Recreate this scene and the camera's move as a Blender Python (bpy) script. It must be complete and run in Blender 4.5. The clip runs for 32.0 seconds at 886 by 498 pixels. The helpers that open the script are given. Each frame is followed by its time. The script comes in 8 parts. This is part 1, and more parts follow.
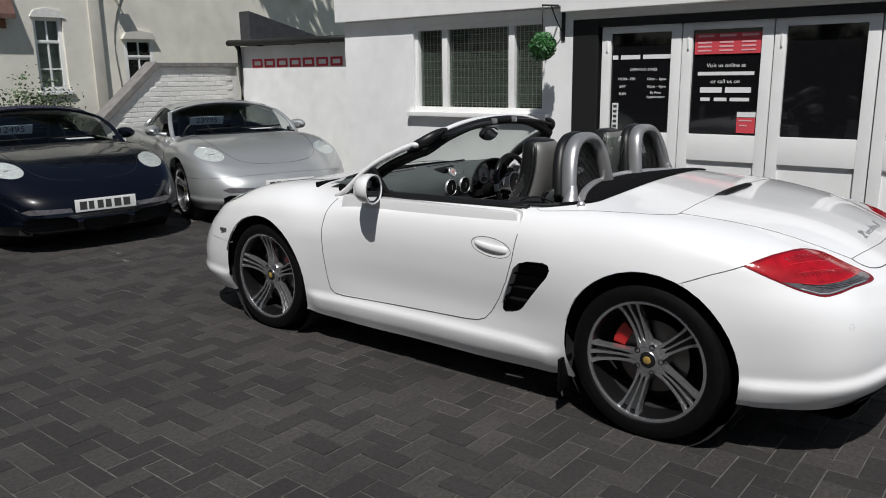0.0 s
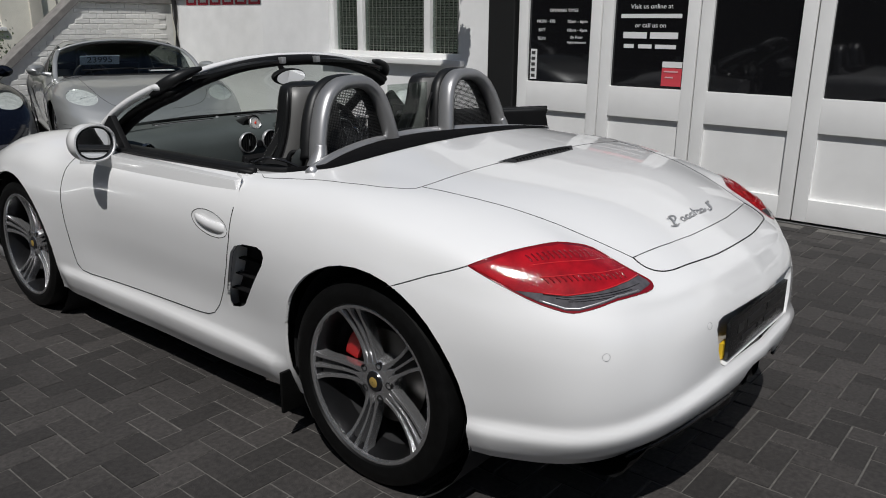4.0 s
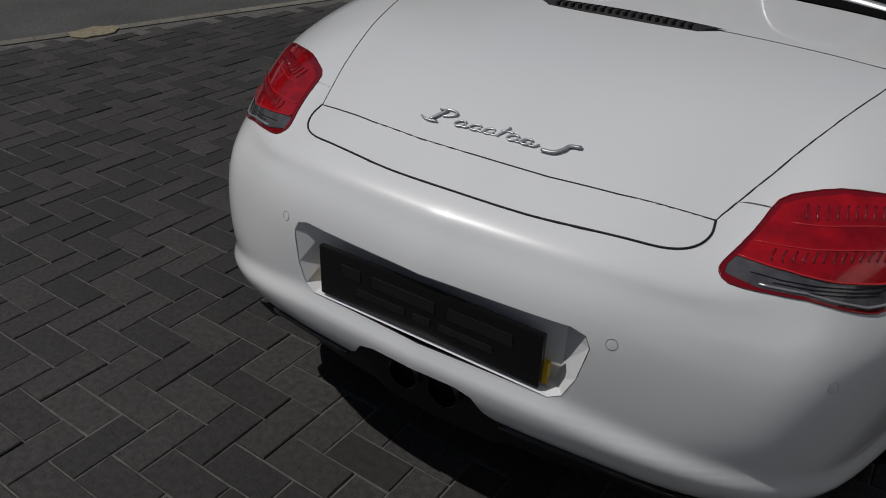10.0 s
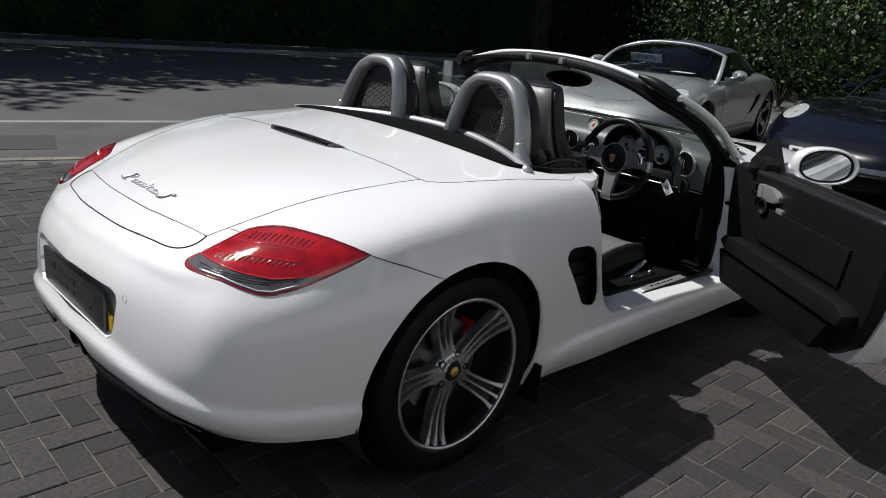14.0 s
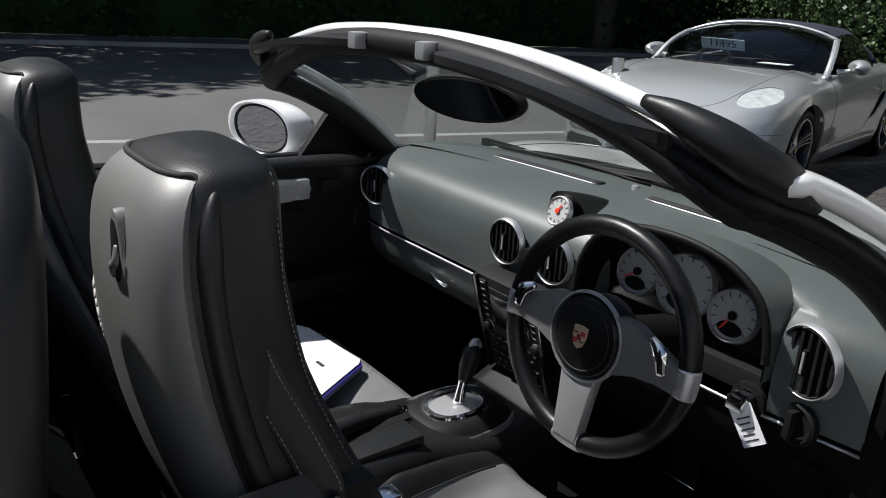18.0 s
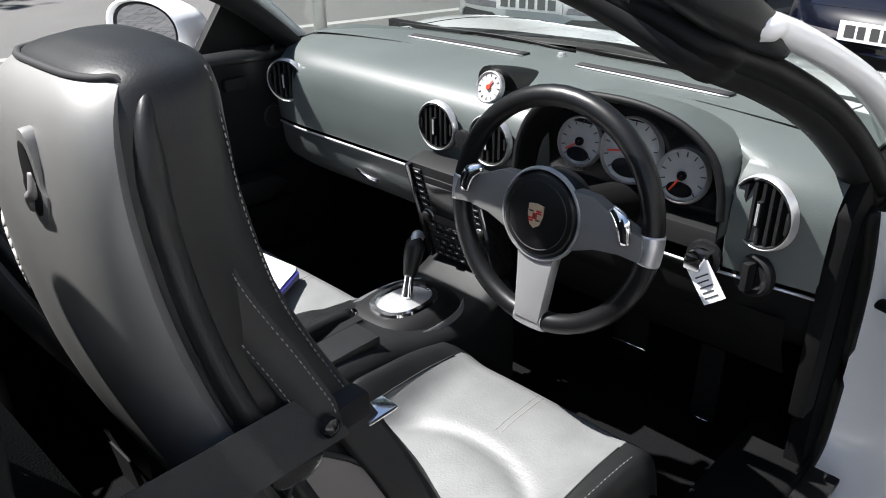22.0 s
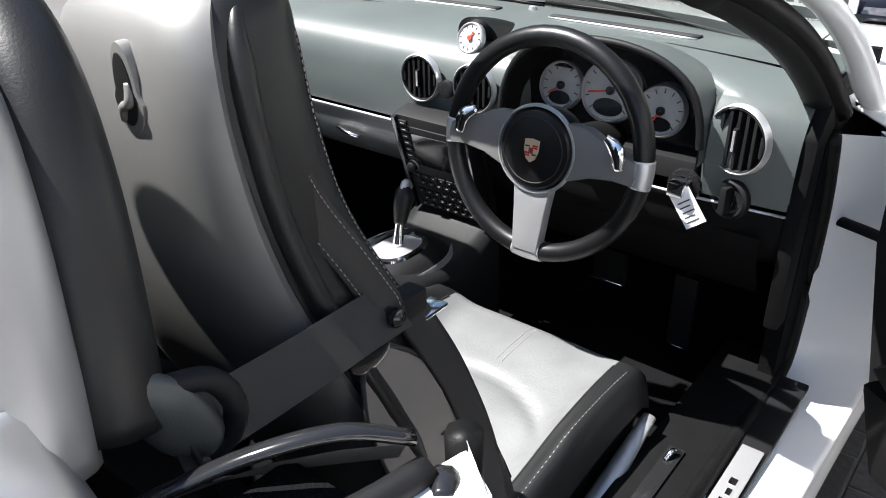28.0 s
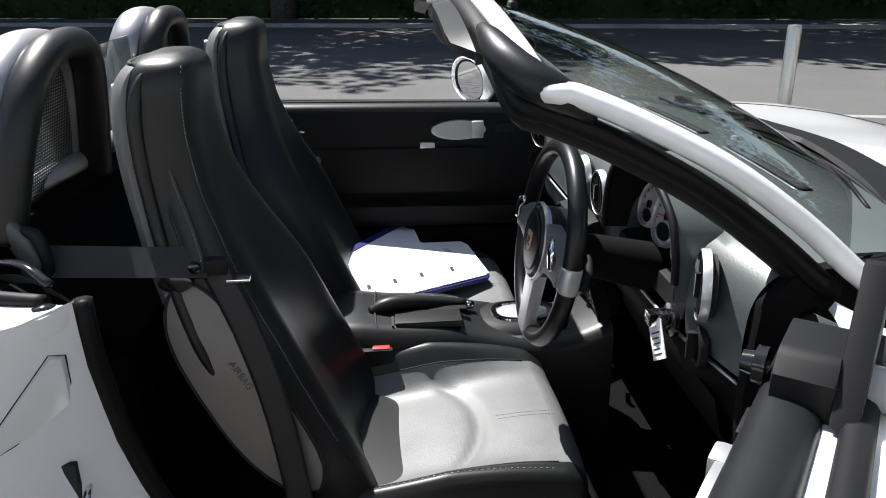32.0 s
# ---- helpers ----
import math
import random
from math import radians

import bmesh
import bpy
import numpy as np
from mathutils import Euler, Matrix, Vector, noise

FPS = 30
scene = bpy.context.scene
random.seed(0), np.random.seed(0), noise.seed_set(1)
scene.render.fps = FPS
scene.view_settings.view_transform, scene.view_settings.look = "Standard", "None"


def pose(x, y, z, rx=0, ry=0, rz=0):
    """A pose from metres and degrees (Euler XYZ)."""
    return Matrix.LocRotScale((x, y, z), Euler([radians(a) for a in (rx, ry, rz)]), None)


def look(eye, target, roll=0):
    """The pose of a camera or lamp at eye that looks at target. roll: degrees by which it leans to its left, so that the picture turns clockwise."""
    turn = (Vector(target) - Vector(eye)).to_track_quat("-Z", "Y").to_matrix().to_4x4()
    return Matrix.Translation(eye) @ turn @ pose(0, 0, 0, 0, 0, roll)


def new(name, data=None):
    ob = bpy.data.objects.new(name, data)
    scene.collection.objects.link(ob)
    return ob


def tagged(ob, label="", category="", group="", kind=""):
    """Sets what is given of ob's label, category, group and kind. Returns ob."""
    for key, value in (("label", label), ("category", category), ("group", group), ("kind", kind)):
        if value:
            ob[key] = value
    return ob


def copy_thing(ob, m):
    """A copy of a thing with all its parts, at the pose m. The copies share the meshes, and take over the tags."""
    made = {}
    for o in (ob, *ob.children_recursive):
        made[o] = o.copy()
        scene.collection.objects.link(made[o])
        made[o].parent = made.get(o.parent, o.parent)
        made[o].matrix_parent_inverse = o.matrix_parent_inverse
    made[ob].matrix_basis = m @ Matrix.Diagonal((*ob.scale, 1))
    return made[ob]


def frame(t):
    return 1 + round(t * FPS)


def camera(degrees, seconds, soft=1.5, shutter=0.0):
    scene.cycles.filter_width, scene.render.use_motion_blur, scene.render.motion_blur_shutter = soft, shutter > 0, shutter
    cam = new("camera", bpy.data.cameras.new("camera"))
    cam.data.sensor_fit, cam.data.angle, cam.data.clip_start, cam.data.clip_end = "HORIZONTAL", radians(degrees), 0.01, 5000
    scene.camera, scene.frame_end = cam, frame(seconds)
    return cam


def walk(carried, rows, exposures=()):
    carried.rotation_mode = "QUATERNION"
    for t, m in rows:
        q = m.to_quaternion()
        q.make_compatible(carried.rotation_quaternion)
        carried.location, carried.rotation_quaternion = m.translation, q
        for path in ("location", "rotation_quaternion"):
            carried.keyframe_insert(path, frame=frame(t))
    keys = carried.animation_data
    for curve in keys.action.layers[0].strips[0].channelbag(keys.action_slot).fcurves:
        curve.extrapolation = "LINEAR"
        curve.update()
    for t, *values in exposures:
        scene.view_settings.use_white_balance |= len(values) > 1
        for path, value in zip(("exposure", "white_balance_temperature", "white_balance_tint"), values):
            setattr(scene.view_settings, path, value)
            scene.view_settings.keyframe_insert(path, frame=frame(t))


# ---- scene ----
# The car stands along +y with its rear axle on y = 0; x is to its right.
cam = camera(60.1, 32.0, soft=1.0)
PATH = [
    (0, (-3.671, -1.204, 1.497), (-2.148, 0.013, 1.051), -0.8),
    (0.5, (-3.367, -1.287, 1.491), (-1.953, 0.049, 1.029), -0.0),
    (1, (-3.028, -1.314, 1.473), (-1.700, 0.104, 1.001), -1.2),
    (1.5, (-2.737, -1.349, 1.476), (-1.421, 0.075, 0.987), -1.3),
    (2, (-2.540, -1.434, 1.453), (-1.247, 0.007, 0.951), 0.9),
    (2.5, (-2.488, -1.471, 1.429), (-1.226, -0.008, 0.911), 0.9),
    (3, (-2.457, -1.524, 1.417), (-1.199, -0.062, 0.886), -0.3),
    (3.5, (-2.421, -1.543, 1.395), (-0.996, -0.248, 0.856), 0.9),
    (4, (-2.351, -1.537, 1.401), (-0.874, -0.314, 0.835), 0.4),
    (4.5, (-2.164, -1.461, 1.376), (-0.676, -0.289, 0.735), 1.3),
    (6.5, (-1.170, -1.440, 1.436), (-0.006, -0.135, 0.465), 9.8),
    (7, (-0.886, -1.487, 1.423), (-0.052, -0.007, 0.368), 6.2),
    (7.5, (-0.443, -1.236, 1.358), (0.086, 0.152, 0.018), 9.0),
    (8, (-0.252, -1.405, 1.354), (-0.050, 0.191, 0.166), 1.6),
    (8.5, (0.065, -1.387, 1.407), (-0.326, 0.039, 0.060), -2.2),
    (9, (0.228, -1.419, 1.341), (-0.416, 0.070, 0.170), 1.4),
    (9.5, (0.490, -1.590, 1.358), (-0.401, -0.214, 0.212), 0.5),
    (10, (0.690, -1.873, 1.381), (-0.249, -0.425, 0.370), 2.4),
    (10.5, (0.963, -2.014, 1.438), (-0.098, -0.629, 0.460), 0.9),
    (11, (1.263, -2.064, 1.426), (0.012, -0.746, 0.591), 2.3),
    (11.5, (1.542, -2.105, 1.425), (0.206, -0.787, 0.733), 1.6),
    (12, (1.792, -2.061, 1.460), (0.435, -0.760, 0.777), -0.4),
    (12.5, (2.012, -1.953, 1.456), (0.630, -0.679, 0.772), 0.9),
    (13, (2.170, -1.922, 1.446), (0.787, -0.654, 0.752), 2.7),
    (13.5, (2.286, -1.817, 1.468), (0.895, -0.536, 0.816), 2.0),
    (14, (2.364, -1.583, 1.454), (0.997, -0.259, 0.839), 4.7),
    (14.5, (2.308, -1.331, 1.433), (0.928, -0.029, 0.801), 2.6),
    (15, (2.189, -1.007, 1.427), (0.808, 0.293, 0.793), 1.9),
    (15.5, (2.089, -0.671, 1.434), (0.627, 0.552, 0.827), 3.3),
    (17.5, (1.258, 0.372, 1.357), (-0.242, 1.543, 0.745), 1.8),
    (18, (1.072, 0.557, 1.327), (-0.416, 1.729, 0.684), 3.1),
    (18.5, (0.894, 0.640, 1.268), (-0.533, 1.872, 0.601), 5.2),
    (19, (0.787, 0.677, 1.197), (-0.576, 1.950, 0.475), 5.2),
    (19.5, (0.801, 0.703, 1.231), (-0.626, 1.842, 0.415), 3.3),
    (20, (0.847, 0.767, 1.251), (-0.537, 1.934, 0.399), 1.0),
    (20.5, (0.892, 0.834, 1.243), (-0.490, 2.012, 0.405), 2.1),
    (21, (0.898, 0.878, 1.220), (-0.501, 2.044, 0.395), 1.1),
    (21.5, (0.947, 0.809, 1.244), (-0.445, 1.995, 0.434), 1.5),
    (22, (0.978, 0.554, 1.298), (-0.261, 1.840, 0.398), -0.6),
    (22.5, (0.971, 0.459, 1.302), (-0.201, 1.795, 0.383), -3.3),
    (23, (0.981, 0.441, 1.297), (-0.184, 1.786, 0.385), -1.5),
    (23.5, (0.972, 0.449, 1.303), (-0.185, 1.794, 0.379), -1.5),
    (24, (0.976, 0.461, 1.298), (-0.194, 1.793, 0.374), -1.9),
    (24.5, (1.024, 0.538, 1.282), (-0.215, 1.820, 0.377), -1.5),
    (25, (1.043, 0.569, 1.278), (-0.205, 1.842, 0.371), -0.6),
    (25.5, (0.997, 0.489, 1.282), (-0.183, 1.817, 0.363), -1.0),
    (27.5, (0.968, 0.432, 1.263), (-0.158, 1.799, 0.334), -1.2),
    (28, (0.965, 0.419, 1.266), (-0.145, 1.788, 0.321), -1.0),
    (28.5, (1.007, 0.424, 1.267), (-0.149, 1.755, 0.324), -2.0),
    (29, (1.100, 0.440, 1.279), (-0.133, 1.691, 0.322), -1.2),
    (29.5, (1.220, 0.463, 1.293), (-0.129, 1.616, 0.371), -1.7),
    (30, (1.365, 0.482, 1.308), (-0.107, 1.537, 0.459), -2.1),
    (30.5, (1.502, 0.572, 1.318), (-0.079, 1.485, 0.500), -0.8),
    (31, (1.632, 0.755, 1.299), (-0.082, 1.421, 0.512), -4.7),
    (31.5, (1.634, 0.958, 1.300), (-0.176, 1.373, 0.557), -1.9),
    (32, (1.662, 1.134, 1.308), (-0.203, 1.294, 0.604), -0.7),
]
EXPOSURES = [(0.0, -0.05), (2.0, -0.2), (4.5, -0.4), (6.5, -1.0), (8.0, -1.4), (9.0, -1.45), (9.5, -1.25), (10.5, -0.85), (11.0, -0.62), (12.0, -0.62), (13.0, -0.12), (14.0, 0.15), (15.5, 0.35), (17.5, 0.4), (18.5, 1.3), (19.5, 1.9), (20.5, 1.85), (21.5, 1.75), (23.0, 2.05), (28.5, 2.1), (30.0, 1.95), (31.0, 1.85), (32.0, 1.45)]
walk(cam, [(t, look(e, a, r)) for t, e, a, r in PATH], EXPOSURES)

# ---- light ----
SUN = Vector((-0.53, -0.33, 1.0)).normalized()
world = bpy.data.worlds.new("sky")
scene.world = world
world.use_nodes = True
wn = world.node_tree.nodes
sky = wn.new("ShaderNodeTexSky")
sky.sky_type = 'NISHITA'
sky.sun_disc = False
sky.sun_elevation = math.asin(SUN.z)
sky.sun_rotation = math.atan2(SUN.x, SUN.y)
world.node_tree.links.new(sky.outputs[0], wn["Background"].inputs[0])
wn["Background"].inputs[1].default_value = 0.05
lamp = bpy.data.lights.new("sun", 'SUN')
lamp.energy = 4.3
lamp.angle = radians(0.55)
lamp.color = (1.0, 0.985, 0.965)
sun = new("sun", lamp)
sun.matrix_world = look(SUN * 30, (0, 0, 0))


# ---- materials ----
def mat(name, base, rough=0.5, metal=0.0, vary=0.0, scale=8.0, grain=0.0, gscale=200.0, coat=0.0, dist=0.002, spec=0.5, per_object=0.0, stain=0.0, sscale=1.2, stretch=(1, 1, 1), rvary=0.0):
    """Base colour with stains and fine variation, relief, and a clear coat."""
    m = bpy.data.materials.new(name)
    m.use_nodes = True
    nt = m.node_tree
    n, l = nt.nodes, nt.links
    b = n["Principled BSDF"]
    b.inputs["Base Color"].default_value = (*base, 1)
    b.inputs["Roughness"].default_value = rough
    b.inputs["Metallic"].default_value = metal
    b.inputs["Specular IOR Level"].default_value = spec
    b.inputs["Coat Weight"].default_value = coat
    b.inputs["Coat Roughness"].default_value = 0.03
    co = n.new("ShaderNodeTexCoord")
    mp = n.new("ShaderNodeMapping")
    mp.inputs["Scale"].default_value = stretch
    l.new(co.outputs["Object"], mp.inputs[0])
    out = None
    if vary or stain or per_object:
        value = None

        def add(sock, amount):
            nonlocal value
            mr = n.new("ShaderNodeMapRange")
            mr.inputs[1].default_value, mr.inputs[2].default_value = 0.3, 0.7
            mr.inputs[3].default_value, mr.inputs[4].default_value = 1 - amount, 1 + amount
            l.new(sock, mr.inputs[0])
            if value is None:
                value = mr.outputs[0]
            else:
                mu = n.new("ShaderNodeMath")
                mu.operation = 'MULTIPLY'
                l.new(value, mu.inputs[0])
                l.new(mr.outputs[0], mu.inputs[1])
                value = mu.outputs[0]
        if vary:
            t = n.new("ShaderNodeTexNoise")
            t.inputs["Scale"].default_value = scale
            t.inputs["Detail"].default_value = 6
            l.new(mp.outputs[0], t.inputs["Vector"])
            add(t.outputs[0], vary)
        if stain:
            t = n.new("ShaderNodeTexNoise")
            t.inputs["Scale"].default_value = sscale
            t.inputs["Detail"].default_value = 3
            l.new(mp.outputs[0], t.inputs["Vector"])
            add(t.outputs[0], stain)
        if per_object:
            oi = n.new("ShaderNodeObjectInfo")
            ge = n.new("ShaderNodeNewGeometry")
            su = n.new("ShaderNodeMath")
            su.operation = 'ADD'
            l.new(oi.outputs["Random"], su.inputs[0])
            l.new(ge.outputs["Random Per Island"], su.inputs[1])
            fr = n.new("ShaderNodeMath")
            fr.operation = 'FRACT'
            l.new(su.outputs[0], fr.inputs[0])
            add(fr.outputs[0], per_object)
        hs = n.new("ShaderNodeHueSaturation")
        hs.inputs["Color"].default_value = (*base, 1)
        l.new(value, hs.inputs["Value"])
        l.new(hs.outputs[0], b.inputs["Base Color"])
        if rvary:
            mr = n.new("ShaderNodeMapRange")
            mr.inputs[3].default_value, mr.inputs[4].default_value = rough - rvary, rough + rvary
            l.new(t.outputs[0] if vary or stain else value, mr.inputs[0])
            l.new(mr.outputs[0], b.inputs["Roughness"])
    if grain:
        t = n.new("ShaderNodeTexNoise")
        t.inputs["Scale"].default_value = gscale
        t.inputs["Detail"].default_value = 4
        l.new(mp.outputs[0], t.inputs["Vector"])
        bp = n.new("ShaderNodeBump")
        bp.inputs["Strength"].default_value = grain
        bp.inputs["Distance"].default_value = dist
        l.new(t.outputs[0], bp.inputs["Height"])
        l.new(bp.outputs[0], b.inputs["Normal"])
    return m


def glass_mat(name, tint=(0.9, 0.95, 0.92), clear=0.8, rough=0.0):
    """Thin glass: clear with a mirror-like sheen that grows at grazing angles."""
    m = bpy.data.materials.new(name)
    m.use_nodes = True
    nt = m.node_tree
    n, l = nt.nodes, nt.links
    n.remove(n["Principled BSDF"])
    tr = n.new("ShaderNodeBsdfTransparent")
    tr.inputs[0].default_value = (*[c * clear for c in tint], 1)
    gl = n.new("ShaderNodeBsdfGlossy")
    gl.inputs["Roughness"].default_value = rough
    lw = n.new("ShaderNodeLayerWeight")
    lw.inputs[0].default_value = 0.5
    pw = n.new("ShaderNodeMath")
    pw.operation = 'POWER'
    pw.inputs[1].default_value = 5.0
    l.new(lw.outputs["Facing"], pw.inputs[0])
    fr = n.new("ShaderNodeMapRange")
    fr.inputs[3].default_value, fr.inputs[4].default_value = 0.05, 1.0
    l.new(pw.outputs[0], fr.inputs[0])
    mx = n.new("ShaderNodeMixShader")
    l.new(fr.outputs[0], mx.inputs[0])
    l.new(tr.outputs[0], mx.inputs[1])
    l.new(gl.outputs[0], mx.inputs[2])
    l.new(mx.outputs[0], n["Material Output"].inputs[0])
    return m


WHITE = mat("white_paint", (0.80, 0.80, 0.80), 0.30, coat=1.0, spec=0.4, vary=0.01, scale=3)
SILVER = mat("silver_paint", (0.42, 0.43, 0.43), 0.34, metal=0.55, coat=1.0, grain=0.03, gscale=900, dist=0.0004)
BLUE = mat("midnight_blue_paint", (0.002, 0.0025, 0.006), 0.25, coat=0.8, spec=0.1)
HEADGLASS = mat("lamp_bowl", (0.80, 0.81, 0.82), 0.22, metal=0.25, coat=0.6, vary=0.18, scale=24, grain=0.4, gscale=60, dist=0.004)
# near-black for joints, and for shade put into wells and openings
GAP = mat("dark_gap_shade", (0.012, 0.012, 0.013), 0.8)
PLASTIC = mat("black_plastic", (0.0065, 0.0065, 0.007), 0.58, grain=0.2, gscale=500, dist=0.0004, spec=0.22)
GLOSS = mat("gloss_black", (0.012, 0.012, 0.013), 0.12)
RUBBER = mat("tyre_rubber", (0.0038, 0.0038, 0.0038), 0.50, vary=0.3, scale=30, grain=0.25, gscale=300, dist=0.001, spec=0.16)
ALLOY = mat("machined_alloy", (0.57, 0.57, 0.58), 0.26, metal=0.90, vary=0.05, scale=40)
ALLOY_DARK = mat("grey_alloy", (0.035, 0.035, 0.037), 0.28, metal=0.8)
DISC = mat("brake_disc", (0.13, 0.125, 0.12), 0.35, metal=1.0)
RED = mat("red_caliper", (0.40, 0.012, 0.012), 0.35, coat=0.5)
REDLENS = mat("red_lens", (0.34, 0.004, 0.008), 0.08, coat=1.0, vary=0.30, scale=22, grain=0.5, gscale=130, dist=0.0015)
LED = mat("lit_red_lens", (0.55, 0.02, 0.025), 0.15, coat=1.0)
REDDARK = mat("dark_red_lens", (0.20, 0.004, 0.008), 0.12, coat=1.0)
SMOKE = mat("smoked_lens", (0.085, 0.080, 0.085), 0.08, coat=1.0, vary=0.3, scale=40)
CHROME = mat("chrome", (0.75, 0.75, 0.76), 0.12, metal=1.0)
SATIN = mat("satin_silver_trim", (0.55, 0.55, 0.56), 0.38, metal=0.75)
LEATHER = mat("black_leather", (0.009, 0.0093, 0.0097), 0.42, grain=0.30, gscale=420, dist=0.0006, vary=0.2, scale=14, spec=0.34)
DULL = mat("matt_black_trim", (0.0038, 0.0038, 0.004), 0.75, grain=0.25, gscale=400, dist=0.0005, vary=0.2, scale=20, spec=0.10)
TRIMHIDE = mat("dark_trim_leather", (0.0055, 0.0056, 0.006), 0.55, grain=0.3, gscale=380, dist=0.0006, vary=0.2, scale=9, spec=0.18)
GREYMARK = mat("grey_button_print", (0.30, 0.30, 0.30), 0.5)
LEATHER_G = mat("grey_leather", (0.045, 0.050, 0.050), 0.40, grain=0.35, gscale=260, dist=0.0008, vary=0.12, scale=10)
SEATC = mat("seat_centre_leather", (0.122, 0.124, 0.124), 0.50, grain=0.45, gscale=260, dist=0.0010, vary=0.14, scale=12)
HOOP = mat("silver_hoop_paint", (0.33, 0.33, 0.335), 0.36, metal=0.6, vary=0.05, scale=10)
SIDEP = mat("brown_grey_plastic", (0.17, 0.156, 0.143), 0.42, vary=0.1, scale=8, grain=0.2, gscale=400, dist=0.0005)
SCUFF = mat("pale_scuff", (0.45, 0.44, 0.42), 0.8)
SHELL = mat("seat_back_shell", (0.17, 0.168, 0.163), 0.50, metal=0.30, vary=0.08, scale=9, grain=0.12, gscale=500, dist=0.0005)
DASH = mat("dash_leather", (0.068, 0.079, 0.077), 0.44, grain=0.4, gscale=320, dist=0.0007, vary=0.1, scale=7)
CARPET = mat("black_carpet", (0.004, 0.004, 0.0045), 0.95, grain=0.8, gscale=350, dist=0.003, spec=0.08)
CLOTH = mat("black_hood_cloth", (0.0045, 0.0045, 0.005), 0.95, grain=0.5, gscale=500, dist=0.001, vary=0.25, scale=6, spec=0.08)
BELT = mat("seat_belt_webbing", (0.009, 0.009, 0.0095), 0.6, grain=0.4, gscale=600, dist=0.0008)
STITCH = mat("grey_stitching", (0.33, 0.32, 0.30), 0.7)
DIAL = mat("white_dial", (0.42, 0.42, 0.41), 0.5, vary=0.06, scale=60)
NEEDLE = mat("red_needle", (0.75, 0.05, 0.02), 0.4)
PAPER = mat("white_card", (0.80, 0.80, 0.82), 0.6, vary=0.03, scale=12)
BLUECARD = mat("dark_blue_card", (0.015, 0.015, 0.13), 0.4)
GOLD = mat("gold_enamel", (0.62, 0.42, 0.12), 0.35, metal=0.6)
BADGERED = mat("red_enamel", (0.45, 0.02, 0.02), 0.35)
GLASS = glass_mat("clear_glass", clear=0.80)
TINT = glass_mat("dark_glass", (0.5, 0.55, 0.53), clear=0.5)
MIRROR = mat("mirror_glass", (0.8, 0.82, 0.85), 0.02, metal=1.0)
PLATE_W = mat("white_plate", (0.78, 0.78, 0.76), 0.35)
PLATE_K = mat("black_plate", (0.006, 0.006, 0.0065), 0.25, coat=0.15)
FAINT = mat("faint_grey_lettering", (0.012, 0.012, 0.012), 0.4)
PLATE_TXT = mat("dark_grey_lettering", (0.05, 0.05, 0.05), 0.4)
YELLOW = mat("yellow_plate", (0.65, 0.42, 0.02), 0.4)
RENDER = mat("white_rough_render", (0.84, 0.84, 0.835), 0.85, vary=0.04, scale=5, grain=0.3, gscale=90, dist=0.004, stain=0.05)
WHITEWOOD = mat("white_painted_timber", (0.83, 0.83, 0.82), 0.5, vary=0.04, scale=4, grain=0.15, gscale=80, dist=0.001, stain=0.03)
CREAM = mat("cream_render", (0.80, 0.77, 0.68), 0.9, vary=0.07, scale=3, grain=0.5, gscale=40, dist=0.006, stain=0.10, sscale=0.7)
CREAM2 = mat("grey_cream_render", (0.64, 0.61, 0.54), 0.9, vary=0.08, scale=3, grain=0.5, gscale=40, dist=0.006, stain=0.12, sscale=0.6)
COPING = mat("grey_coping", (0.20, 0.19, 0.18), 0.9, vary=0.2, scale=9, grain=0.5, gscale=60, dist=0.004)
BLACKPAINT = mat("black_painted_timber", (0.012, 0.012, 0.012), 0.5, grain=0.2, gscale=60)
DARKGLASS = mat("dark_window_glass", (0.008, 0.008, 0.009), 0.04, spec=0.6)
BLIND = mat("venetian_blind", (0.36, 0.36, 0.33), 0.6, vary=0.1, scale=6)
SIGNRED = mat("red_sign_paint", (0.60, 0.03, 0.06), 0.5)
POSTERRED = mat("red_poster", (0.66, 0.07, 0.09), 0.5)
POSTERPINK = mat("pink_poster_print", (0.80, 0.45, 0.47), 0.5)
LETTER = mat("white_vinyl_letter", (0.80, 0.80, 0.80), 0.5)
BRICK = mat("white_painted_brick", (0.74, 0.73, 0.70), 0.85, vary=0.08, scale=12, grain=0.4, gscale=70, dist=0.003, per_object=0.05)
PAVER = mat("charcoal_block_paver", (0.0320, 0.0288, 0.0272), 0.80, vary=0.38, scale=55, grain=0.8, gscale=160, dist=0.0025, stain=0.24, sscale=1.3, per_object=0.26)
BED = mat("sandy_joint", (0.105, 0.100, 0.092), 0.95, vary=0.3, scale=25)
EDGE = mat("edging_setts", (0.17, 0.155, 0.13), 0.9, vary=0.2, scale=20, grain=0.5, gscale=90, per_object=0.12)
ASPHALT = mat("worn_asphalt", (0.080, 0.078, 0.076), 0.9, vary=0.22, scale=60, grain=0.7, gscale=220, dist=0.003, stain=0.15, sscale=0.8)
FOOTWAY = mat("patched_footway_asphalt", (0.072, 0.070, 0.067), 0.9, vary=0.25, scale=50, grain=0.6, gscale=200, dist=0.003, stain=0.22, sscale=1.6)
KERB = mat("concrete_kerb", (0.26, 0.255, 0.245), 0.9, vary=0.12, scale=20, grain=0.4, gscale=90, per_object=0.1)
EARTH = mat("earth_and_grass", (0.06, 0.07, 0.03), 0.95, vary=0.3, scale=4)
LEAF = mat("green_leaf", (0.040, 0.075, 0.020), 0.55, vary=0.35, scale=3, per_object=0.4)
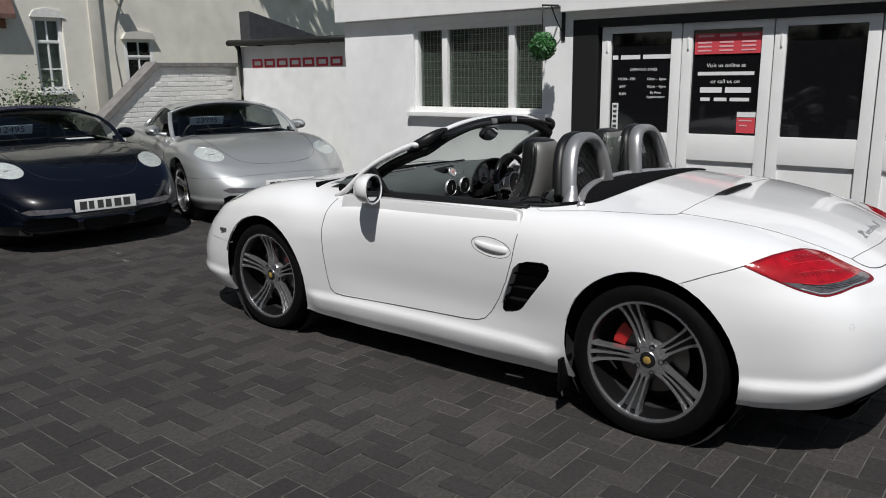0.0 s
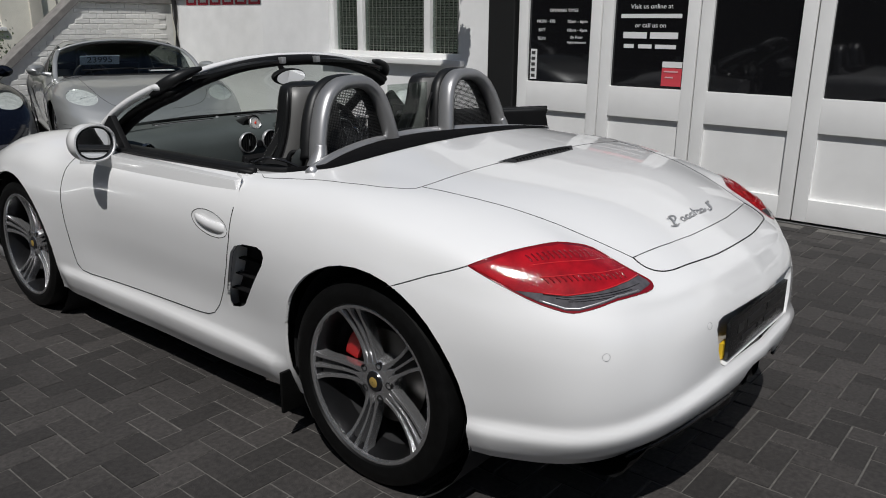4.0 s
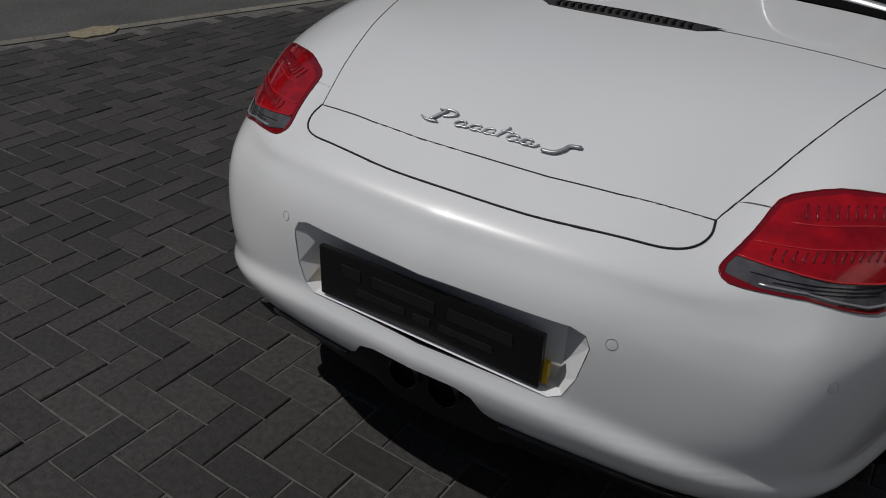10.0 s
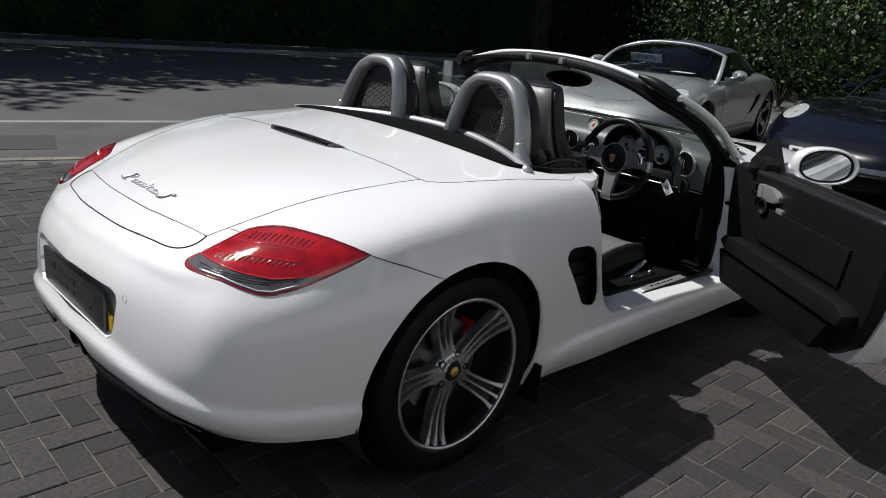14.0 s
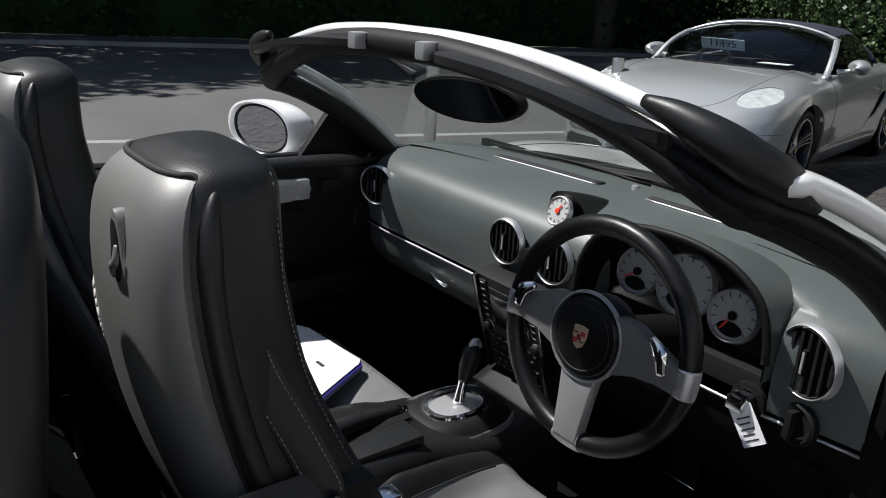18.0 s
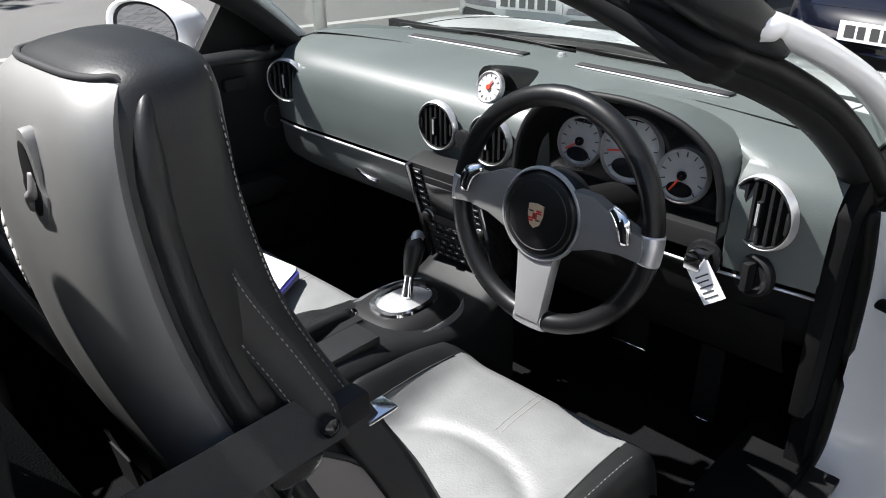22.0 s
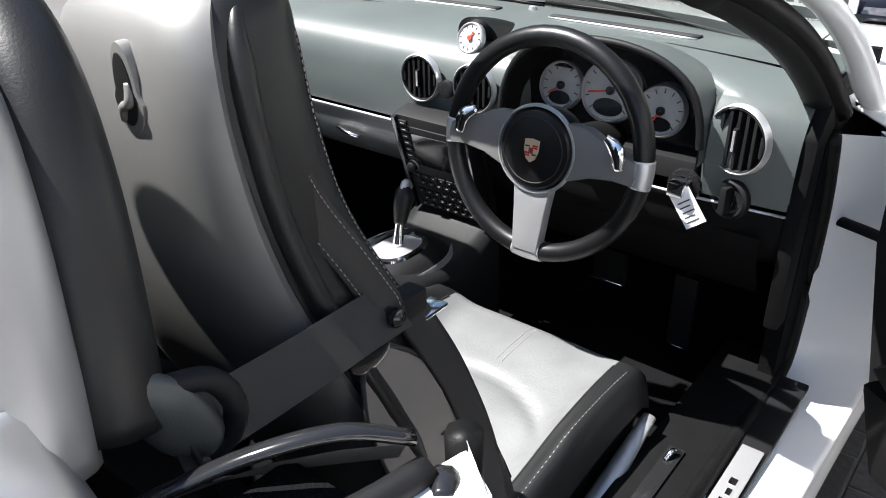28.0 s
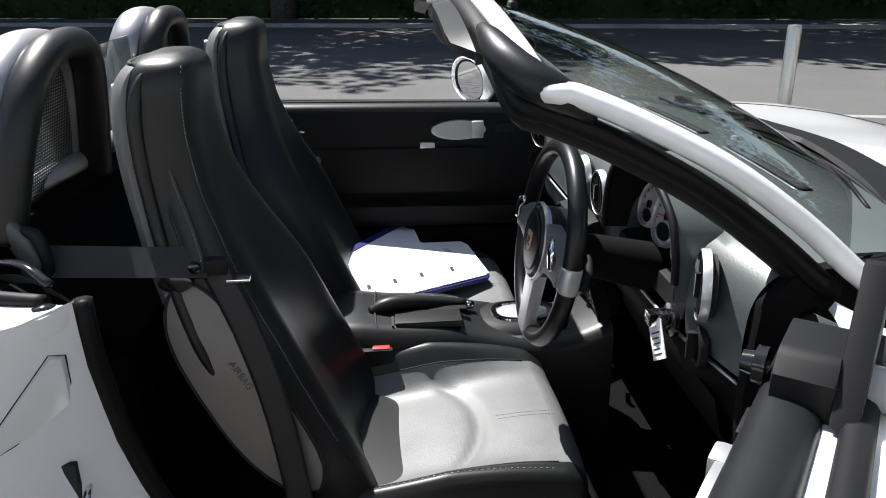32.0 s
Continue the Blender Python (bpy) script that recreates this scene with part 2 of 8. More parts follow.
# hedge leaves darkened so that deep tree shade sits in their colour
LEAF_SHADED = mat("shaded_hedge_leaf", (0.018, 0.036, 0.012), 0.8, vary=0.35, scale=2, per_object=0.4, spec=0.1)
TOPIARY = mat("topiary_ball_leaf", (0.03, 0.13, 0.03), 0.5, per_object=0.35)
BARK = mat("bark", (0.06, 0.05, 0.04), 0.95, vary=0.3, scale=12, grain=0.8, gscale=40, dist=0.01)
STEEL = mat("brushed_steel_post", (0.55, 0.54, 0.51), 0.35, metal=0.9, vary=0.08, scale=10, stretch=(1, 1, 0.1))
ROOFTILE = mat("red_brown_roof_tile", (0.16, 0.09, 0.07), 0.85, vary=0.2, scale=9, per_object=0.2)
SLATE = mat("dark_slate", (0.05, 0.05, 0.055), 0.7, vary=0.2, scale=8)
CURTAIN = mat("net_curtain", (0.60, 0.61, 0.60), 0.9, vary=0.15, scale=14, stretch=(1, 1, 0.1))
HOODBLUE = mat("navy_hood_cloth", (0.012, 0.012, 0.028), 0.85, grain=0.4, gscale=400, dist=0.001)
MESH = mat("mesh_black", (0.016, 0.016, 0.016), 0.5)


# ---- helpers ----
def link(name, me, parent=None, label=""):
    ob = new(name, me)
    if parent is not None:
        ob.parent = parent
    return tagged(ob, label)


def part(name, bm, material, parent=None, label="", smooth=True):
    me = bpy.data.meshes.new(name)
    bm.normal_update()
    for f in bm.faces:
        f.smooth = smooth
    bm.to_mesh(me)
    bm.free()
    for m in (material if isinstance(material, (list, tuple)) else [material]):
        me.materials.append(m)
    return link(name, me, parent, label)


def skinned(name, bm, material, parent, label=""):
    """A body panel whose shading follows the smooth body."""
    bm.verts.index_update()
    ns = [true_normal(v.co) for v in bm.verts]
    ob = part(name, bm, material, parent, label)
    ob.data.normals_split_custom_set_from_vertices(ns)
    return ob


def thing(name, label, category, group="", kind="", at=(0, 0, 0)):
    ob = new(name)
    ob.location = at
    ob.empty_display_size = 0.1
    return tagged(ob, label, category, group, kind)


def box(bm, lo, hi, bevel=0.0, m=None):
    lo, hi = Vector(lo), Vector(hi)
    c, s = (lo + hi) / 2, hi - lo
    r = bmesh.ops.create_cube(bm, size=1.0, matrix=Matrix.Translation(c) @ Matrix.Diagonal((*s, 1)))
    vs = r["verts"]
    if bevel:
        es = list({e for v in vs for e in v.link_edges})
        bv = bmesh.ops.bevel(bm, geom=es, offset=bevel, segments=2, profile=0.7, affect='EDGES')
        vs = list({v for f in bv["faces"] for v in f.verts} | {v for v in vs if v.is_valid})
    if m is not None:
        bmesh.ops.transform(bm, matrix=m, verts=vs)
    return vs


def boxed(lo, hi, bevel=0.0, m=None):
    bm = bmesh.new()
    box(bm, lo, hi, bevel, m)
    bm.normal_update()
    sharp(bm)
    return bm


def sharp(bm, deg=40):
    for e in bm.edges:
        if len(e.link_faces) == 2 and e.calc_face_angle(0) > radians(deg):
            e.smooth = False


def crom(P, n):
    """Catmull-Rom samples along the first axis, n to a segment."""
    P = np.asarray(P, float)
    Q = np.concatenate([[2 * P[0] - P[1]], P, [2 * P[-1] - P[-2]]])
    out = []
    for i in range(len(P) - 1):
        a, b, c, d = Q[i:i + 4]
        for t in np.arange(n) / n:
            out.append(0.5 * (2 * b + (c - a) * t + (2 * a - 5 * b + 4 * c - d) * t * t + (3 * b - a - 3 * c + d) * t ** 3))
    return np.array(out + [P[-1]])


def grid(bm, G, wrap=False, caps=False):
    """Faces over a grid of points (rows, columns, 3)."""
    V = [[bm.verts.new(p) for p in row] for row in G]
    w = len(V[0])
    for a, b in zip(V, V[1:]):
        for k in range(w if wrap else w - 1):
            try:
                bm.faces.new((a[k], a[(k + 1) % w], b[(k + 1) % w], b[k]))
            except ValueError:
                pass
    if caps and wrap:
        bm.faces.new(V[0][::-1])
        bm.faces.new(V[-1])
    return V


def gridded(G, wrap=False, caps=False, m=None):
    bm = bmesh.new()
    grid(bm, G, wrap, caps)
    if m is not None:
        bmesh.ops.transform(bm, matrix=m, verts=bm.verts)
    bmesh.ops.recalc_face_normals(bm, faces=bm.faces)
    sharp(bm, 50)
    return bm


def tube(bm, pts, r, seg=10, n=6, flat=1.0, up=(0, 0, 1), radii=None, closed=False):
    """A round or flattened bar along a smooth path."""
    P = crom(pts, n) if n > 1 else np.asarray(pts, float)
    R = crom(np.array(radii)[:, None], n)[:, 0] if radii is not None else np.full(len(P), r)
    rows = []
    for k, p in enumerate(P):
        a, b = P[max(k - 1, 0)], P[min(k + 1, len(P) - 1)]
        if closed:
            a, b = P[k - 1 if k else -2], P[(k + 1) if k + 1 < len(P) else 1]
        d = Vector(b - a).normalized()
        s = d.cross(Vector(up))
        s = s.normalized() if s.length > 1e-4 else d.orthogonal().normalized()
        u = s.cross(d)
        rows.append([Vector(p) + s * math.cos(q) * R[k] + u * math.sin(q) * R[k] * flat for q in np.linspace(0, 2 * math.pi, seg, endpoint=False)])
    grid(bm, rows, True, not closed)
    return bm


def tubed(pts, r, **k):
    bm = tube(bmesh.new(), pts, r, **k)
    bmesh.ops.recalc_face_normals(bm, faces=bm.faces)
    return bm


def lathe(bm, prof, seg=48, axis='x', m=None):
    """Turn (along, radius) about an axis."""
    rows = []
    for q in np.linspace(0, 2 * math.pi, seg, endpoint=False):
        c, s = math.cos(q), math.sin(q)
        rows.append([{'x': (a, r * c, r * s), 'y': (r * s, a, r * c), 'z': (r * c, r * s, a)}[axis] for a, r in prof])
    V = [[bm.verts.new(p) for p in row] for row in rows]
    for k in range(seg):
        a, b = V[k], V[(k + 1) % seg]
        for i in range(len(prof) - 1):
            bm.faces.new((a[i], a[i + 1], b[i + 1], b[i]))
    vs = [v for row in V for v in row]
    if m is not None:
        bmesh.ops.transform(bm, matrix=m, verts=vs)
    return vs


def lathed(prof, seg=48, axis='x', m=None):
    bm = bmesh.new()
    lathe(bm, prof, seg, axis, m)
    bmesh.ops.remove_doubles(bm, verts=bm.verts, dist=1e-5)
    bmesh.ops.recalc_face_normals(bm, faces=bm.faces)
    sharp(bm)
    return bm


def prism(poly, lo, hi, axis='x', bevel=0.0, m=None):
    """A flat outline given a thickness along an axis; outline in the other two axes, in order."""
    bm = bmesh.new()
    mk = {'x': lambda u, v, w: (w, u, v), 'y': lambda u, v, w: (u, w, v), 'z': lambda u, v, w: (u, v, w)}[axis]
    a = [bm.verts.new(mk(u, v, lo)) for u, v in poly]
    b = [bm.verts.new(mk(u, v, hi)) for u, v in poly]
    bm.faces.new(a)
    bm.faces.new(b)
    for k in range(len(poly)):
        bm.faces.new((a[k], a[(k + 1) % len(a)], b[(k + 1) % len(a)], b[k]))
    bmesh.ops.recalc_face_normals(bm, faces=bm.faces)
    if bevel:
        bmesh.ops.bevel(bm, geom=[e for e in bm.edges if e.calc_face_angle(0) > 0.6], offset=bevel, segments=2, profile=0.7, affect='EDGES')
    sharp(bm)
    if m is not None:
        bmesh.ops.transform(bm, matrix=m, verts=bm.verts)
    return bm


def inside(u, v, poly):
    hit = False
    for (a, b), (c, d) in zip(poly, poly[1:] + poly[:1]):
        if (b > v) != (d > v) and u < (c - a) * (v - b) / (d - b) + a:
            hit = not hit
    return hit


def oval(cu, cv, a, b, n=24, turn=0.0):
    c, s = math.cos(turn), math.sin(turn)
    return [(cu + a * math.cos(q) * c - b * math.sin(q) * s, cv + a * math.cos(q) * s + b * math.sin(q) * c) for q in np.linspace(0, 2 * math.pi, n, endpoint=False)]


def text(words, size, m, material, parent, name="lettering", depth=0.001):
    cu = bpy.data.curves.new(name, 'FONT')
    cu.body, cu.size, cu.extrude, cu.align_x, cu.align_y = words, size, depth, 'CENTER', 'CENTER'
    tmp = new(name, cu)
    bpy.context.view_layer.update()
    me = bpy.data.meshes.new_from_object(tmp.evaluated_get(bpy.context.evaluated_depsgraph_get()))
    bpy.data.objects.remove(tmp)
    me.transform(m)
    me.materials.clear()
    me.materials.append(material)
    return link(name, me, parent)


# ---- ground ----
ROAD_TURN = radians(-15.5)      # the road runs 15 degrees off the car's line
RU, RV = Vector((math.cos(ROAD_TURN), math.sin(ROAD_TURN), 0)), Vector((-math.sin(ROAD_TURN), math.cos(ROAD_TURN), 0))
RO = Vector((-4.22, 0.0, 0))    # where the paving's edge crosses y = 0


def road_pt(u, v, z):
    p = RO + RU * u + RV * v
    return (p.x, p.y, z)


def slab(bm, u0, u1, v0, v1, z0, z1):
    a = [bm.verts.new(road_pt(u, v, z)) for z in (z0, z1) for u, v in ((u0, v0), (u1, v0), (u1, v1), (u0, v1))]
    for q in ((0, 3, 2, 1), (4, 5, 6, 7), (0, 1, 5, 4), (1, 2, 6, 5), (2, 3, 7, 6), (3, 0, 4, 7)):
        bm.faces.new([a[k] for k in q])


def structure(name, bm, material, label, category="ground", parent=None):
    return tagged(part(name, bm, material, parent, smooth=False), label, category, "", "structure")


bm = bmesh.new()
bmesh.ops.create_grid(bm, x_segments=8, y_segments=8, size=300, matrix=Matrix.Translation((0, 0, -0.12)))
structure("ground", bm, EARTH, "flat earth and grass reaching to the horizon")
bm = bmesh.new()
slab(bm, -11.6, -1.95, -60, 90, -0.2, -0.05)
road = structure("road", bm, ASPHALT, "worn grey asphalt road dappled with tree shade", "road")
bm = bmesh.new()
slab(bm, -1.8, -0.1, -60, 90, -0.2, -0.004)
structure("pavement", bm, FOOTWAY, "patched grey asphalt footway beside the road", "pavement")
bm = bmesh.new()
slab(bm, -13.2, -11.75, -60, 90, -0.2, 0.02)
structure("pavement_far", bm, FOOTWAY, "grey footway under the hedge across the road", "pavement")
for name, u, z, lab in (("kerb", -1.95, -0.01, "pale concrete kerb stones dropped for the crossing"), ("kerb_far", -11.75, 0.03, "grey concrete kerb across the road")):
    bm = bmesh.new()
    slab(bm, u + 0.01, u + 0.14, -60, -30, -0.2, z)
    holder = structure(name, bm, KERB, lab, "kerb")
    bm = bmesh.new()
    slab(bm, u, u + 0.15, -0.455, 0.455, -0.18, z)
    me = bpy.data.meshes.new("kerb_stone")
    bm.to_mesh(me)
    bm.free()
    me.materials.append(KERB)
    for k in range(-16, 50):
        ob = link("kerb_stone", me, holder)
        ob.location = RV * (k * 0.915)
# a dark tarmac patch in the footway, and a worn hatch in the paving's edge
bm = bmesh.new()
slab(bm, -1.1, -0.45, -1.6, 0.35, -0.1, 0.0)
structure("asphalt_patch", bm, mat("dark_tar_patch", (0.045, 0.044, 0.042), 0.9, vary=0.2, scale=40, grain=0.5), "darker rectangular tarmac repair in the footway", "patch")
bm = prism([(a + 0.02 * math.sin(9 * k), b) for k, (a, b) in enumerate(oval(-3.95, 1.02, 0.11, 0.17, 14))], -0.02, 0.006, 'z')
structure("broken_cover", bm, mat("pale_mortar", (0.25, 0.21, 0.14), 0.9, vary=0.3, scale=30, grain=0.6), "broken pale mortar patch at the paving's edge", "patch")
# bed under the block paving, and the strip of edging
bm = bmesh.new()
edge = [road_pt(-0.1, v, 0) for v in (-30, 30)]
pts = [(edge[0][0], edge[0][1]), (3.50, -30), (3.50, 30), (edge[1][0], edge[1][1])]
bm = prism(pts, -0.15, -0.0042, 'z')
paving = structure("paving", bm, BED, "charcoal block paving laid in herringbone", "paving")
edging = thing("edging", "row of pale setts along the paving's edge", "edging", kind="structure")
bm = bmesh.new()
slab(bm, -0.1, 0.0, -0.098, 0.098, -0.08, 0.003)
me = bpy.data.meshes.new("sett")
bm.to_mesh(me)
bm.free()
me.materials.append(EDGE)
for k in range(-40, 75):
    link("sett", me, edging).location = RV * (k * 0.2)


# ---- the garage: white wall, window, black post, folding doors ----
before = set(bpy.data.objects)
FX = 3.50


def wall_piece(bm, y0, y1, z0, z1, x0=FX, x1=FX + 0.25):
    box(bm, (x0, y0, z0), (x1, y1, z1))


bm = bmesh.new()
wall_piece(bm, 5.16, 6.35, 0, 2.30)
wall_piece(bm, 3.28, 5.16, 0, 1.10)
wall_piece(bm, 2.94, 3.28, 0, 2.30)
wall_piece(bm, 3.28, 5.16, 2.20, 2.30)
wall_piece(bm, 2.94, 6.35, 2.30, 3.3, FX + 0.02)
wall_piece(bm, -12.0, -5.0, 0, 3.3)
wall_piece(bm, -5.0, 2.94, 2.16, 3.3)
box(bm, (FX + 0.25, 6.1, 0), (9.0, 6.35, 3.3))
box(bm, (FX + 0.25, -12, 0), (9.0, -11.75, 3.3))
box(bm, (8.75, -11.75, 0), (9.0, 6.1, 3.3))
garage_wall = structure("wall_garage", bm, RENDER, "white rough-rendered garage wall", "wall")
structure("roof_garage", boxed((FX - 0.02, -12.1, 3.3), (9.1, 6.4, 3.42)), SLATE, "flat dark garage roof", "roof")
structure("floor_garage", boxed((FX + 0.02, -11.7, -0.1), (8.75, 6.1, 0.0)), mat("concrete_floor", (0.15, 0.15, 0.145), 0.8, vary=0.1), "concrete floor inside the garage", "floor")
structure("fascia_window", boxed((FX - 0.10, 2.96, 2.31), (FX + 0.0, 6.42, 2.62), 0.008), WHITEWOOD, "white painted fascia board over the window", "fascia")
structure("fascia_doors", boxed((FX - 0.13, -8.0, 2.245), (FX - 0.002, 3.02, 2.62), 0.008), WHITEWOOD, "white painted fascia board over the folding doors", "fascia")
structure("lintel_shade", boxed((FX + 0.002, -5.0, 2.07), (FX + 0.2, 2.64, 2.155)), BLACKPAINT, "black painted beam above the doors", "beam")
structure("door_post", boxed((FX - 0.004, 2.645, 0), (FX + 0.2, 2.935, 2.155), 0.006), BLACKPAINT, "black painted post beside the doors", "post")

# window with three lights and blinds
w = thing("window_1", "white timber window with venetian blinds and wire mesh", "window", kind="structure")
part("window_sill", boxed((FX - 0.07, 3.22, 1.04), (FX + 0.05, 5.24, 1.098), 0.008), WHITEWOOD, w)
for nm, lo, hi in (("window_frame", (FX + 0.03, 3.28, 2.14), (FX + 0.13, 5.16, 2.20)), ("window_frame", (FX + 0.03, 3.28, 1.10), (FX + 0.13, 5.16, 1.16)),
                   ("jamb", (FX + 0.035, 3.28, 1.16), (FX + 0.13, 3.33, 2.14)), ("jamb", (FX + 0.035, 5.11, 1.16), (FX + 0.13, 5.16, 2.14)),
                   ("mullion", (FX + 0.035, 3.70, 1.16), (FX + 0.13, 3.78, 2.14)), ("mullion", (FX + 0.035, 4.66, 1.16), (FX + 0.13, 4.74, 2.14))):
    part(nm, boxed(lo, hi, 0.006), WHITEWOOD, w)
for y0, y1 in ((3.33, 3.70), (3.78, 4.66), (4.74, 5.11)):
    part("pane", boxed((FX + 0.085, y0, 1.16), (FX + 0.090, y1, 2.14)), GLASS, w)
    # near-black sheet stands for the unlit room behind the blind
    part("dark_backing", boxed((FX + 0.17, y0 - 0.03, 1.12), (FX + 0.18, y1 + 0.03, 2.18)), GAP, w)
    bm = bmesh.new()
    for k in range(34):
        z = 1.18 + k * 0.0285
        box(bm, (FX + 0.115, y0 + 0.005, z), (FX + 0.121, y1 - 0.005, z + 0.019))
    tagged(part("blind", bm, BLIND, w, "grey slatted blind", smooth=False), kind="stuff")
    bm = bmesh.new()
    for k in range(int((y1 - y0) / 0.055)):
        y = y0 + 0.03 + k * 0.055
        box(bm, (FX + 0.060, y, 1.16), (FX + 0.064, y + 0.004, 2.14))
    for k in range(9):
        z = 1.22 + k * 0.105
        box(bm, (FX + 0.064, y0, z), (FX + 0.067, y1, z + 0.004))
    tagged(part("wire_mesh", bm, STEEL, w, smooth=False), kind="stuff")

# folding door leaves
leaf_edges = [2.62, 1.765, 0.91, 0.05, -0.80, -1.65, -2.5, -3.35, -4.2, -5.0]
for k, (b, a) in enumerate(zip(leaf_edges, leaf_edges[1:])):
    d = thing("folding_door", "white timber door leaf with a dark glass pane over a sunk panel", "door", "folding garage doors", at=(FX + 0.08, (a + b) / 2, 0))
    a, b = a + 0.006 - (a + b) / 2, b - 0.006 - (a + b) / 2
    for nm, lo, hi in (("stile", (-0.05, a, 0.02), (0.0, a + 0.10, 2.065)), ("stile", (-0.05, b - 0.10, 0.02), (0.0, b, 2.065)),
                       ("rail", (-0.049, a + 0.10, 0.02), (0.0, b - 0.10, 0.19)), ("rail", (-0.049, a + 0.10, 0.68), (0.0, b - 0.10, 0.93)), ("rail", (-0.049, a + 0.10, 1.99), (0.0, b - 0.10, 2.065))):
        part(nm, boxed(lo, hi, 0.004), WHITEWOOD, d)
    part("sunk_panel", boxed((-0.022, a + 0.10, 0.19), (-0.01, b - 0.10, 0.68)), WHITEWOOD, d)
    part("pane", boxed((-0.02, a + 0.10, 0.93), (-0.012, b - 0.10, 1.99)), DARKGLASS, d)
    part("bolt", boxed((-0.062, b - 0.07, 1.80), (-0.05, b - 0.055, 1.92), 0.003), WHITEWOOD, d)


# writing on the panes; it reads along -y from the yard
def on_pane(y, z, x=FX + 0.056):
    return Matrix.Translation((x, y, z)) @ Matrix(((0, 0, -1, 0), (-1, 0, 0, 0), (0, 1, 0, 0), (0, 0, 0, 1)))


notice = thing("opening_times_notice", "white vinyl opening times on dark glass", "notice")
for y, z, words, s in ((2.16, 1.60, "OPENING TIMES", 0.040), (2.34, 1.50, "MON - FRI", 0.042), (2.02, 1.50, "10am - 6pm", 0.042),
                       (2.38, 1.42, "SAT", 0.042), (2.02, 1.42, "10am - 4pm", 0.042), (2.38, 1.34, "SUN", 0.042), (2.02, 1.355, "By Prior", 0.036), (2.02, 1.31, "Appointment", 0.036)):
    text(words, s, on_pane(y, z), LETTER, notice)


def bars(spans, z, h, parent, name="lettering_bar", material=LETTER, x=FX + 0.056):
    for a, b in spans:
        part(name, boxed((x - 0.001, min(a, b), z - h / 2), (x + 0.001, max(a, b), z + h / 2)), material, parent)


bars([(2.50, 2.44), (2.41, 2.20), (2.17, 1.86)], 1.735, 0.045, notice)
notice2 = thing("contact_notice", "white vinyl contact details on dark glass", "notice")
text("Visit us online at", 0.055, on_pane(1.335, 1.63), LETTER, notice2)
text("or call us on", 0.055, on_pane(1.335, 1.47), LETTER, notice2)
bars([(1.60, 1.07)], 1.55, 0.035, notice2)
bars([(1.57, 1.36), (1.33, 1.09)], 1.385, 0.055, notice2)
bars([(1.56, 1.47), (1.43, 1.31), (1.28, 1.10)], 1.29, 0.035, notice2)
poster = thing("red_poster", "red and pink paper poster stuck inside the dark pane", "poster")
part("sheet", boxed((FX + 0.050, 1.02, 1.745), (FX + 0.055, 1.64, 1.95)), POSTERRED, poster)
for k in range(3):
    for z, h in ((1.925, 0.022), (1.86, 0.016), (1.82, 0.016), (1.78, 0.014)):
        bars([(1.61 - 0.205 * k, 1.61 - 0.205 * k - 0.15 + 0.02 * (z < 1.9))], z, h, poster, "print_line", POSTERPINK, FX + 0.048)
poster = thing("small_red_poster", "small red card with a white heading in the pane's corner", "poster")
part("sheet", boxed((FX + 0.050, 1.03, 0.955), (FX + 0.055, 1.20, 1.11)), POSTERRED, poster)
part("heading", boxed((FX + 0.050, 1.03, 1.115), (FX + 0.055, 1.20, 1.165)), LETTER, poster)
bars([(1.18, 1.06)], 1.08, 0.012, poster, "print_line", POSTERPINK, FX + 0.048)
bars([(1.17, 1.10)], 1.03, 0.012, poster, "print_line", POSTERPINK, FX + 0.048)
strip = thing("payment_sticker", "narrow white sticker with small grey marks", "sticker")
part("sheet", boxed((FX + 0.050, 2.42, 0.95), (FX + 0.055, 2.485, 1.24)), LETTER, strip)
for k in range(5):
    bars([(2.475, 2.435)], 0.985 + 0.055 * k, 0.03, strip, "mark", PLATE_TXT, FX + 0.048)

# the front's own measure: leaves 0.83 m wide, 2.0 m high to the beam
def front_y(y):
    return y * 0.9667 - 0.052


def front_z(z):
    return z * 0.978 if z < 0.93 else 0.9095 + (z - 0.93) * 0.896


seen_mesh = set()
for ob in [o for o in bpy.data.objects if o not in before]:
    base_y = ob.parent.location.y if ob.parent else ob.location.y
    if ob.type == 'MESH' and ob.data.name not in seen_mesh:
        seen_mesh.add(ob.data.name)
        for v in ob.data.vertices:
            v.co.y, v.co.z = front_y(v.co.y + base_y) - (front_y(base_y) if base_y else 0.0), front_z(v.co.z)
for ob in [o for o in bpy.data.objects if o not in before and o.location.y]:
    ob.location.y = front_y(ob.location.y)

# hanging topiary ball on a bracket
ball = thing("hanging_ball", "round green topiary ball hanging from a black wall bracket", "plant", at=(0, 0, 0))
part("bracket", tubed([(FX, 2.90, 2.16), (FX - 0.10, 2.91, 2.155), (FX - 0.36, 2.94, 2.145)], 0.009), BLACKPAINT, ball)
part("backplate", boxed((FX - 0.012, 2.88, 1.81), (FX, 2.92, 2.18), 0.003), BLACKPAINT, ball)
part("strut", tubed([(FX, 2.90, 1.87), (FX - 0.12, 2.91, 2.00), (FX - 0.22, 2.92, 2.145)], 0.007), BLACKPAINT, ball)
part("chain", tubed([(FX - 0.35, 2.94, 2.145), (FX - 0.35, 2.94, 1.86)], 0.005, n=1), BLACKPAINT, ball)
rnd = random.Random(5)


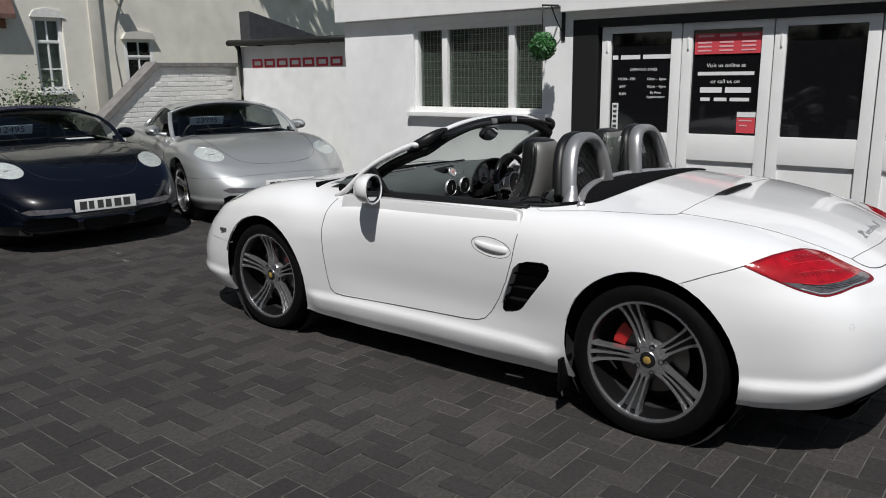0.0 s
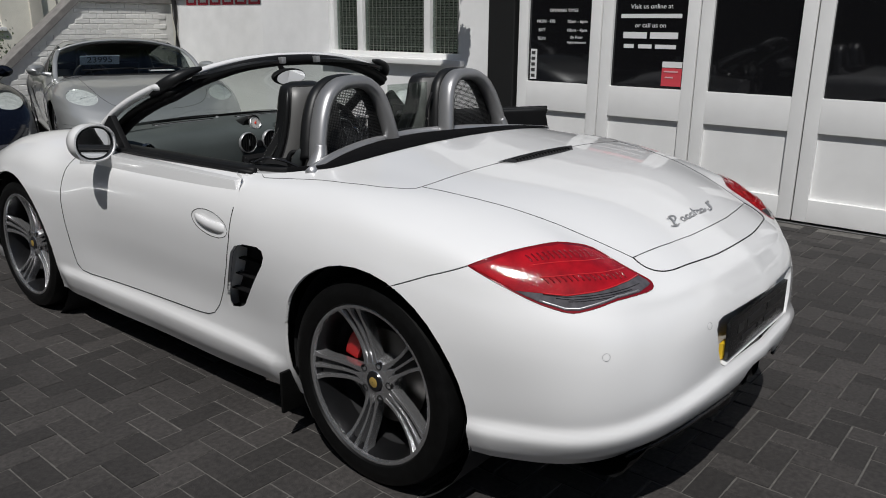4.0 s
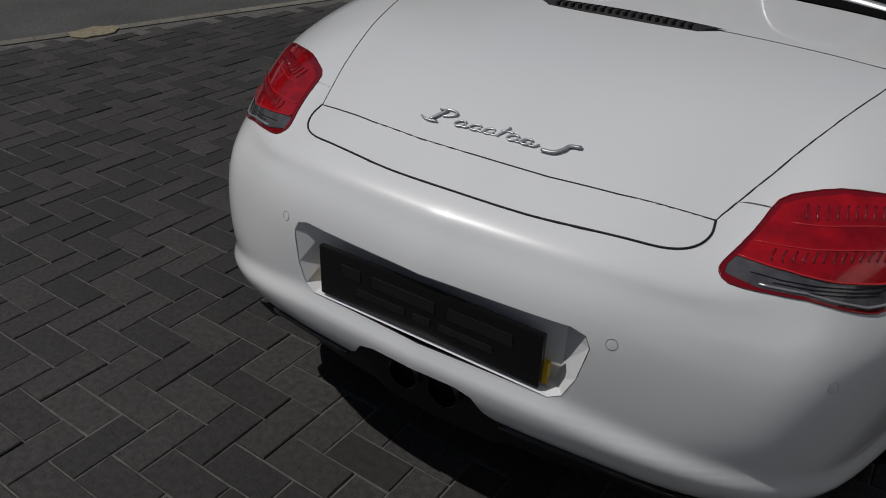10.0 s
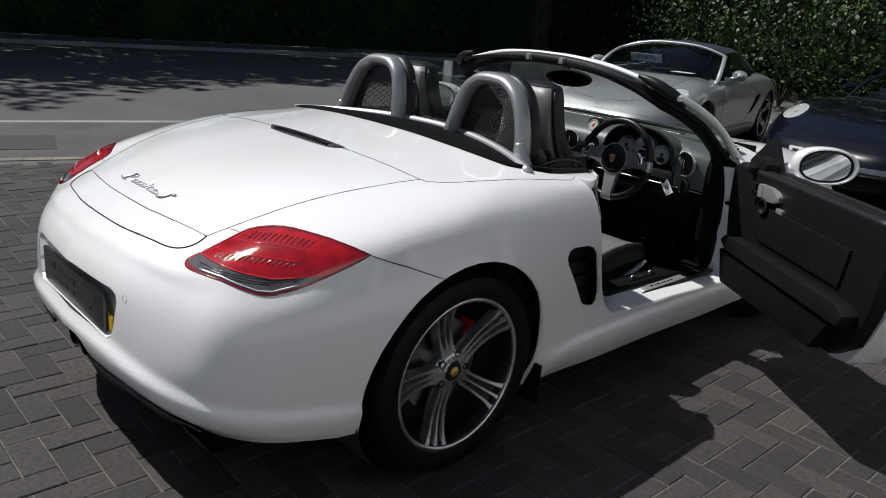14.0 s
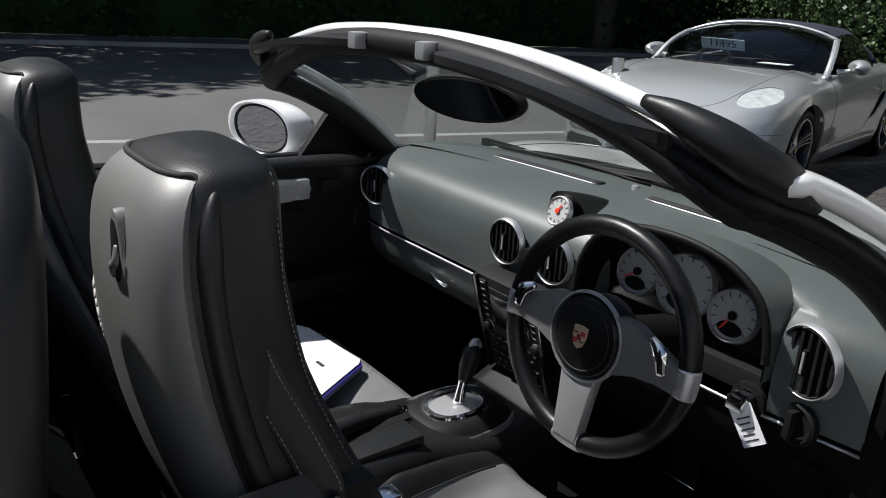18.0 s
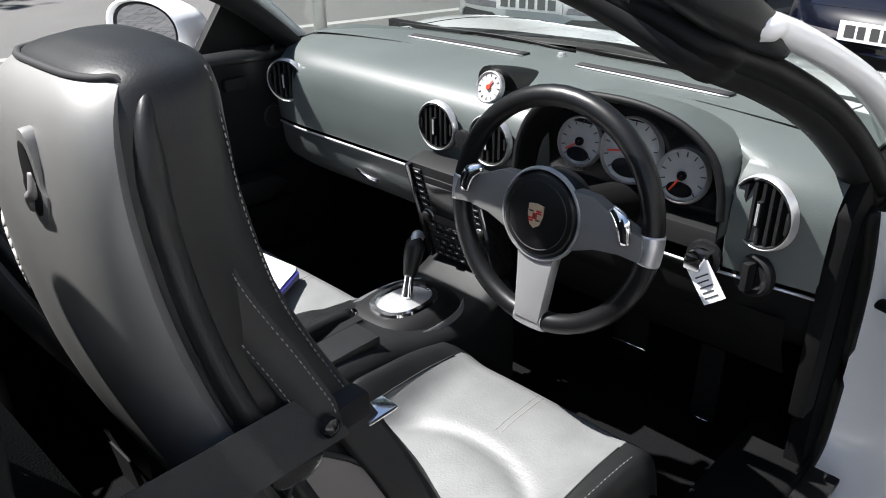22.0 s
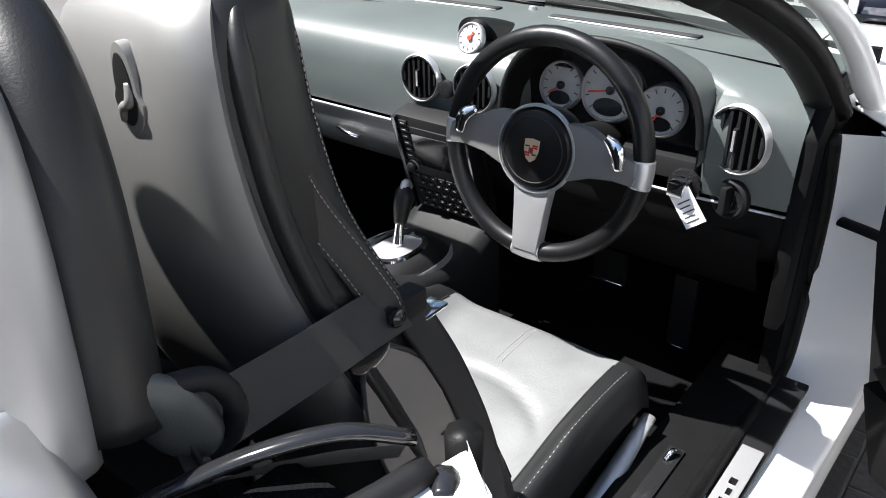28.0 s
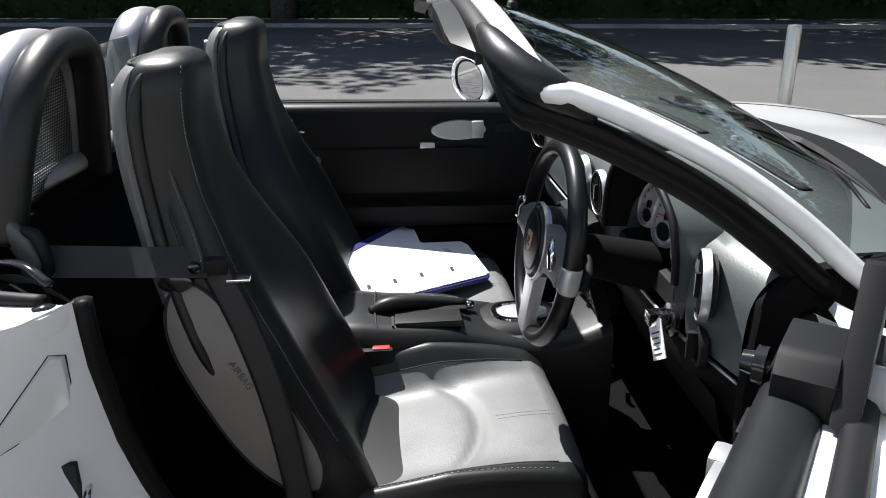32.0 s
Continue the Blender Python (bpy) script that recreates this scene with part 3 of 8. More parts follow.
def leaves(points, size, rnd, out=None):
    """Small folded leaves at points (place, way)."""
    V, F = [], []
    for p, w in points:
        w = Vector(w).normalized()
        s = w.orthogonal()
        s.rotate(Matrix.Rotation(rnd.uniform(0, 6.28), 3, w))
        s.normalize()
        u = w.cross(s)
        k = size * rnd.uniform(0.6, 1.3)
        d = (w * rnd.uniform(0.1, 0.9) + s).normalized() * k
        q = u * k * 0.42
        n = len(V)
        p = Vector(p)
        V += [tuple(p), tuple(p + d * 0.5 + q), tuple(p + d), tuple(p + d * 0.5 - q)]
        F.append((n, n + 1, n + 2, n + 3))
    return V, F


def leaf_mesh(name, points, size, rnd, material, parent=None, kind=""):
    V, F = leaves(points, size, rnd)
    me = bpy.data.meshes.new(name)
    me.from_pydata(V, [], F)
    me.materials.append(material)
    return tagged(link(name, me, parent), kind=kind)


pts = []
for k in range(1500):
    d = Vector((rnd.gauss(0, 1), rnd.gauss(0, 1), rnd.gauss(0, 1))).normalized()
    pts.append((Vector((FX - 0.35, 2.94, 1.75)) + d * rnd.uniform(0.10, 0.135), d))
part("core", lathed([(-0.11, 0.001), (-0.08, 0.08), (0, 0.11), (0.08, 0.08), (0.11, 0.001)], 20, 'z', Matrix.Translation((FX - 0.35, 2.94, 1.75))), TOPIARY, ball)
leaf_mesh("foliage", pts, 0.028, rnd, TOPIARY, ball)

# ---- lean-to with the painted sign, low wall, house ----
SX = 4.75
bm = bmesh.new()
box(bm, (SX, 5.90, 0), (SX + 0.25, 9.9, 1.99))
box(bm, (SX + 0.25, 9.65, 0), (8.8, 9.9, 1.99))
structure("wall_lean_to", bm, RENDER, "smooth white wall of a low lean-to", "wall")
structure("roof_lean_to", boxed((SX - 0.12, 6.10, 2.01), (9.3, 10.05, 2.08)), SLATE, "dark flat lean-to roof edge", "roof")
gut = thing("gutter", "black plastic gutter and downpipe on the lean-to", "gutter")
part("trough", tubed([(SX - 0.16, 6.10, 2.02), (SX - 0.16, 10.0, 2.05)], 0.05, n=1, seg=12), BLACKPAINT, gut)
part("downpipe", tubed([(SX - 0.14, 9.86, 2.05), (SX - 0.06, 9.86, 1.95), (SX - 0.05, 9.86, 1.8), (SX - 0.05, 9.86, 0.02)], 0.035, n=4), BLACKPAINT, gut)
part("downpipe", tubed([(SX - 0.05, 6.42, 2.05), (SX - 0.05, 6.42, 0.02)], 0.03, n=1), WHITEWOOD, gut)
for y in (6.9, 7.7, 8.5, 9.3):
    part("bracket", boxed((SX - 0.12, y - 0.02, 1.98), (SX, y + 0.02, 2.03)), BLACKPAINT, gut)
# the painted name as plain strokes
sign = thing("wall_sign", "band of bold red painted shapes on the white wall", "sign")
for k in range(7):
    y = 9.58 - k * 0.316
    z0, z1, h, wdt = 1.640, 1.778, 0.036, 0.26
    for lo, hi in (((y - wdt, z1 - h), (y, z1)), ((y - wdt, z0), (y, z0 + h)), ((y - 0.045, z0 + h), (y, z1 - h)), ((y - wdt, z0 + h), (y - wdt + 0.045, z1 - h))):
        part("stroke", boxed((SX - 0.006, lo[0], lo[1]), (SX + 0.002, hi[0], hi[1])), SIGNRED, sign)

WY = 10.0
wall = thing("wall_brick", "low white-painted brick wall with a grey sloping coping", "wall", kind="structure")
part("backing", prism([(4.74, 0), (4.74, 1.66), (3.24, 1.66), (1.6, 0.24), (1.6, 0)], WY + 0.02, WY + 0.23, 'y'), BRICK, wall, smooth=False)
for P in ([(4.74, 1.66), (4.74, 1.73), (3.20, 1.73), (3.24, 1.66)], [(3.24, 1.66), (3.20, 1.75), (1.5, 0.30), (1.54, 0.20)]):
    part("coping", prism(P, WY - 0.03, WY + 0.27, 'y', 0.01), COPING, wall, smooth=False)

HY = 13.5
house = thing("house", "cream-rendered old house with white sash windows", "house")


def hwall(x0, x1, z0, z1, y=HY):
    part("wall", boxed((x0, y, z0), (x1, y + 0.3, z1)), CREAM, house, smooth=False)


W1, W2 = (2.98, 3.52, 1.28, 2.62), (4.72, 5.36, 1.12, 2.28)
for a, b, c, d in (W1, W2):
    x0, x1 = (0.3, 4.05) if a < 4 else (4.05, 11.5)
    yy = HY if a < 4 else HY + 0.06
    hwall(x0, a, 0, 6.5, yy)
    hwall(b, x1, 0, 6.5, yy)
    hwall(a, b, 0, c, yy)
    hwall(a, b, d, 6.5, yy)
part("wall", boxed((11.2, HY + 0.36, 0), (11.5, 22, 6.5)), CREAM, house, smooth=False)
part("wall", boxed((0.3, HY + 0.3, 0), (0.6, 22, 6.5)), CREAM, house, smooth=False)
part("roof", prism([(HY - 0.3, 6.45), (HY + 4.4, 9.4), (22.4, 6.45)], 0.0, 11.8, 'x'), ROOFTILE, house, smooth=False)
part("corner_pier", boxed((4.03, HY - 0.03, 0), (4.25, HY + 0.04, 6.4), 0.01), CREAM2, house)
for a, b, c, d in (W1, W2):
    wn_ = part("window", boxed((a - 0.06, HY - 0.05, c - 0.07), (b + 0.06, HY + 0.1, c), 0.01), WHITEWOOD, house, "white painted sash window")
    for lo, hi in (((a, HY + 0.06, c), (a + 0.07, HY + 0.15, d)), ((b - 0.07, HY + 0.06, c), (b, HY + 0.15, d)), ((a + 0.07, HY + 0.065, d - 0.08), (b - 0.07, HY + 0.15, d)), ((a + 0.07, HY + 0.065, c), (b - 0.07, HY + 0.15, c + 0.08)),
                   ((a + 0.07, HY + 0.07, (c + d) / 2 + 0.2), (b - 0.07, HY + 0.14, (c + d) / 2 + 0.25)), (((a + b) / 2 - 0.015, HY + 0.08, c + 0.08), ((a + b) / 2 + 0.015, HY + 0.13, d - 0.08))):
        part("frame", boxed(lo, hi, 0.004), WHITEWOOD, wn_)
    for q in (0.3, 0.65):
        part("glazing_bar", boxed((a + 0.07, HY + 0.085, c + (d - c) * q - 0.012), (b - 0.07, HY + 0.125, c + (d - c) * q + 0.012)), WHITEWOOD, wn_)
    part("pane", boxed((a + 0.07, HY + 0.10, c + 0.08), (b - 0.07, HY + 0.104, d - 0.08)), GLASS, wn_)
    # net curtain in the first window; near-black sheet for the second's unlit room
    part("curtain", boxed((a, HY + 0.2, c), (b, HY + 0.22, d)), CURTAIN if a < 4 else GAP, wn_)
    part("arch_head", prism([(a - 0.05, d - 0.02), (a + 0.03, d + 0.10), ((a + b) / 2, d + 0.15), (b - 0.03, d + 0.10), (b + 0.05, d - 0.02)], HY - 0.02, HY + 0.06, 'y'), BRICK if a < 4 else CREAM2, house, smooth=False)
flood = thing("floodlight", "small dark floodlight on the house wall", "floodlight", "floodlights on the house")
part("body", boxed((4.45, HY - 0.22, 3.0), (4.70, HY - 0.06, 3.12), 0.02), BLACKPAINT, flood)
part("arm", tubed([(4.57, HY + 0.06, 3.15), (4.57, HY - 0.12, 3.12)], 0.015, n=1), BLACKPAINT, flood)
f2 = copy_thing(flood, pose(4.6, 0, 0.35))
aer = thing("cable", "thin grey cable running down the house wall", "cable")
part("run", tubed([(5.0, HY + 0.05, 3.6), (4.55, HY + 0.05, 2.4), (4.60, HY + 0.05, 1.2)], 0.012), COPING, aer)
por = thing("porch_roof", "small red-brown tiled roof with brick course below", "roof")
part("tiles", prism([(HY - 0.20, 2.62), (HY + 0.02, 3.25), (HY + 0.02, 3.10), (HY - 0.20, 2.54)], 0.3, 2.62, 'x'), ROOFTILE, por, smooth=False)
part("brick_band", boxed((0.3, HY - 0.05, 2.38), (2.5, HY, 2.54)), mat("red_brick", (0.24, 0.11, 0.06), 0.9, vary=0.2, scale=14), por)
shed = thing("slate_gable", "dark slated gable behind the lean-to", "roof")
part("slope", prism([(6.0, 2.1), (6.0, 2.72), (8.6, 2.1)], 11.2, 11.5, 'y'), SLATE, shed, smooth=False)


# ---- planting ----
def tree_mesh(seed, h, spread, n_leaf, leaf, low=0.35):
    """Trunk with limbs, and leaf points in uneven clumps."""
    r = random.Random(seed)
    bm = bmesh.new()
    top = Vector((r.uniform(-0.4, 0.4), r.uniform(-0.4, 0.4), h * 0.75))
    tube(bm, [(0, 0, -0.1), (top.x * 0.3, top.y * 0.4, h * 0.25), (top.x * 0.7, top.y * 0.6, h * 0.5), tuple(top)], 0.2, seg=9, radii=[h * 0.028, h * 0.022, h * 0.014, h * 0.004])
    clumps = []
    for k in range(26):
        q, z = r.uniform(0, 6.28), h * r.uniform(low, 0.98)
        wide = spread * (1 - ((z / h - 0.6) / 0.55) ** 2) ** 0.5 if abs(z / h - 0.6) < 0.55 else spread * 0.3
        d = wide * r.uniform(0.35, 1.0)
        c = Vector((math.cos(q) * d, math.sin(q) * d, z))
        clumps.append((c, spread * r.uniform(0.22, 0.42)))
        if k < 12:
            b = Vector((top.x * z / h * 0.6, top.y * z / h * 0.6, max(z - d * 0.6, h * 0.2)))
            tube(bm, [tuple(b), tuple((b + c) / 2 + Vector((0, 0, 0.15 * d))), tuple(c)], 0.05, seg=6, radii=[h * 0.010, h * 0.006, h * 0.002])
    pts = []
    for k in range(n_leaf):
        c, s = clumps[r.randrange(len(clumps))]
        d = Vector((r.gauss(0, 1), r.gauss(0, 1), r.gauss(0, 0.8)))
        d = d.normalized() * s * r.random() ** 0.4
        pts.append((c + d, d + Vector((0, 0, 0.3))))
    V, F = leaves(pts, leaf, r)
    me = bpy.data.meshes.new("crown")
    me.from_pydata(V, [], F)
    me.materials.append(LEAF)
    return bm, me


trees = []
for seed in (3, 8):
    trunk, crown = tree_mesh(seed, 12.3, 5.2, 11000, 0.33)
    t = thing("tree", "tall leafy roadside tree shading the road", "tree", "roadside trees")
    part("trunk", trunk, BARK, t)
    link("crown", crown, t)
    trees.append(t)
spots = [road_pt(-14.2 + 0.8 * math.sin(k * 2.1), -30 + k * 6.3, 0) for k in range(13)]
for k, p in enumerate(spots):
    m = Matrix.Translation(p) @ Matrix.Rotation(k * 1.9, 4, 'Z')
    if k < 2:
        trees[k].matrix_world = m
    else:
        copy_thing(trees[k % 2], m)
for k, p in enumerate([(-9.5, 22.0, 0), (-4.5, 19.5, 0), (-14.5, 30.0, 0), (8.5, 16.5, 0), (14.0, 25.0, 0)]):
    copy_thing(trees[k % 2], Matrix.Translation(p) @ Matrix.Rotation(k * 2.3 + 1, 4, 'Z'))
rnd = random.Random(11)
pts = []
for k in range(26000):
    v, u, z = rnd.uniform(-26, 42), rnd.gauss(0, 0.55), rnd.uniform(0.05, 2.6)
    wob = 0.25 * math.sin(v * 1.3) + 0.15 * math.sin(v * 3.1 + z * 2)
    p = RO + RU * (-13.9 + u * 0.8 + wob) + RV * v
    pts.append(((p.x, p.y, z + 0.2 * math.sin(v * 0.9) * z / 2.6), (RU.x + rnd.gauss(0, 0.5), RU.y + rnd.gauss(0, 0.5), rnd.gauss(0.3, 0.5))))
hedge = leaf_mesh("hedge", pts, 0.16, rnd, LEAF_SHADED, None, "stuff")
tagged(hedge, "tall dark green clipped hedge across the road", "hedge")
bm = bmesh.new()
slab(bm, -14.9, -13.7, -28, 44, 0, 2.4)
tagged(part("hedge_core", bm, LEAF_SHADED, hedge, smooth=False))


def shrub(seed, n, rx, ry, h, leaf, at):
    r = random.Random(seed)
    s = thing("shrub", "leafy green garden shrub", "shrub", "shrubs", at=at)
    bm = bmesh.new()
    pts = []
    for k in range(7):
        q = r.uniform(0, 6.28)
        e = (math.cos(q) * rx * r.uniform(0.3, 0.9), math.sin(q) * ry * r.uniform(0.3, 0.9), h * r.uniform(0.6, 1.0))
        tube(bm, [(0, 0, 0), (e[0] * 0.4, e[1] * 0.4, e[2] * 0.55), e], 0.01, seg=5, radii=[0.02, 0.012, 0.004])
        for i in range(n // 7):
            d = Vector((r.gauss(0, rx * 0.35), r.gauss(0, ry * 0.35), r.gauss(-0.15 * h, h * 0.24)))
            p = Vector(e) + d
            p.z = max(p.z, 0.03)
            pts.append((p, d + Vector((0, 0, 0.2))))
    part("stems", bm, BARK, s)
    leaf_mesh("foliage", pts, leaf, r, LEAF, s)
    return s


shrub(21, 2600, 0.55, 0.4, 1.20, 0.055, (2.75, 12.9, 0))
shrub(22, 2000, 0.6, 0.4, 0.85, 0.055, (1.5, 12.8, 0))
shrub(23, 5200, 1.6, 1.0, 2.4, 0.085, (-4.2, 13.5, 0))
shrub(24, 5200, 1.6, 1.0, 2.0, 0.085, (-7.2, 15.5, 0))
shrub(25, 5200, 1.7, 1.0, 2.4, 0.085, (-1.8, 13.2, 0))
pts = []
for k in range(16000):
    x, y, z = rnd.uniform(-16, 0.1), rnd.gauss(0, 0.4), rnd.uniform(0.05, 3.4)
    pts.append(((x, 15.7 - 0.25 * x + y + 0.3 * math.sin(x * 1.7), z + 0.35 * math.sin(x * 1.1) * z / 3.4), (rnd.gauss(0.2, 0.5), -1 + rnd.gauss(0, 0.5), rnd.gauss(0.3, 0.5))))
boundary = leaf_mesh("boundary_hedge", pts, 0.15, rnd, LEAF_SHADED, None, "stuff")
tagged(boundary, "dark overgrown hedge behind the parked cars", "hedge")
tagged(part("hedge_core", prism([(-16, 19.9), (-16, 20.9), (0.1, 16.9), (0.1, 15.9)], 0, 3.1, 'z'), LEAF_SHADED, boundary, smooth=False))
# steel posts beside the footway
post = thing("bollard", "brushed steel round post at the paving's edge", "bollard", "steel posts")
part("tube", lathed([(0.0, 0.001), (0.0, 0.048), (0.85, 0.048), (0.865, 0.042), (0.87, 0.001)], 24, 'z'), STEEL, post)
post.location = (-3.6, 4.05, 0)
copy_thing(post, pose(-3.15, 5.6, 0))

import mathutils
import mathutils.bvhtree
import mathutils.interpolate


# ---- car body: one half as a net of points from the rear's middle round the side to the front's middle ----
def row(*p):
    return [tuple(q) for q in p]


def side(y, xs, zs=(0.16, 0.27, 0.42, 0.57, 0.70, 0.80), top=((0.81, 0, 0.865), (0.77, 0, 0.89))):
    return [(x, y, z) for x, z in zip(xs, zs)] + [(a, y + b, c) for a, b, c in top]


NET = [
    row((0, -0.80, 0.28), (0, -0.866, 0.36), (0, -0.888, 0.445), (0, -0.889, 0.60), (0, -0.852, 0.69), (0, -0.775, 0.752), (0, -0.42, 0.890), (0, 0.28, 0.985)),
    row((0.28, -0.77, 0.28), (0.32, -0.846, 0.36), (0.335, -0.868, 0.445), (0.335, -0.862, 0.60), (0.325, -0.826, 0.69), (0.31, -0.748, 0.752), (0.28, -0.38, 0.895), (0.22, 0.28, 0.982)),
    row((0.53, -0.725, 0.26), (0.560, -0.788, 0.35), (0.572, -0.808, 0.445), (0.57, -0.790, 0.58), (0.553, -0.755, 0.67), (0.485, -0.702, 0.745), (0.48, -0.31, 0.895), (0.42, 0.29, 0.970)),
    row((0.685, -0.610, 0.245), (0.718, -0.668, 0.34), (0.728, -0.692, 0.445), (0.712, -0.702, 0.58), (0.688, -0.668, 0.68), (0.63, -0.56, 0.803), (0.58, -0.20, 0.905), (0.56, 0.31, 0.955)),
    row((0.785, -0.395, 0.235), (0.810, -0.440, 0.33), (0.825, -0.465, 0.45), (0.832, -0.472, 0.59), (0.82, -0.44, 0.70), (0.785, -0.36, 0.815), (0.70, -0.08, 0.908), (0.66, 0.34, 0.940)),
    row((0.85, -0.18, 0.22), (0.880, -0.18, 0.33), (0.893, -0.18, 0.46), (0.894, -0.17, 0.60), (0.880, -0.14, 0.73), (0.84, -0.09, 0.842), (0.77, 0.12, 0.908), (0.715, 0.42, 0.928)),
    row((0.86, 0.12, 0.18), (0.888, 0.12, 0.33), (0.900, 0.12, 0.46), (0.902, 0.12, 0.60), (0.892, 0.13, 0.73), (0.856, 0.16, 0.836), (0.80, 0.28, 0.895), (0.745, 0.50, 0.916)),
    row((0.80, 0.46, 0.17), (0.845, 0.46, 0.27), (0.862, 0.46, 0.42), (0.884, 0.46, 0.58), (0.886, 0.46, 0.70), (0.866, 0.47, 0.80), (0.82, 0.53, 0.875), (0.765, 0.60, 0.905)),
    side(0.82, (0.80, 0.838, 0.846, 0.866, 0.872, 0.856), top=((0.815, 0.01, 0.868), (0.772, 0.03, 0.896))),
    side(1.25, (0.80, 0.835, 0.842, 0.862, 0.868, 0.850), top=((0.81, 0, 0.860), (0.770, 0, 0.884))),
    side(1.62, (0.81, 0.842, 0.852, 0.869, 0.872, 0.850), top=((0.80, 0.01, 0.848), (0.75, 0.03, 0.874))),
    row((0.82, 1.92, 0.17), (0.856, 1.92, 0.28), (0.874, 1.92, 0.42), (0.886, 1.92, 0.56), (0.884, 1.92, 0.67), (0.850, 1.94, 0.772), (0.775, 1.95, 0.835), (0.66, 1.86, 0.892)),
    row((0.85, 2.30, 0.18), (0.880, 2.30, 0.30), (0.892, 2.30, 0.42), (0.893, 2.30, 0.55), (0.885, 2.30, 0.68), (0.845, 2.29, 0.795), (0.715, 2.26, 0.876), (0.47, 2.00, 0.905)),
    row((0.83, 2.66, 0.18), (0.868, 2.66, 0.30), (0.882, 2.65, 0.42), (0.880, 2.65, 0.55), (0.865, 2.64, 0.67), (0.815, 2.61, 0.772), (0.66, 2.52, 0.856), (0.30, 2.06, 0.912)),
    row((0.74, 3.04, 0.18), (0.79, 3.07, 0.28), (0.80, 3.07, 0.40), (0.79, 3.04, 0.52), (0.765, 2.985, 0.63), (0.700, 2.89, 0.730), (0.48, 2.68, 0.824), (0.15, 2.09, 0.916)),
    row((0.45, 3.27, 0.17), (0.52, 3.345, 0.27), (0.53, 3.345, 0.38), (0.52, 3.30, 0.49), (0.49, 3.22, 0.575), (0.42, 3.09, 0.668), (0.27, 2.74, 0.815), (0.07, 2.10, 0.918)),
    row((0, 3.33, 0.17), (0, 3.415, 0.27), (0, 3.415, 0.38), (0, 3.375, 0.47), (0, 3.30, 0.55), (0, 3.15, 0.645), (0, 2.75, 0.815), (0, 2.11, 0.918)),
]
SKIN = crom(NET, 9)
UPRIGHT = np.swapaxes(SKIN, 0, 1)
SKIN = np.swapaxes(np.concatenate([crom(UPRIGHT, 10)[:30], crom(UPRIGHT, 6)[18:]]), 0, 1)
# a swelling lip runs low round the bumpers and along the sills
_n = np.cross(np.gradient(SKIN, axis=0), np.gradient(SKIN, axis=1))
_n /= np.maximum(np.linalg.norm(_n, axis=2, keepdims=True), 1e-9)
_n *= np.sign(np.sum(_n * (SKIN - np.array((0, 1.2, 0.5))), 2, keepdims=True))
_x, _y, _z = SKIN[..., 0], SKIN[..., 1], SKIN[..., 2]
_crease = np.where(_y < 0.2, np.interp(_x, [0, 0.30, 0.48, 0.70, 0.82], [0.452, 0.448, 0.418, 0.368, 0.338]), np.where(_y > 2.5, 0.30, np.interp(_y, [0.40, 0.6, 1.9], [0.285, 0.300, 0.296])))
_amount = np.where(_y < 0.2, 0.024 * np.clip((-0.30 - _y) / 0.12, 0, 1), np.where(_y > 2.5, 0.018 * np.clip((_y - 2.72) / 0.1, 0, 1), 0.018 * np.clip((_y - 0.40) / 0.06, 0, 1) * np.clip((2.04 - _y) / 0.06, 0, 1)))
_lip = _amount / (1 + np.exp((_z - _crease) / 0.0065)) * np.clip((_z - _crease + 0.24) / 0.16, 0.15, 1)
SKIN = SKIN + _n * _lip[..., None]
SKIN[0, :, 0] = 0
SKIN[-1, :, 0] = 0

VIEW = {  # outline axes and the way of sight
    "side": (Vector((0, 1, 0)), Vector((0, 0, 1)), Vector((1, 0, 0))),
    "top": (Vector((1, 0, 0)), Vector((0, 1, 0)), Vector((0, 0, 1))),
    "end": (Vector((1, 0, 0)), Vector((0, 0, 1)), Vector((0, 1, 0))),
    "quarter": (Vector((0.8, 0.6, 0)), Vector((0, 0, 1)), Vector((0.6, -0.8, 0))),
    "nose": (Vector((0.8, -0.6, 0)), Vector((0, 0, 1)), Vector((0.6, 0.8, 0))),
}
ARCH_R = oval(0.0, 0.335, 0.375, 0.385, 40)
ARCH_F = oval(2.415, 0.325, 0.368, 0.372, 40)
DOOR = [(0.605, 1.0), (0.607, 0.90), (0.615, 0.80), (0.635, 0.68), (0.668, 0.58), (0.715, 0.485), (0.765, 0.41), (0.805, 0.368), (0.85, 0.350), (0.93, 0.342), (1.30, 0.330),
        (1.74, 0.317), (1.81, 0.322), (1.842, 0.345), (1.855, 0.40), (1.868, 0.55), (1.870, 0.68), (1.858, 0.77), (1.835, 0.84), (1.80, 0.89), (1.76, 1.0)]
INTAKE = [(0.600, 0.668), (0.55, 0.684), (0.47, 0.690), (0.445, 0.682), (0.437, 0.662), (0.45, 0.632), (0.53, 0.535), (0.59, 0.460), (0.62, 0.438), (0.66, 0.425), (0.695, 0.418), (0.707, 0.432), (0.70, 0.470), (0.658, 0.565), (0.628, 0.64)]
LIDLINE = [(0, -0.032), (0.24, -0.036), (0.40, -0.032), (0.55, -0.028), (0.63, -0.026)]
HOODOUT = [(0.63, -0.026), (0.655, -0.022), (0.682, 0.01), (0.708, 0.07), (0.738, 0.20), (0.762, 0.38), (0.778, 0.50), (0.782, 0.545), (0.768, 0.575), (0.70, 0.58)]
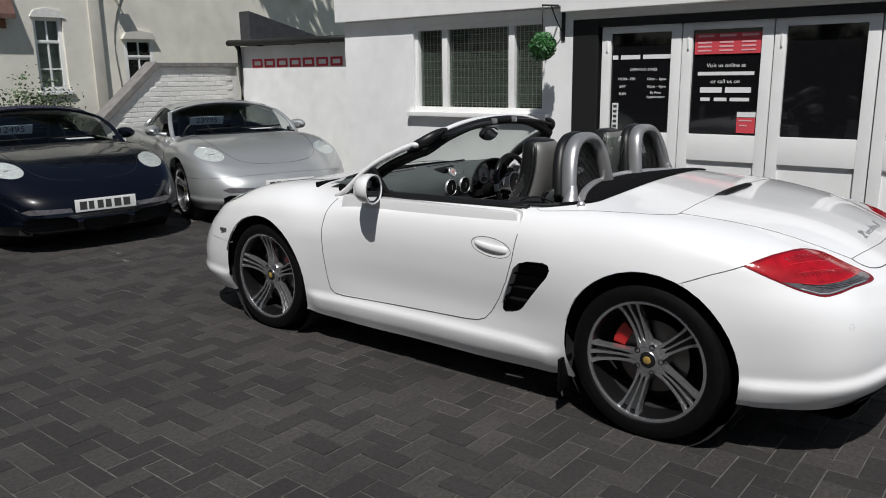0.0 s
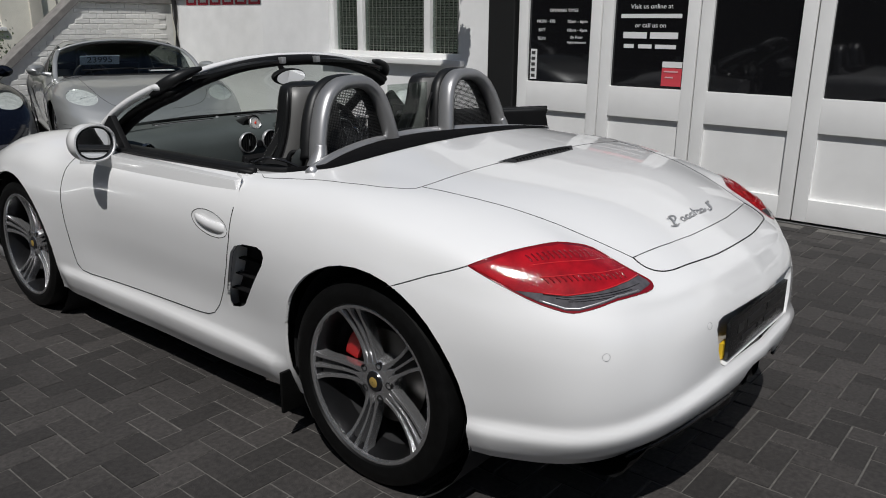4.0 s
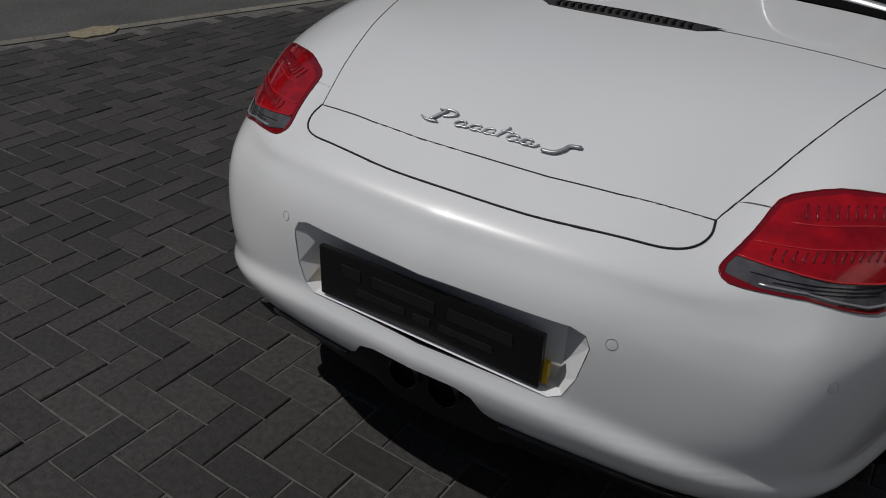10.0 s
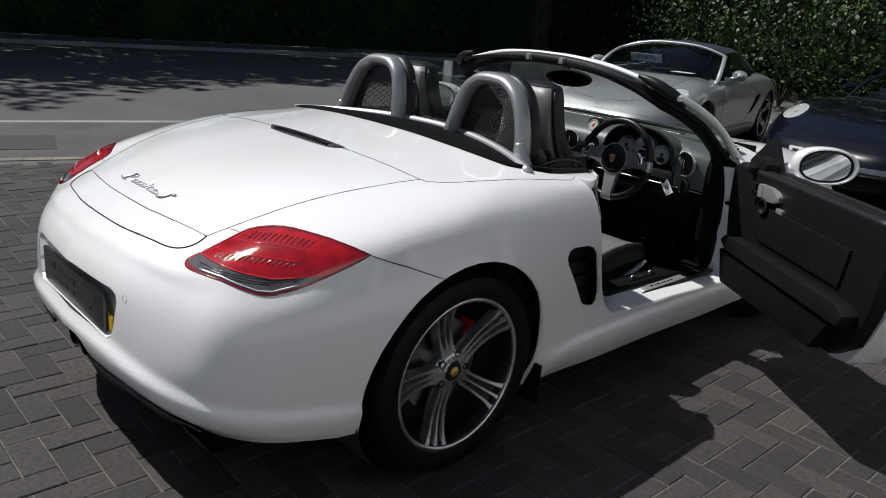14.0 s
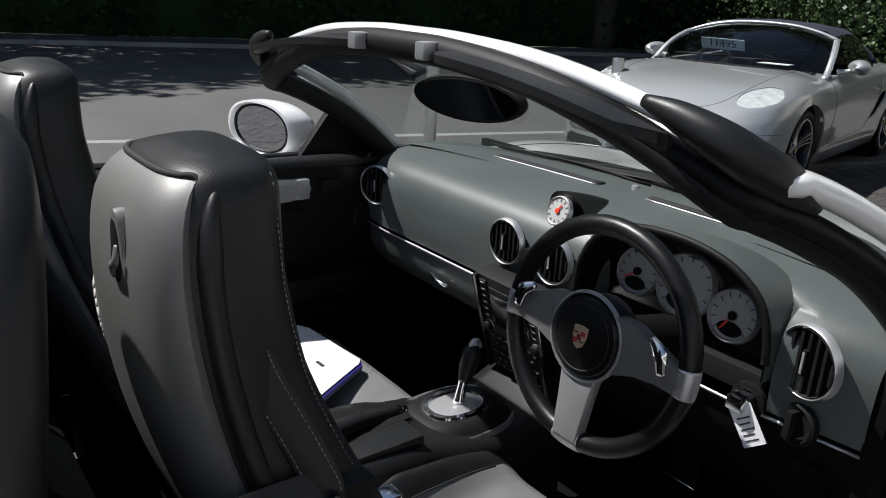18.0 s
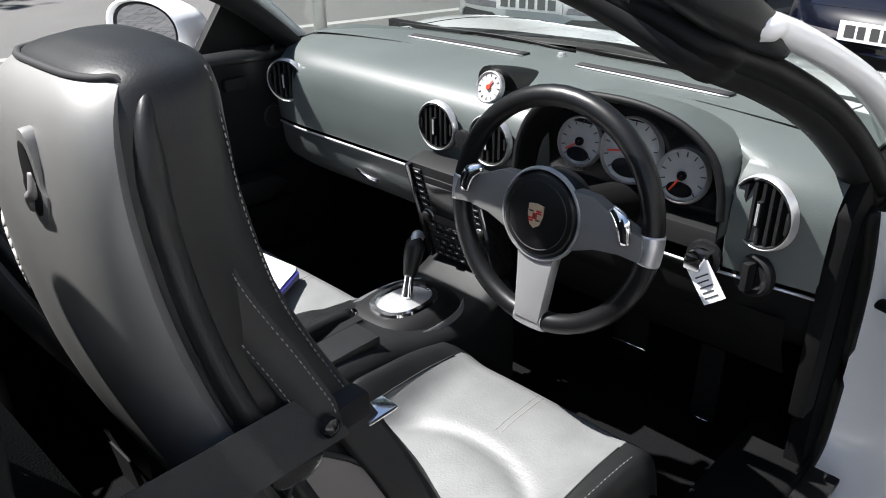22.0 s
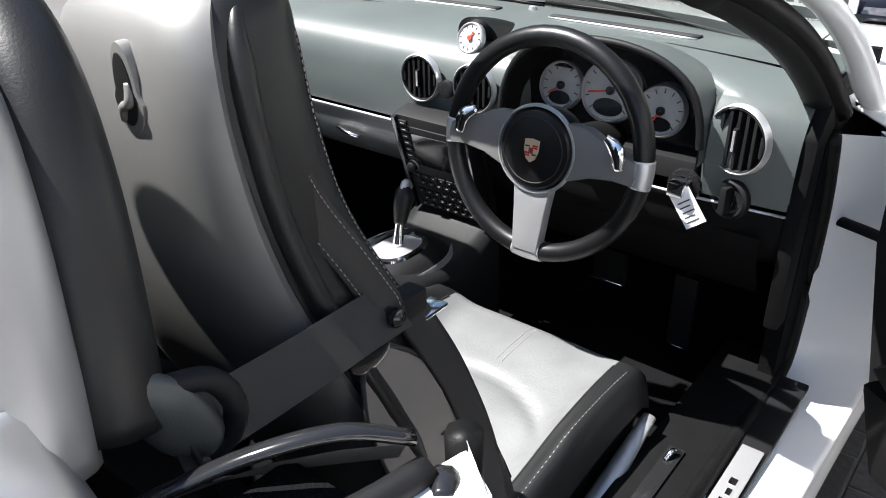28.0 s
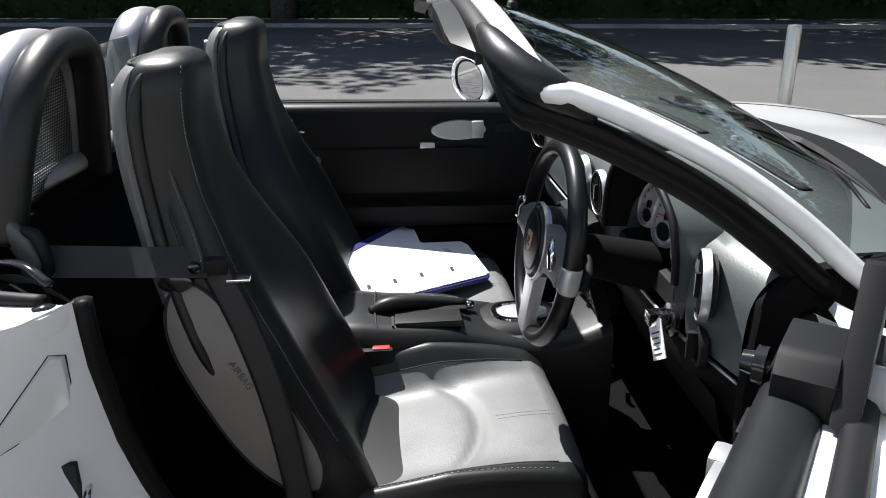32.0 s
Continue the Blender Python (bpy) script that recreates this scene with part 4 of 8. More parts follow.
LID = [(-0.1, -0.032)] + LIDLINE + [(0.595, -0.17), (0.548, -0.34), (0.495, -0.51), (0.446, -0.645), (0.450, -0.672), (0.441, -0.698), (0.420, -0.720), (0.385, -0.737), (0.33, -0.749), (0.25, -0.762), (0.15, -0.774), (0, -0.780), (-0.1, -0.780)]
STRIP = [(-0.1, -0.694), (0, -0.694), (0.15, -0.688), (0.28, -0.675), (0.37, -0.660), (0.446, -0.645), (0.450, -0.672), (0.441, -0.698), (0.420, -0.720), (0.385, -0.737), (0.33, -0.749), (0.25, -0.762), (0.15, -0.774), (0, -0.780), (-0.1, -0.780)]
TAIL = [(0.442, 0.784), (0.40, 0.801), (0.33, 0.818), (0.25, 0.828), (0.187, 0.830), (0.13, 0.821), (0.083, 0.808), (0.044, 0.786), (0.002, 0.762), (-0.036, 0.742), (-0.046, 0.732), (-0.036, 0.722), (0.009, 0.718), (0.08, 0.713), (0.13, 0.702), (0.186, 0.690), (0.22, 0.690), (0.283, 0.707), (0.34, 0.732), (0.40, 0.761)]
TAILIN = [(0.433, 0.783), (0.33, 0.814), (0.25, 0.824), (0.187, 0.826), (0.13, 0.817), (0.085, 0.8045), (0.046, 0.783), (0.004, 0.7585), (-0.031, 0.740), (-0.038, 0.7325), (0.009, 0.7225), (0.08, 0.7175), (0.13, 0.7065), (0.186, 0.6945), (0.22, 0.6945), (0.281, 0.711), (0.338, 0.735)]
TAILLOW = [(-0.012, 0.750), (-0.031, 0.740), (-0.038, 0.7325), (0.009, 0.7225), (0.08, 0.7175), (0.13, 0.7065), (0.186, 0.6945), (0.22, 0.6945), (0.281, 0.711), (0.338, 0.735), (0.27, 0.731), (0.212, 0.727), (0.13, 0.735), (0.06, 0.745)]
RECESS = [(-0.1, 0.617), (0.30, 0.617), (0.328, 0.608), (0.338, 0.588), (0.325, 0.520), (0.305, 0.475), (0.28, 0.462), (-0.1, 0.462)]
EXHAUST = [(-0.1, 0.408), (0.10, 0.408), (0.135, 0.398), (0.158, 0.365), (0.19, 0.345), (0.37, 0.340), (0.43, 0.328), (0.50, 0.285), (0.565, 0.242), (0.60, 0.10), (-0.1, 0.10)]
HANDLE = oval(0.755, 0.722, 0.112, 0.043, 32, radians(6))
BONNET = [(-0.1, 2.19), (0, 2.19), (0.12, 2.18), (0.30, 2.15), (0.46, 2.09), (0.56, 2.02), (0.585, 2.06), (0.582, 2.2), (0.580, 2.4), (0.560, 2.6), (0.535, 2.75), (0.505, 2.88), (0.465, 2.98), (0.41, 3.06), (0.33, 3.12), (0.22, 3.15), (0.10, 3.165), (-0.1, 3.17)]
LAMP = oval(0.650, 2.845, 0.108, 0.190, 30, radians(26))
FRONTIN = [(0.24, 0.215), (0.60, 0.215), (0.66, 0.25), (0.66, 0.315), (0.60, 0.345), (0.32, 0.335), (0.25, 0.30)]
FRONTMID = [(-0.1, 0.20), (0.17, 0.20), (0.20, 0.225), (0.20, 0.29), (0.17, 0.305), (-0.1, 0.305)]
INDIC = [(0.27, 0.372), (0.60, 0.372), (0.66, 0.40), (0.60, 0.422), (0.28, 0.412)]


def rounded(poly, a, b, n=3):
    """The outline with its points a to b run through smoothly."""
    return poly[:a] + [tuple(p) for p in crom([list(q) for q in poly[a:b]], n)] + poly[b:]


STRIP = rounded(STRIP, 5, 14)
LID = LID[:6] + [(0.595, -0.17), (0.548, -0.34), (0.495, -0.51)] + STRIP[5:]
BONNET = rounded(BONNET, 1, len(BONNET) - 1, 2)
TAIL = [tuple(p) for p in crom([list(q) for q in TAIL + TAIL[:1]], 2)][:-1]


def cut(bm, poly, view, ok, closed=True):
    U, V, D = VIEW[view]
    ends = list(zip(poly, poly[1:] + poly[:1])) if closed else list(zip(poly, poly[1:]))
    for (a, b), (c, d) in ends:
        lo, hi = (min(a, c) - 1e-4, min(b, d) - 1e-4), (max(a, c) + 1e-4, max(b, d) + 1e-4)
        faces = []
        for f in bm.faces:
            us = [v.co.dot(U) for v in f.verts]
            if max(us) < lo[0] or min(us) > hi[0]:
                continue
            vs = [v.co.dot(V) for v in f.verts]
            if max(vs) < lo[1] or min(vs) > hi[1] or not ok(f):
                continue
            faces.append(f)
        if not faces:
            continue
        way = U * (c - a) + V * (d - b)
        es = {e for f in faces for e in f.edges}
        vs = {v for f in faces for v in f.verts}
        bmesh.ops.bisect_plane(bm, geom=list(vs) + list(es) + faces, dist=2e-5, plane_co=U * a + V * b, plane_no=way.cross(D).normalized())


def half_body():
    """The right half, cut into named panels: {name: [(points), ...]} as faces of vertex places and normals."""
    bm = bmesh.new()
    grid(bm, SKIN)
    bmesh.ops.remove_doubles(bm, verts=bm.verts, dist=1e-5)
    bmesh.ops.recalc_face_normals(bm, faces=bm.faces)
    bm.faces.ensure_lookup_table()
    if sum(f.normal.x for f in bm.faces) < 0:
        bmesh.ops.reverse_faces(bm, faces=bm.faces)
    bm.normal_update()
    sidef = lambda f: f.normal.x > 0.3 and f.calc_center_median().x > 0.55
    topf = lambda f: f.normal.z > 0.35
    rear = lambda f: f.calc_center_median().y < -0.55 and f.normal.y < -0.15
    quart = lambda f: f.calc_center_median().y < 0.0 and f.normal.dot(Vector((0.6, -0.8, 0.35))) > 0.1
    nose = lambda f: f.calc_center_median().y > 2.7 and f.normal.y > 0.1
    for poly in (ARCH_R, ARCH_F, DOOR, INTAKE, HANDLE):
        cut(bm, poly, "side", sidef)
    cut(bm, LID, "top", lambda f: topf(f) and f.calc_center_median().y < 0.2)
    cut(bm, STRIP[:6], "top", topf, False)
    cut(bm, HOODOUT, "top", topf, False)
    for poly in (TAIL, TAILIN, TAILLOW):
        cut(bm, poly, "quarter", quart)
    cut(bm, [(-0.30, 0.800), (0.07, 0.800)], "quarter", lambda f: quart(f), False)
    cut(bm, [(0.442, 0.784), (0.54, 0.742), (0.64, 0.69)], "quarter", lambda f: f.calc_center_median().y < 0, False)
    for poly in (RECESS, EXHAUST):
        cut(bm, poly, "end", rear)
    cut(bm, BONNET, "top", lambda f: topf(f) and f.calc_center_median().y > 1.9)
    cut(bm, LAMP, "top", lambda f: f.calc_center_median().y > 2.4 and f.normal.z > 0.1)
    for poly in (FRONTIN, FRONTMID, INDIC):
        cut(bm, poly, "end", nose)
    cut(bm, [(0.0, 0.545), (0.3, 0.54), (0.6, 0.53), (0.9, 0.50)], "end", lambda f: f.calc_center_median().y > 2.6, False)
    bm.normal_update()
    out = {}

    def proj(c, view):
        U, V, _ = VIEW[view]
        return c.dot(U), c.dot(V)

    for f in bm.faces:
        c = f.calc_center_median()
        q, s, t, e = proj(c, "quarter"), proj(c, "side"), proj(c, "top"), proj(c, "end")
        rearside = c.y < 0 and f.normal.dot(Vector((0.6, -0.8, 0.35))) > 0.1
        name = None
        if c.x > 0.55 and (inside(*s, ARCH_R) or inside(*s, ARCH_F)):
            continue
        if c.x > 0.5 and sidef(f) and (inside(*s, INTAKE) or inside(*s, HANDLE)):
            continue
        if rear(f) and (inside(*e, RECESS) or inside(*e, EXHAUST)):
            continue
        if nose(f) and (inside(*e, FRONTIN) or inside(*e, FRONTMID)):
            continue
        if rearside and inside(*q, TAIL):
            name = "lens_low" if inside(*q, TAILLOW) else "lens_red" if inside(*q, TAILIN) else "lens_rim"
        elif c.y < 0.2 and topf(f) and inside(*t, STRIP):
            name = "lid_strip"
        elif c.y < 0.2 and topf(f) and inside(*t, LID):
            name = "boot_lid"
        elif topf(f) and c.y < 0.6 and c.y > -0.05 and inside(*t, LIDLINE + HOODOUT[1:] + [(0.0, 0.60)]) and c.z > 0.86:
            name = "hood_cover"
        elif c.x > 0.6 and inside(*s, DOOR):
            name = "door_skin"
        elif nose(f) and inside(*e, INDIC):
            name = "indicator"
        elif c.y > 2.4 and f.normal.z > 0.1 and inside(*t, LAMP):
            name = "headlamp"
        elif topf(f) and c.y > 1.9 and inside(*t, BONNET):
            name = "bonnet"
        elif topf(f) and 1.98 < c.y < 2.25 and c.x < 0.54 and c.z > 0.855:
            name = "cowl_top"
        elif c.y > 2.6 and c.z < np.interp(c.x, [0, 0.3, 0.6, 0.9], [0.545, 0.54, 0.53, 0.50]):
            name = "front_bumper"
        elif c.y < 0 and c.z < np.interp(q[0], [-0.9, 0.07, 0.08, 0.442, 0.54, 0.64], [0.800, 0.800, 0.784, 0.784, 0.742, 0.69]) and c.y < -0.15:
            name = "rear_bumper"
        else:
            name = "wing"
        out.setdefault(name, []).append([(v.co.copy(), v.normal.copy()) for v in f.verts])
    bm.free()
    return out



PANELS = half_body()
_b = bmesh.new()
grid(_b, SKIN)
bmesh.ops.remove_doubles(_b, verts=_b.verts, dist=1e-5)
bmesh.ops.recalc_face_normals(_b, faces=_b.faces)
if sum(f.normal.x for f in _b.faces) < 0:
    bmesh.ops.reverse_faces(_b, faces=_b.faces)
_b.normal_update()
_b.verts.index_update()
TREE_V, TREE_N, TREE_F = [v.co.copy() for v in _b.verts], [v.normal.copy() for v in _b.verts], [[v.index for v in f.verts] for f in _b.faces]
for _k, _v in enumerate(TREE_V):
    if _v.x < 1e-4:
        TREE_N[_k].x = 0
        TREE_N[_k].normalize()
TREE = mathutils.bvhtree.BVHTree.FromPolygons(TREE_V, TREE_F)
_b.free()
MIDDLE = ("boot_lid", "lid_strip", "hood_cover", "bonnet", "front_bumper", "rear_bumper", "cowl_top")


def true_normal(co):
    """The smooth body's normal nearest to a place."""
    p, n, i, _ = TREE.find_nearest(Vector((abs(co.x), co.y, co.z)))
    if i is None:
        return Vector((0, 0, 1))
    ids = TREE_F[i]
    q = mathutils.interpolate.poly_3d_calc([TREE_V[k] for k in ids], p)
    n = sum((TREE_N[k] * w for k, w in zip(ids, q)), Vector()).normalized()
    return Vector((n.x if co.x >= 0 else -n.x, n.y, n.z))


def panel(name, mirror=False, gap=0.0018, depth=0.014, puff=0.0):
    """One body panel with folded edges. Middle panels come whole, side panels for the right, or mirrored for the left."""
    bm = bmesh.new()
    seen = {}

    def vert(co, k):
        key = (round(co.x * k, 5), round(co.y, 5), round(co.z, 5))
        if key not in seen:
            seen[key] = bm.verts.new((co.x * k, co.y, co.z))
        return seen[key]

    for k in ((1, -1) if name in MIDDLE else (-1,) if mirror else (1,)):
        for f in PANELS[name]:
            vs = [vert(co, k) for co, _ in f]
            vs = [v for n, v in enumerate(vs) if v is not vs[n - 1]]
            if len(set(vs)) < 3:
                continue
            try:
                bm.faces.new(vs if k > 0 else vs[::-1])
            except ValueError:
                pass
    bmesh.ops.remove_doubles(bm, verts=bm.verts, dist=0.0012)
    bm.normal_update()
    if puff:
        for v in bm.verts:
            v.co += v.normal * puff
    edges = [e for e in bm.edges if len(e.link_faces) == 1]
    outer = list(bm.verts)
    pull = {}
    for e in edges:
        lp = e.link_loops[0]
        way = lp.link_loop_next.vert.co - lp.vert.co
        if way.length < 1e-6:
            continue
        d = lp.face.normal.cross(way.normalized())
        for v in e.verts:
            pull[v] = pull.get(v, Vector()) + d * way.length
    norms = {v: true_normal(v.co) for v in bm.verts}
    for v, d in pull.items():
        if d.length > 1e-4:
            v.co += d.normalized() * gap
    r = bmesh.ops.extrude_edge_only(bm, edges=edges)
    for v in r["geom"]:
        if isinstance(v, bmesh.types.BMVert):
            src = next((e.other_vert(v) for e in v.link_edges if e.other_vert(v) in norms), None)
            if src is not None:
                v.co -= norms[src] * depth
    for e in edges:
        if e.is_valid:
            e.smooth = False
    bmesh.ops.recalc_face_normals(bm, faces=bm.faces)
    return bm


def inner_shell():
    """A dark skin just under the panels, with the openings left free."""
    bm = bmesh.new()
    for k in (1, -1):
        V = {}
        for name, faces in PANELS.items():
            if name in ("door_skin", "headlamp"):
                continue
            for f in faces:
                vs = []
                for co, no in f:
                    key = (round(co.x, 5), round(co.y, 5), round(co.z, 5))
                    if key not in V:
                        p = co - no * 0.012
                        V[key] = bm.verts.new((p.x * k, p.y, p.z))
                    if not vs or vs[-1] is not V[key]:
                        vs.append(V[key])
                if len(set(vs)) == len(vs) > 2:
                    try:
                        bm.faces.new(vs if k > 0 else vs[::-1])
                    except ValueError:
                        pass
    return bm


def seam(poly, view, k, car, r=0.0014, name="shut_line", material=None, lift=0.0008):
    """A thin bar along the body, by default dark to paint a panel gap's shade."""
    U, V, W = VIEW[view]
    sign = -1 if view == "end" else 1
    P = []
    for (a, b), (c, d) in zip(poly, poly[1:]):
        n = max(1, int(math.hypot(c - a, d - b) / 0.012))
        P += [(a + (c - a) * t / n, b + (d - b) * t / n) for t in range(n)]
    P.append(poly[-1])
    pts = []
    for u, v in P:
        hit, no, _, _ = TREE.ray_cast(U * u + V * v + W * 3 * sign, -W * sign)
        if hit and (not pts or (hit - pts[-1]).length > 0.002):
            pts.append(hit + no * (lift if no.dot(W * sign) > 0 else -lift))
    if len(pts) > 3:
        part(name, tubed([(p.x * k, p.y, p.z) for p in pts], r, seg=6, n=1), material or GAP, car)


# ---- wheel ----
def wheel(parent, at, right, r=0.334, simple=False, metal=ALLOY, dark=ALLOY_DARK, turn=0.0):
    """Tyre, twin-spoke alloy rim, disc and caliper; outer side along +x for the right."""
    k = 1 if right else -1
    M0 = Matrix.Translation(at) @ Matrix.Rotation(turn, 4, 'X') @ Matrix.Diagonal((k, 1, 1, 1))

    def put(bm):
        bmesh.ops.transform(bm, matrix=M0, verts=bm.verts)
        if k < 0:
            bmesh.ops.reverse_faces(bm, faces=bm.faces)
        return bm

    R = r
    tyre = [(-0.11, 0.24), (-0.125, 0.27), (-0.125, R - 0.03), (-0.115, R - 0.008), (-0.09, R)]
    for g in (-0.055, -0.01, 0.035):
        tyre += [(g - 0.006, R + 0.001), (g - 0.004, R - 0.008), (g + 0.004, R - 0.008), (g + 0.006, R + 0.001)]
    tyre += [(0.07, R), (0.098, R - 0.010), (0.108, R - 0.03), (0.110, 0.285), (0.104, 0.262), (0.088, 0.252), (0.07, 0.24)]
    w = part("wheel", put(lathed(tyre, 64)), RUBBER, parent, "black tyre on a five twin-spoke alloy wheel")
    rim = [(0.084, 0.2445), (0.0965, 0.2455), (0.099, 0.249), (0.100, 0.2550), (0.098, 0.2590), (0.090, 0.2600), (0.080, 0.2560)]
    part("rim", put(lathed(rim, 72)), metal, w)
    part("barrel_lip", put(lathed([(0.088, 0.2450), (0.070, 0.2400), (0.040, 0.2350), (-0.02, 0.2300)], 64)), dark, w)
    # five broad spokes, each pierced by two long slots
    ts = np.linspace(0, 1, 15)
    for s in range(5):
        q0 = s * 2 * math.pi / 5 + 0.3
        c0, s0 = math.cos(q0), math.sin(q0)
        spoke = None
        for off_h, hw in ((-1, 0.0056), (0, 0.0042), (1, 0.0056)):
            rows = []
            for t in ts:
                rad = 0.044 + t * 0.203
                off = off_h * float(np.interp(t, [0, 0.2, 0.45, 0.7, 0.88, 1], [0.023, 0.0205, 0.0235, 0.029, 0.0345, 0.044]))
                wd = hw * float(np.interp(t, [0, 0.16, 0.3, 0.8, 0.92, 1], [1.9, 1.5, 1.0, 1.05, 1.5, 2.2]))
                if off_h == 0 and t < 0.2:
                    wd = hw * 3
                xo = 0.060 + 0.030 * t ** 1.5 - 0.012 * math.sin(t * math.pi)
                sec = [(xo - 0.035, off - wd * 1.25), (xo - 0.003, off - wd), (xo, off - wd * 0.82), (xo, off + wd * 0.82), (xo - 0.003, off + wd), (xo - 0.035, off + wd * 1.25)]
                rows.append([(a, rad * c0 - b * s0, rad * s0 + b * c0) for a, b in sec])
            bm = gridded(rows, True, True)
            sharp(bm, 35)
            if spoke is None:
                spoke = part("spoke", put(bm), metal, w)
            else:
                part("spoke_rib", put(bm), metal, spoke)
        # near-black sheet behind the slots, painting the shade inside them
        rows = []
        for t in ts[2:14]:
            rad = 0.044 + t * 0.203
            off = float(np.interp(t, [0, 0.2, 0.45, 0.7, 0.88, 1], [0.023, 0.0205, 0.0235, 0.029, 0.0345, 0.044]))
            xo = 0.045 + 0.030 * t ** 1.5 - 0.012 * math.sin(t * math.pi)
            rows.append([(xo, rad * c0 - b * s0, rad * s0 + b * c0) for b in (-off, 0, off)])
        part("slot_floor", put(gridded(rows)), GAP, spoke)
    part("hub", put(lathed([(-0.02, 0.082), (0.040, 0.074), (0.055, 0.066), (0.060, 0.056), (0.060, 0.036), (0.062, 0.034)], 40)), metal, w)
    part("centre_cap", put(lathed([(0.060, 0.034), (0.066, 0.030), (0.068, 0.018), (0.069, 0.001)], 24)), GLOSS, w, "dark centre cap with a small gold shield")
    part("shield", put(lathed([(0.0690, 0.017), (0.0705, 0.015), (0.071, 0.001)], 16)), GOLD, w)
    for s in range(5):
        q = s * 2 * math.pi / 5 + 0.3 + math.pi / 5
        part("wheel_nut", put(lathed([(0.050, 0.0125), (0.0612, 0.0125), (0.0612, 0.009), (0.056, 0.009), (0.058, 0.001)], 12, 'x', Matrix.Translation((0, 0.057 * math.cos(q), 0.057 * math.sin(q))))), GLOSS, w)
    # barrel coloured near-black for the shade deep in the wheel
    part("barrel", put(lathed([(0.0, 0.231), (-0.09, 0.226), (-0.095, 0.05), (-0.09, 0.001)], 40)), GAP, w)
    part("brake_disc", put(lathed([(-0.02, 0.05), (0.0, 0.06), (0.0, 0.155), (-0.024, 0.155), (-0.024, 0.05)], 40)), DISC, w)
    span = 0.42 if at[1] > 1 else 0.30
    cal = [(0.125 * math.cos(a), 0.125 * math.sin(a)) for a in np.linspace(-span, span, 7)] + [(0.182 * math.cos(a), 0.182 * math.sin(a)) for a in np.linspace(span, -span, 7)]
    part("caliper", put(prism(cal, -0.045, 0.016, 'x', 0.006, Matrix.Rotation(-turn + (radians(152) if at[1] > 1 else radians(28)), 4, 'X'))), RED, w, "red brake caliper")
    return w


def shared_shell(car, paint, wheels=True, metal=ALLOY):
    """What every car here has: panels, lamps, wheels, dark underside."""
    lab = {WHITE: "gloss white", SILVER: "metallic silver", BLUE: "dark blue"}[paint]
    part("inner_skin", inner_shell(), GAP, car)
    for nm, own in (("boot_lid", "boot_lid"), ("lid_strip", "spoiler_strip"), ("hood_cover", "roof_cover_lid"), ("bonnet", "bonnet"), ("front_bumper", "front_bumper"), ("rear_bumper", "rear_bumper")):
        skinned(own, panel(nm), paint, car, lab + " " + own.replace("_", " "))
    skinned("cowl_top", panel("cowl_top"), PLASTIC, car, "black scuttle panel")
    for mirror in (False, True):
        skinned("wing", panel("wing", mirror), paint, car, lab + " side body panel")
        rim = skinned("tail_lamp", panel("lens_rim", mirror, gap=0.001, puff=0.001), REDDARK, car, "red tail lamp with a clear lower band")
        skinned("red_lens", panel("lens_red", mirror, gap=0.0, puff=0.003), REDLENS, rim)
        skinned("clear_lens", panel("lens_low", mirror, gap=0.0, puff=0.002), SMOKE, rim)
        lampo = skinned("headlamp", panel("headlamp", mirror, gap=0.002, puff=0.002), GLASS, car, "clear oval headlamp")
        lampo.visible_shadow = False
        k = -1 if mirror else 1
        bowl = []
        for g, dz in ((1.0, -0.004), (0.96, -0.030), (0.80, -0.055), (0.40, -0.066), (0.04, -0.068)):
            ring_ = []
            for u, v in LAMP:
                u, v = 0.650 + (u - 0.650) * g, 2.845 + (v - 2.845) * g
                hit = TREE.ray_cast(Vector((u, v, 3)), Vector((0, 0, -1)))[0] or Vector((u, v, 0.66))
                ring_.append((k * (hit.x - 0.004), hit.y + dz * 0.35, hit.z + dz))
            bowl.append(ring_)
        part("reflector", gridded(bowl, True, True), HEADGLASS, lampo, "silvery lamp bowl")
        for u, v, rr in ((0.628, 2.895, 0.056), (0.684, 2.790, 0.044), (0.585, 2.985, 0.026)):
            hit, no, _, _ = TREE.ray_cast(Vector((u, v, 3)), Vector((0, 0, -1)))
            if hit is None:
                continue
            m_ = Matrix.Translation((k * hit.x, hit.y - 0.028, hit.z - 0.048)) @ Vector((k * 0.22, 0.86, 0.46)).to_track_quat('Z', 'Y').to_matrix().to_4x4()
            pj = part("projector", lathed([(-0.03, rr * 0.9), (0.010, rr), (0.013, rr * 0.96), (0.010, rr * 0.86), (-0.006, rr * 0.80), (-0.010, rr * 0.62)], 28, 'z', m_), CHROME, lampo)
            part("projector_lens", lathed([(-0.012, rr * 0.66), (0.002, rr * 0.52), (0.008, rr * 0.30), (0.010, 0.0005)], 24, 'z', m_), MIRROR, pj)
        skinned("indicator", panel("indicator", mirror, gap=0.001), SMOKE, car, "smoked indicator strip")
        # side air intake with slats
        bx = prism([(0.725, 0.40), (0.725, 0.70), (0.42, 0.70), (0.42, 0.40)], 0.78, 0.79, 'x', 0.0, Matrix.Diagonal((k, 1, 1, 1)))
        si = part("side_intake", bx, GAP, car, "black side air intake")
        for z in (0.48, 0.54, 0.60, 0.65):
            part("slat", boxed((min(k * 0.80, k * 0.826), 0.43, z), (max(k * 0.80, k * 0.826), 0.715, z + 0.006), 0.002), PLASTIC, si)
    for k in (-1, 1):
        seam(LID[5:10], "top", k, car, 0.0011, lift=0.0)
        seam(LID[9:-1], "top", k, car, 0.0021, lift=0.0008)
        seam(LIDLINE, "top", k, car, 0.0010, lift=0.0)
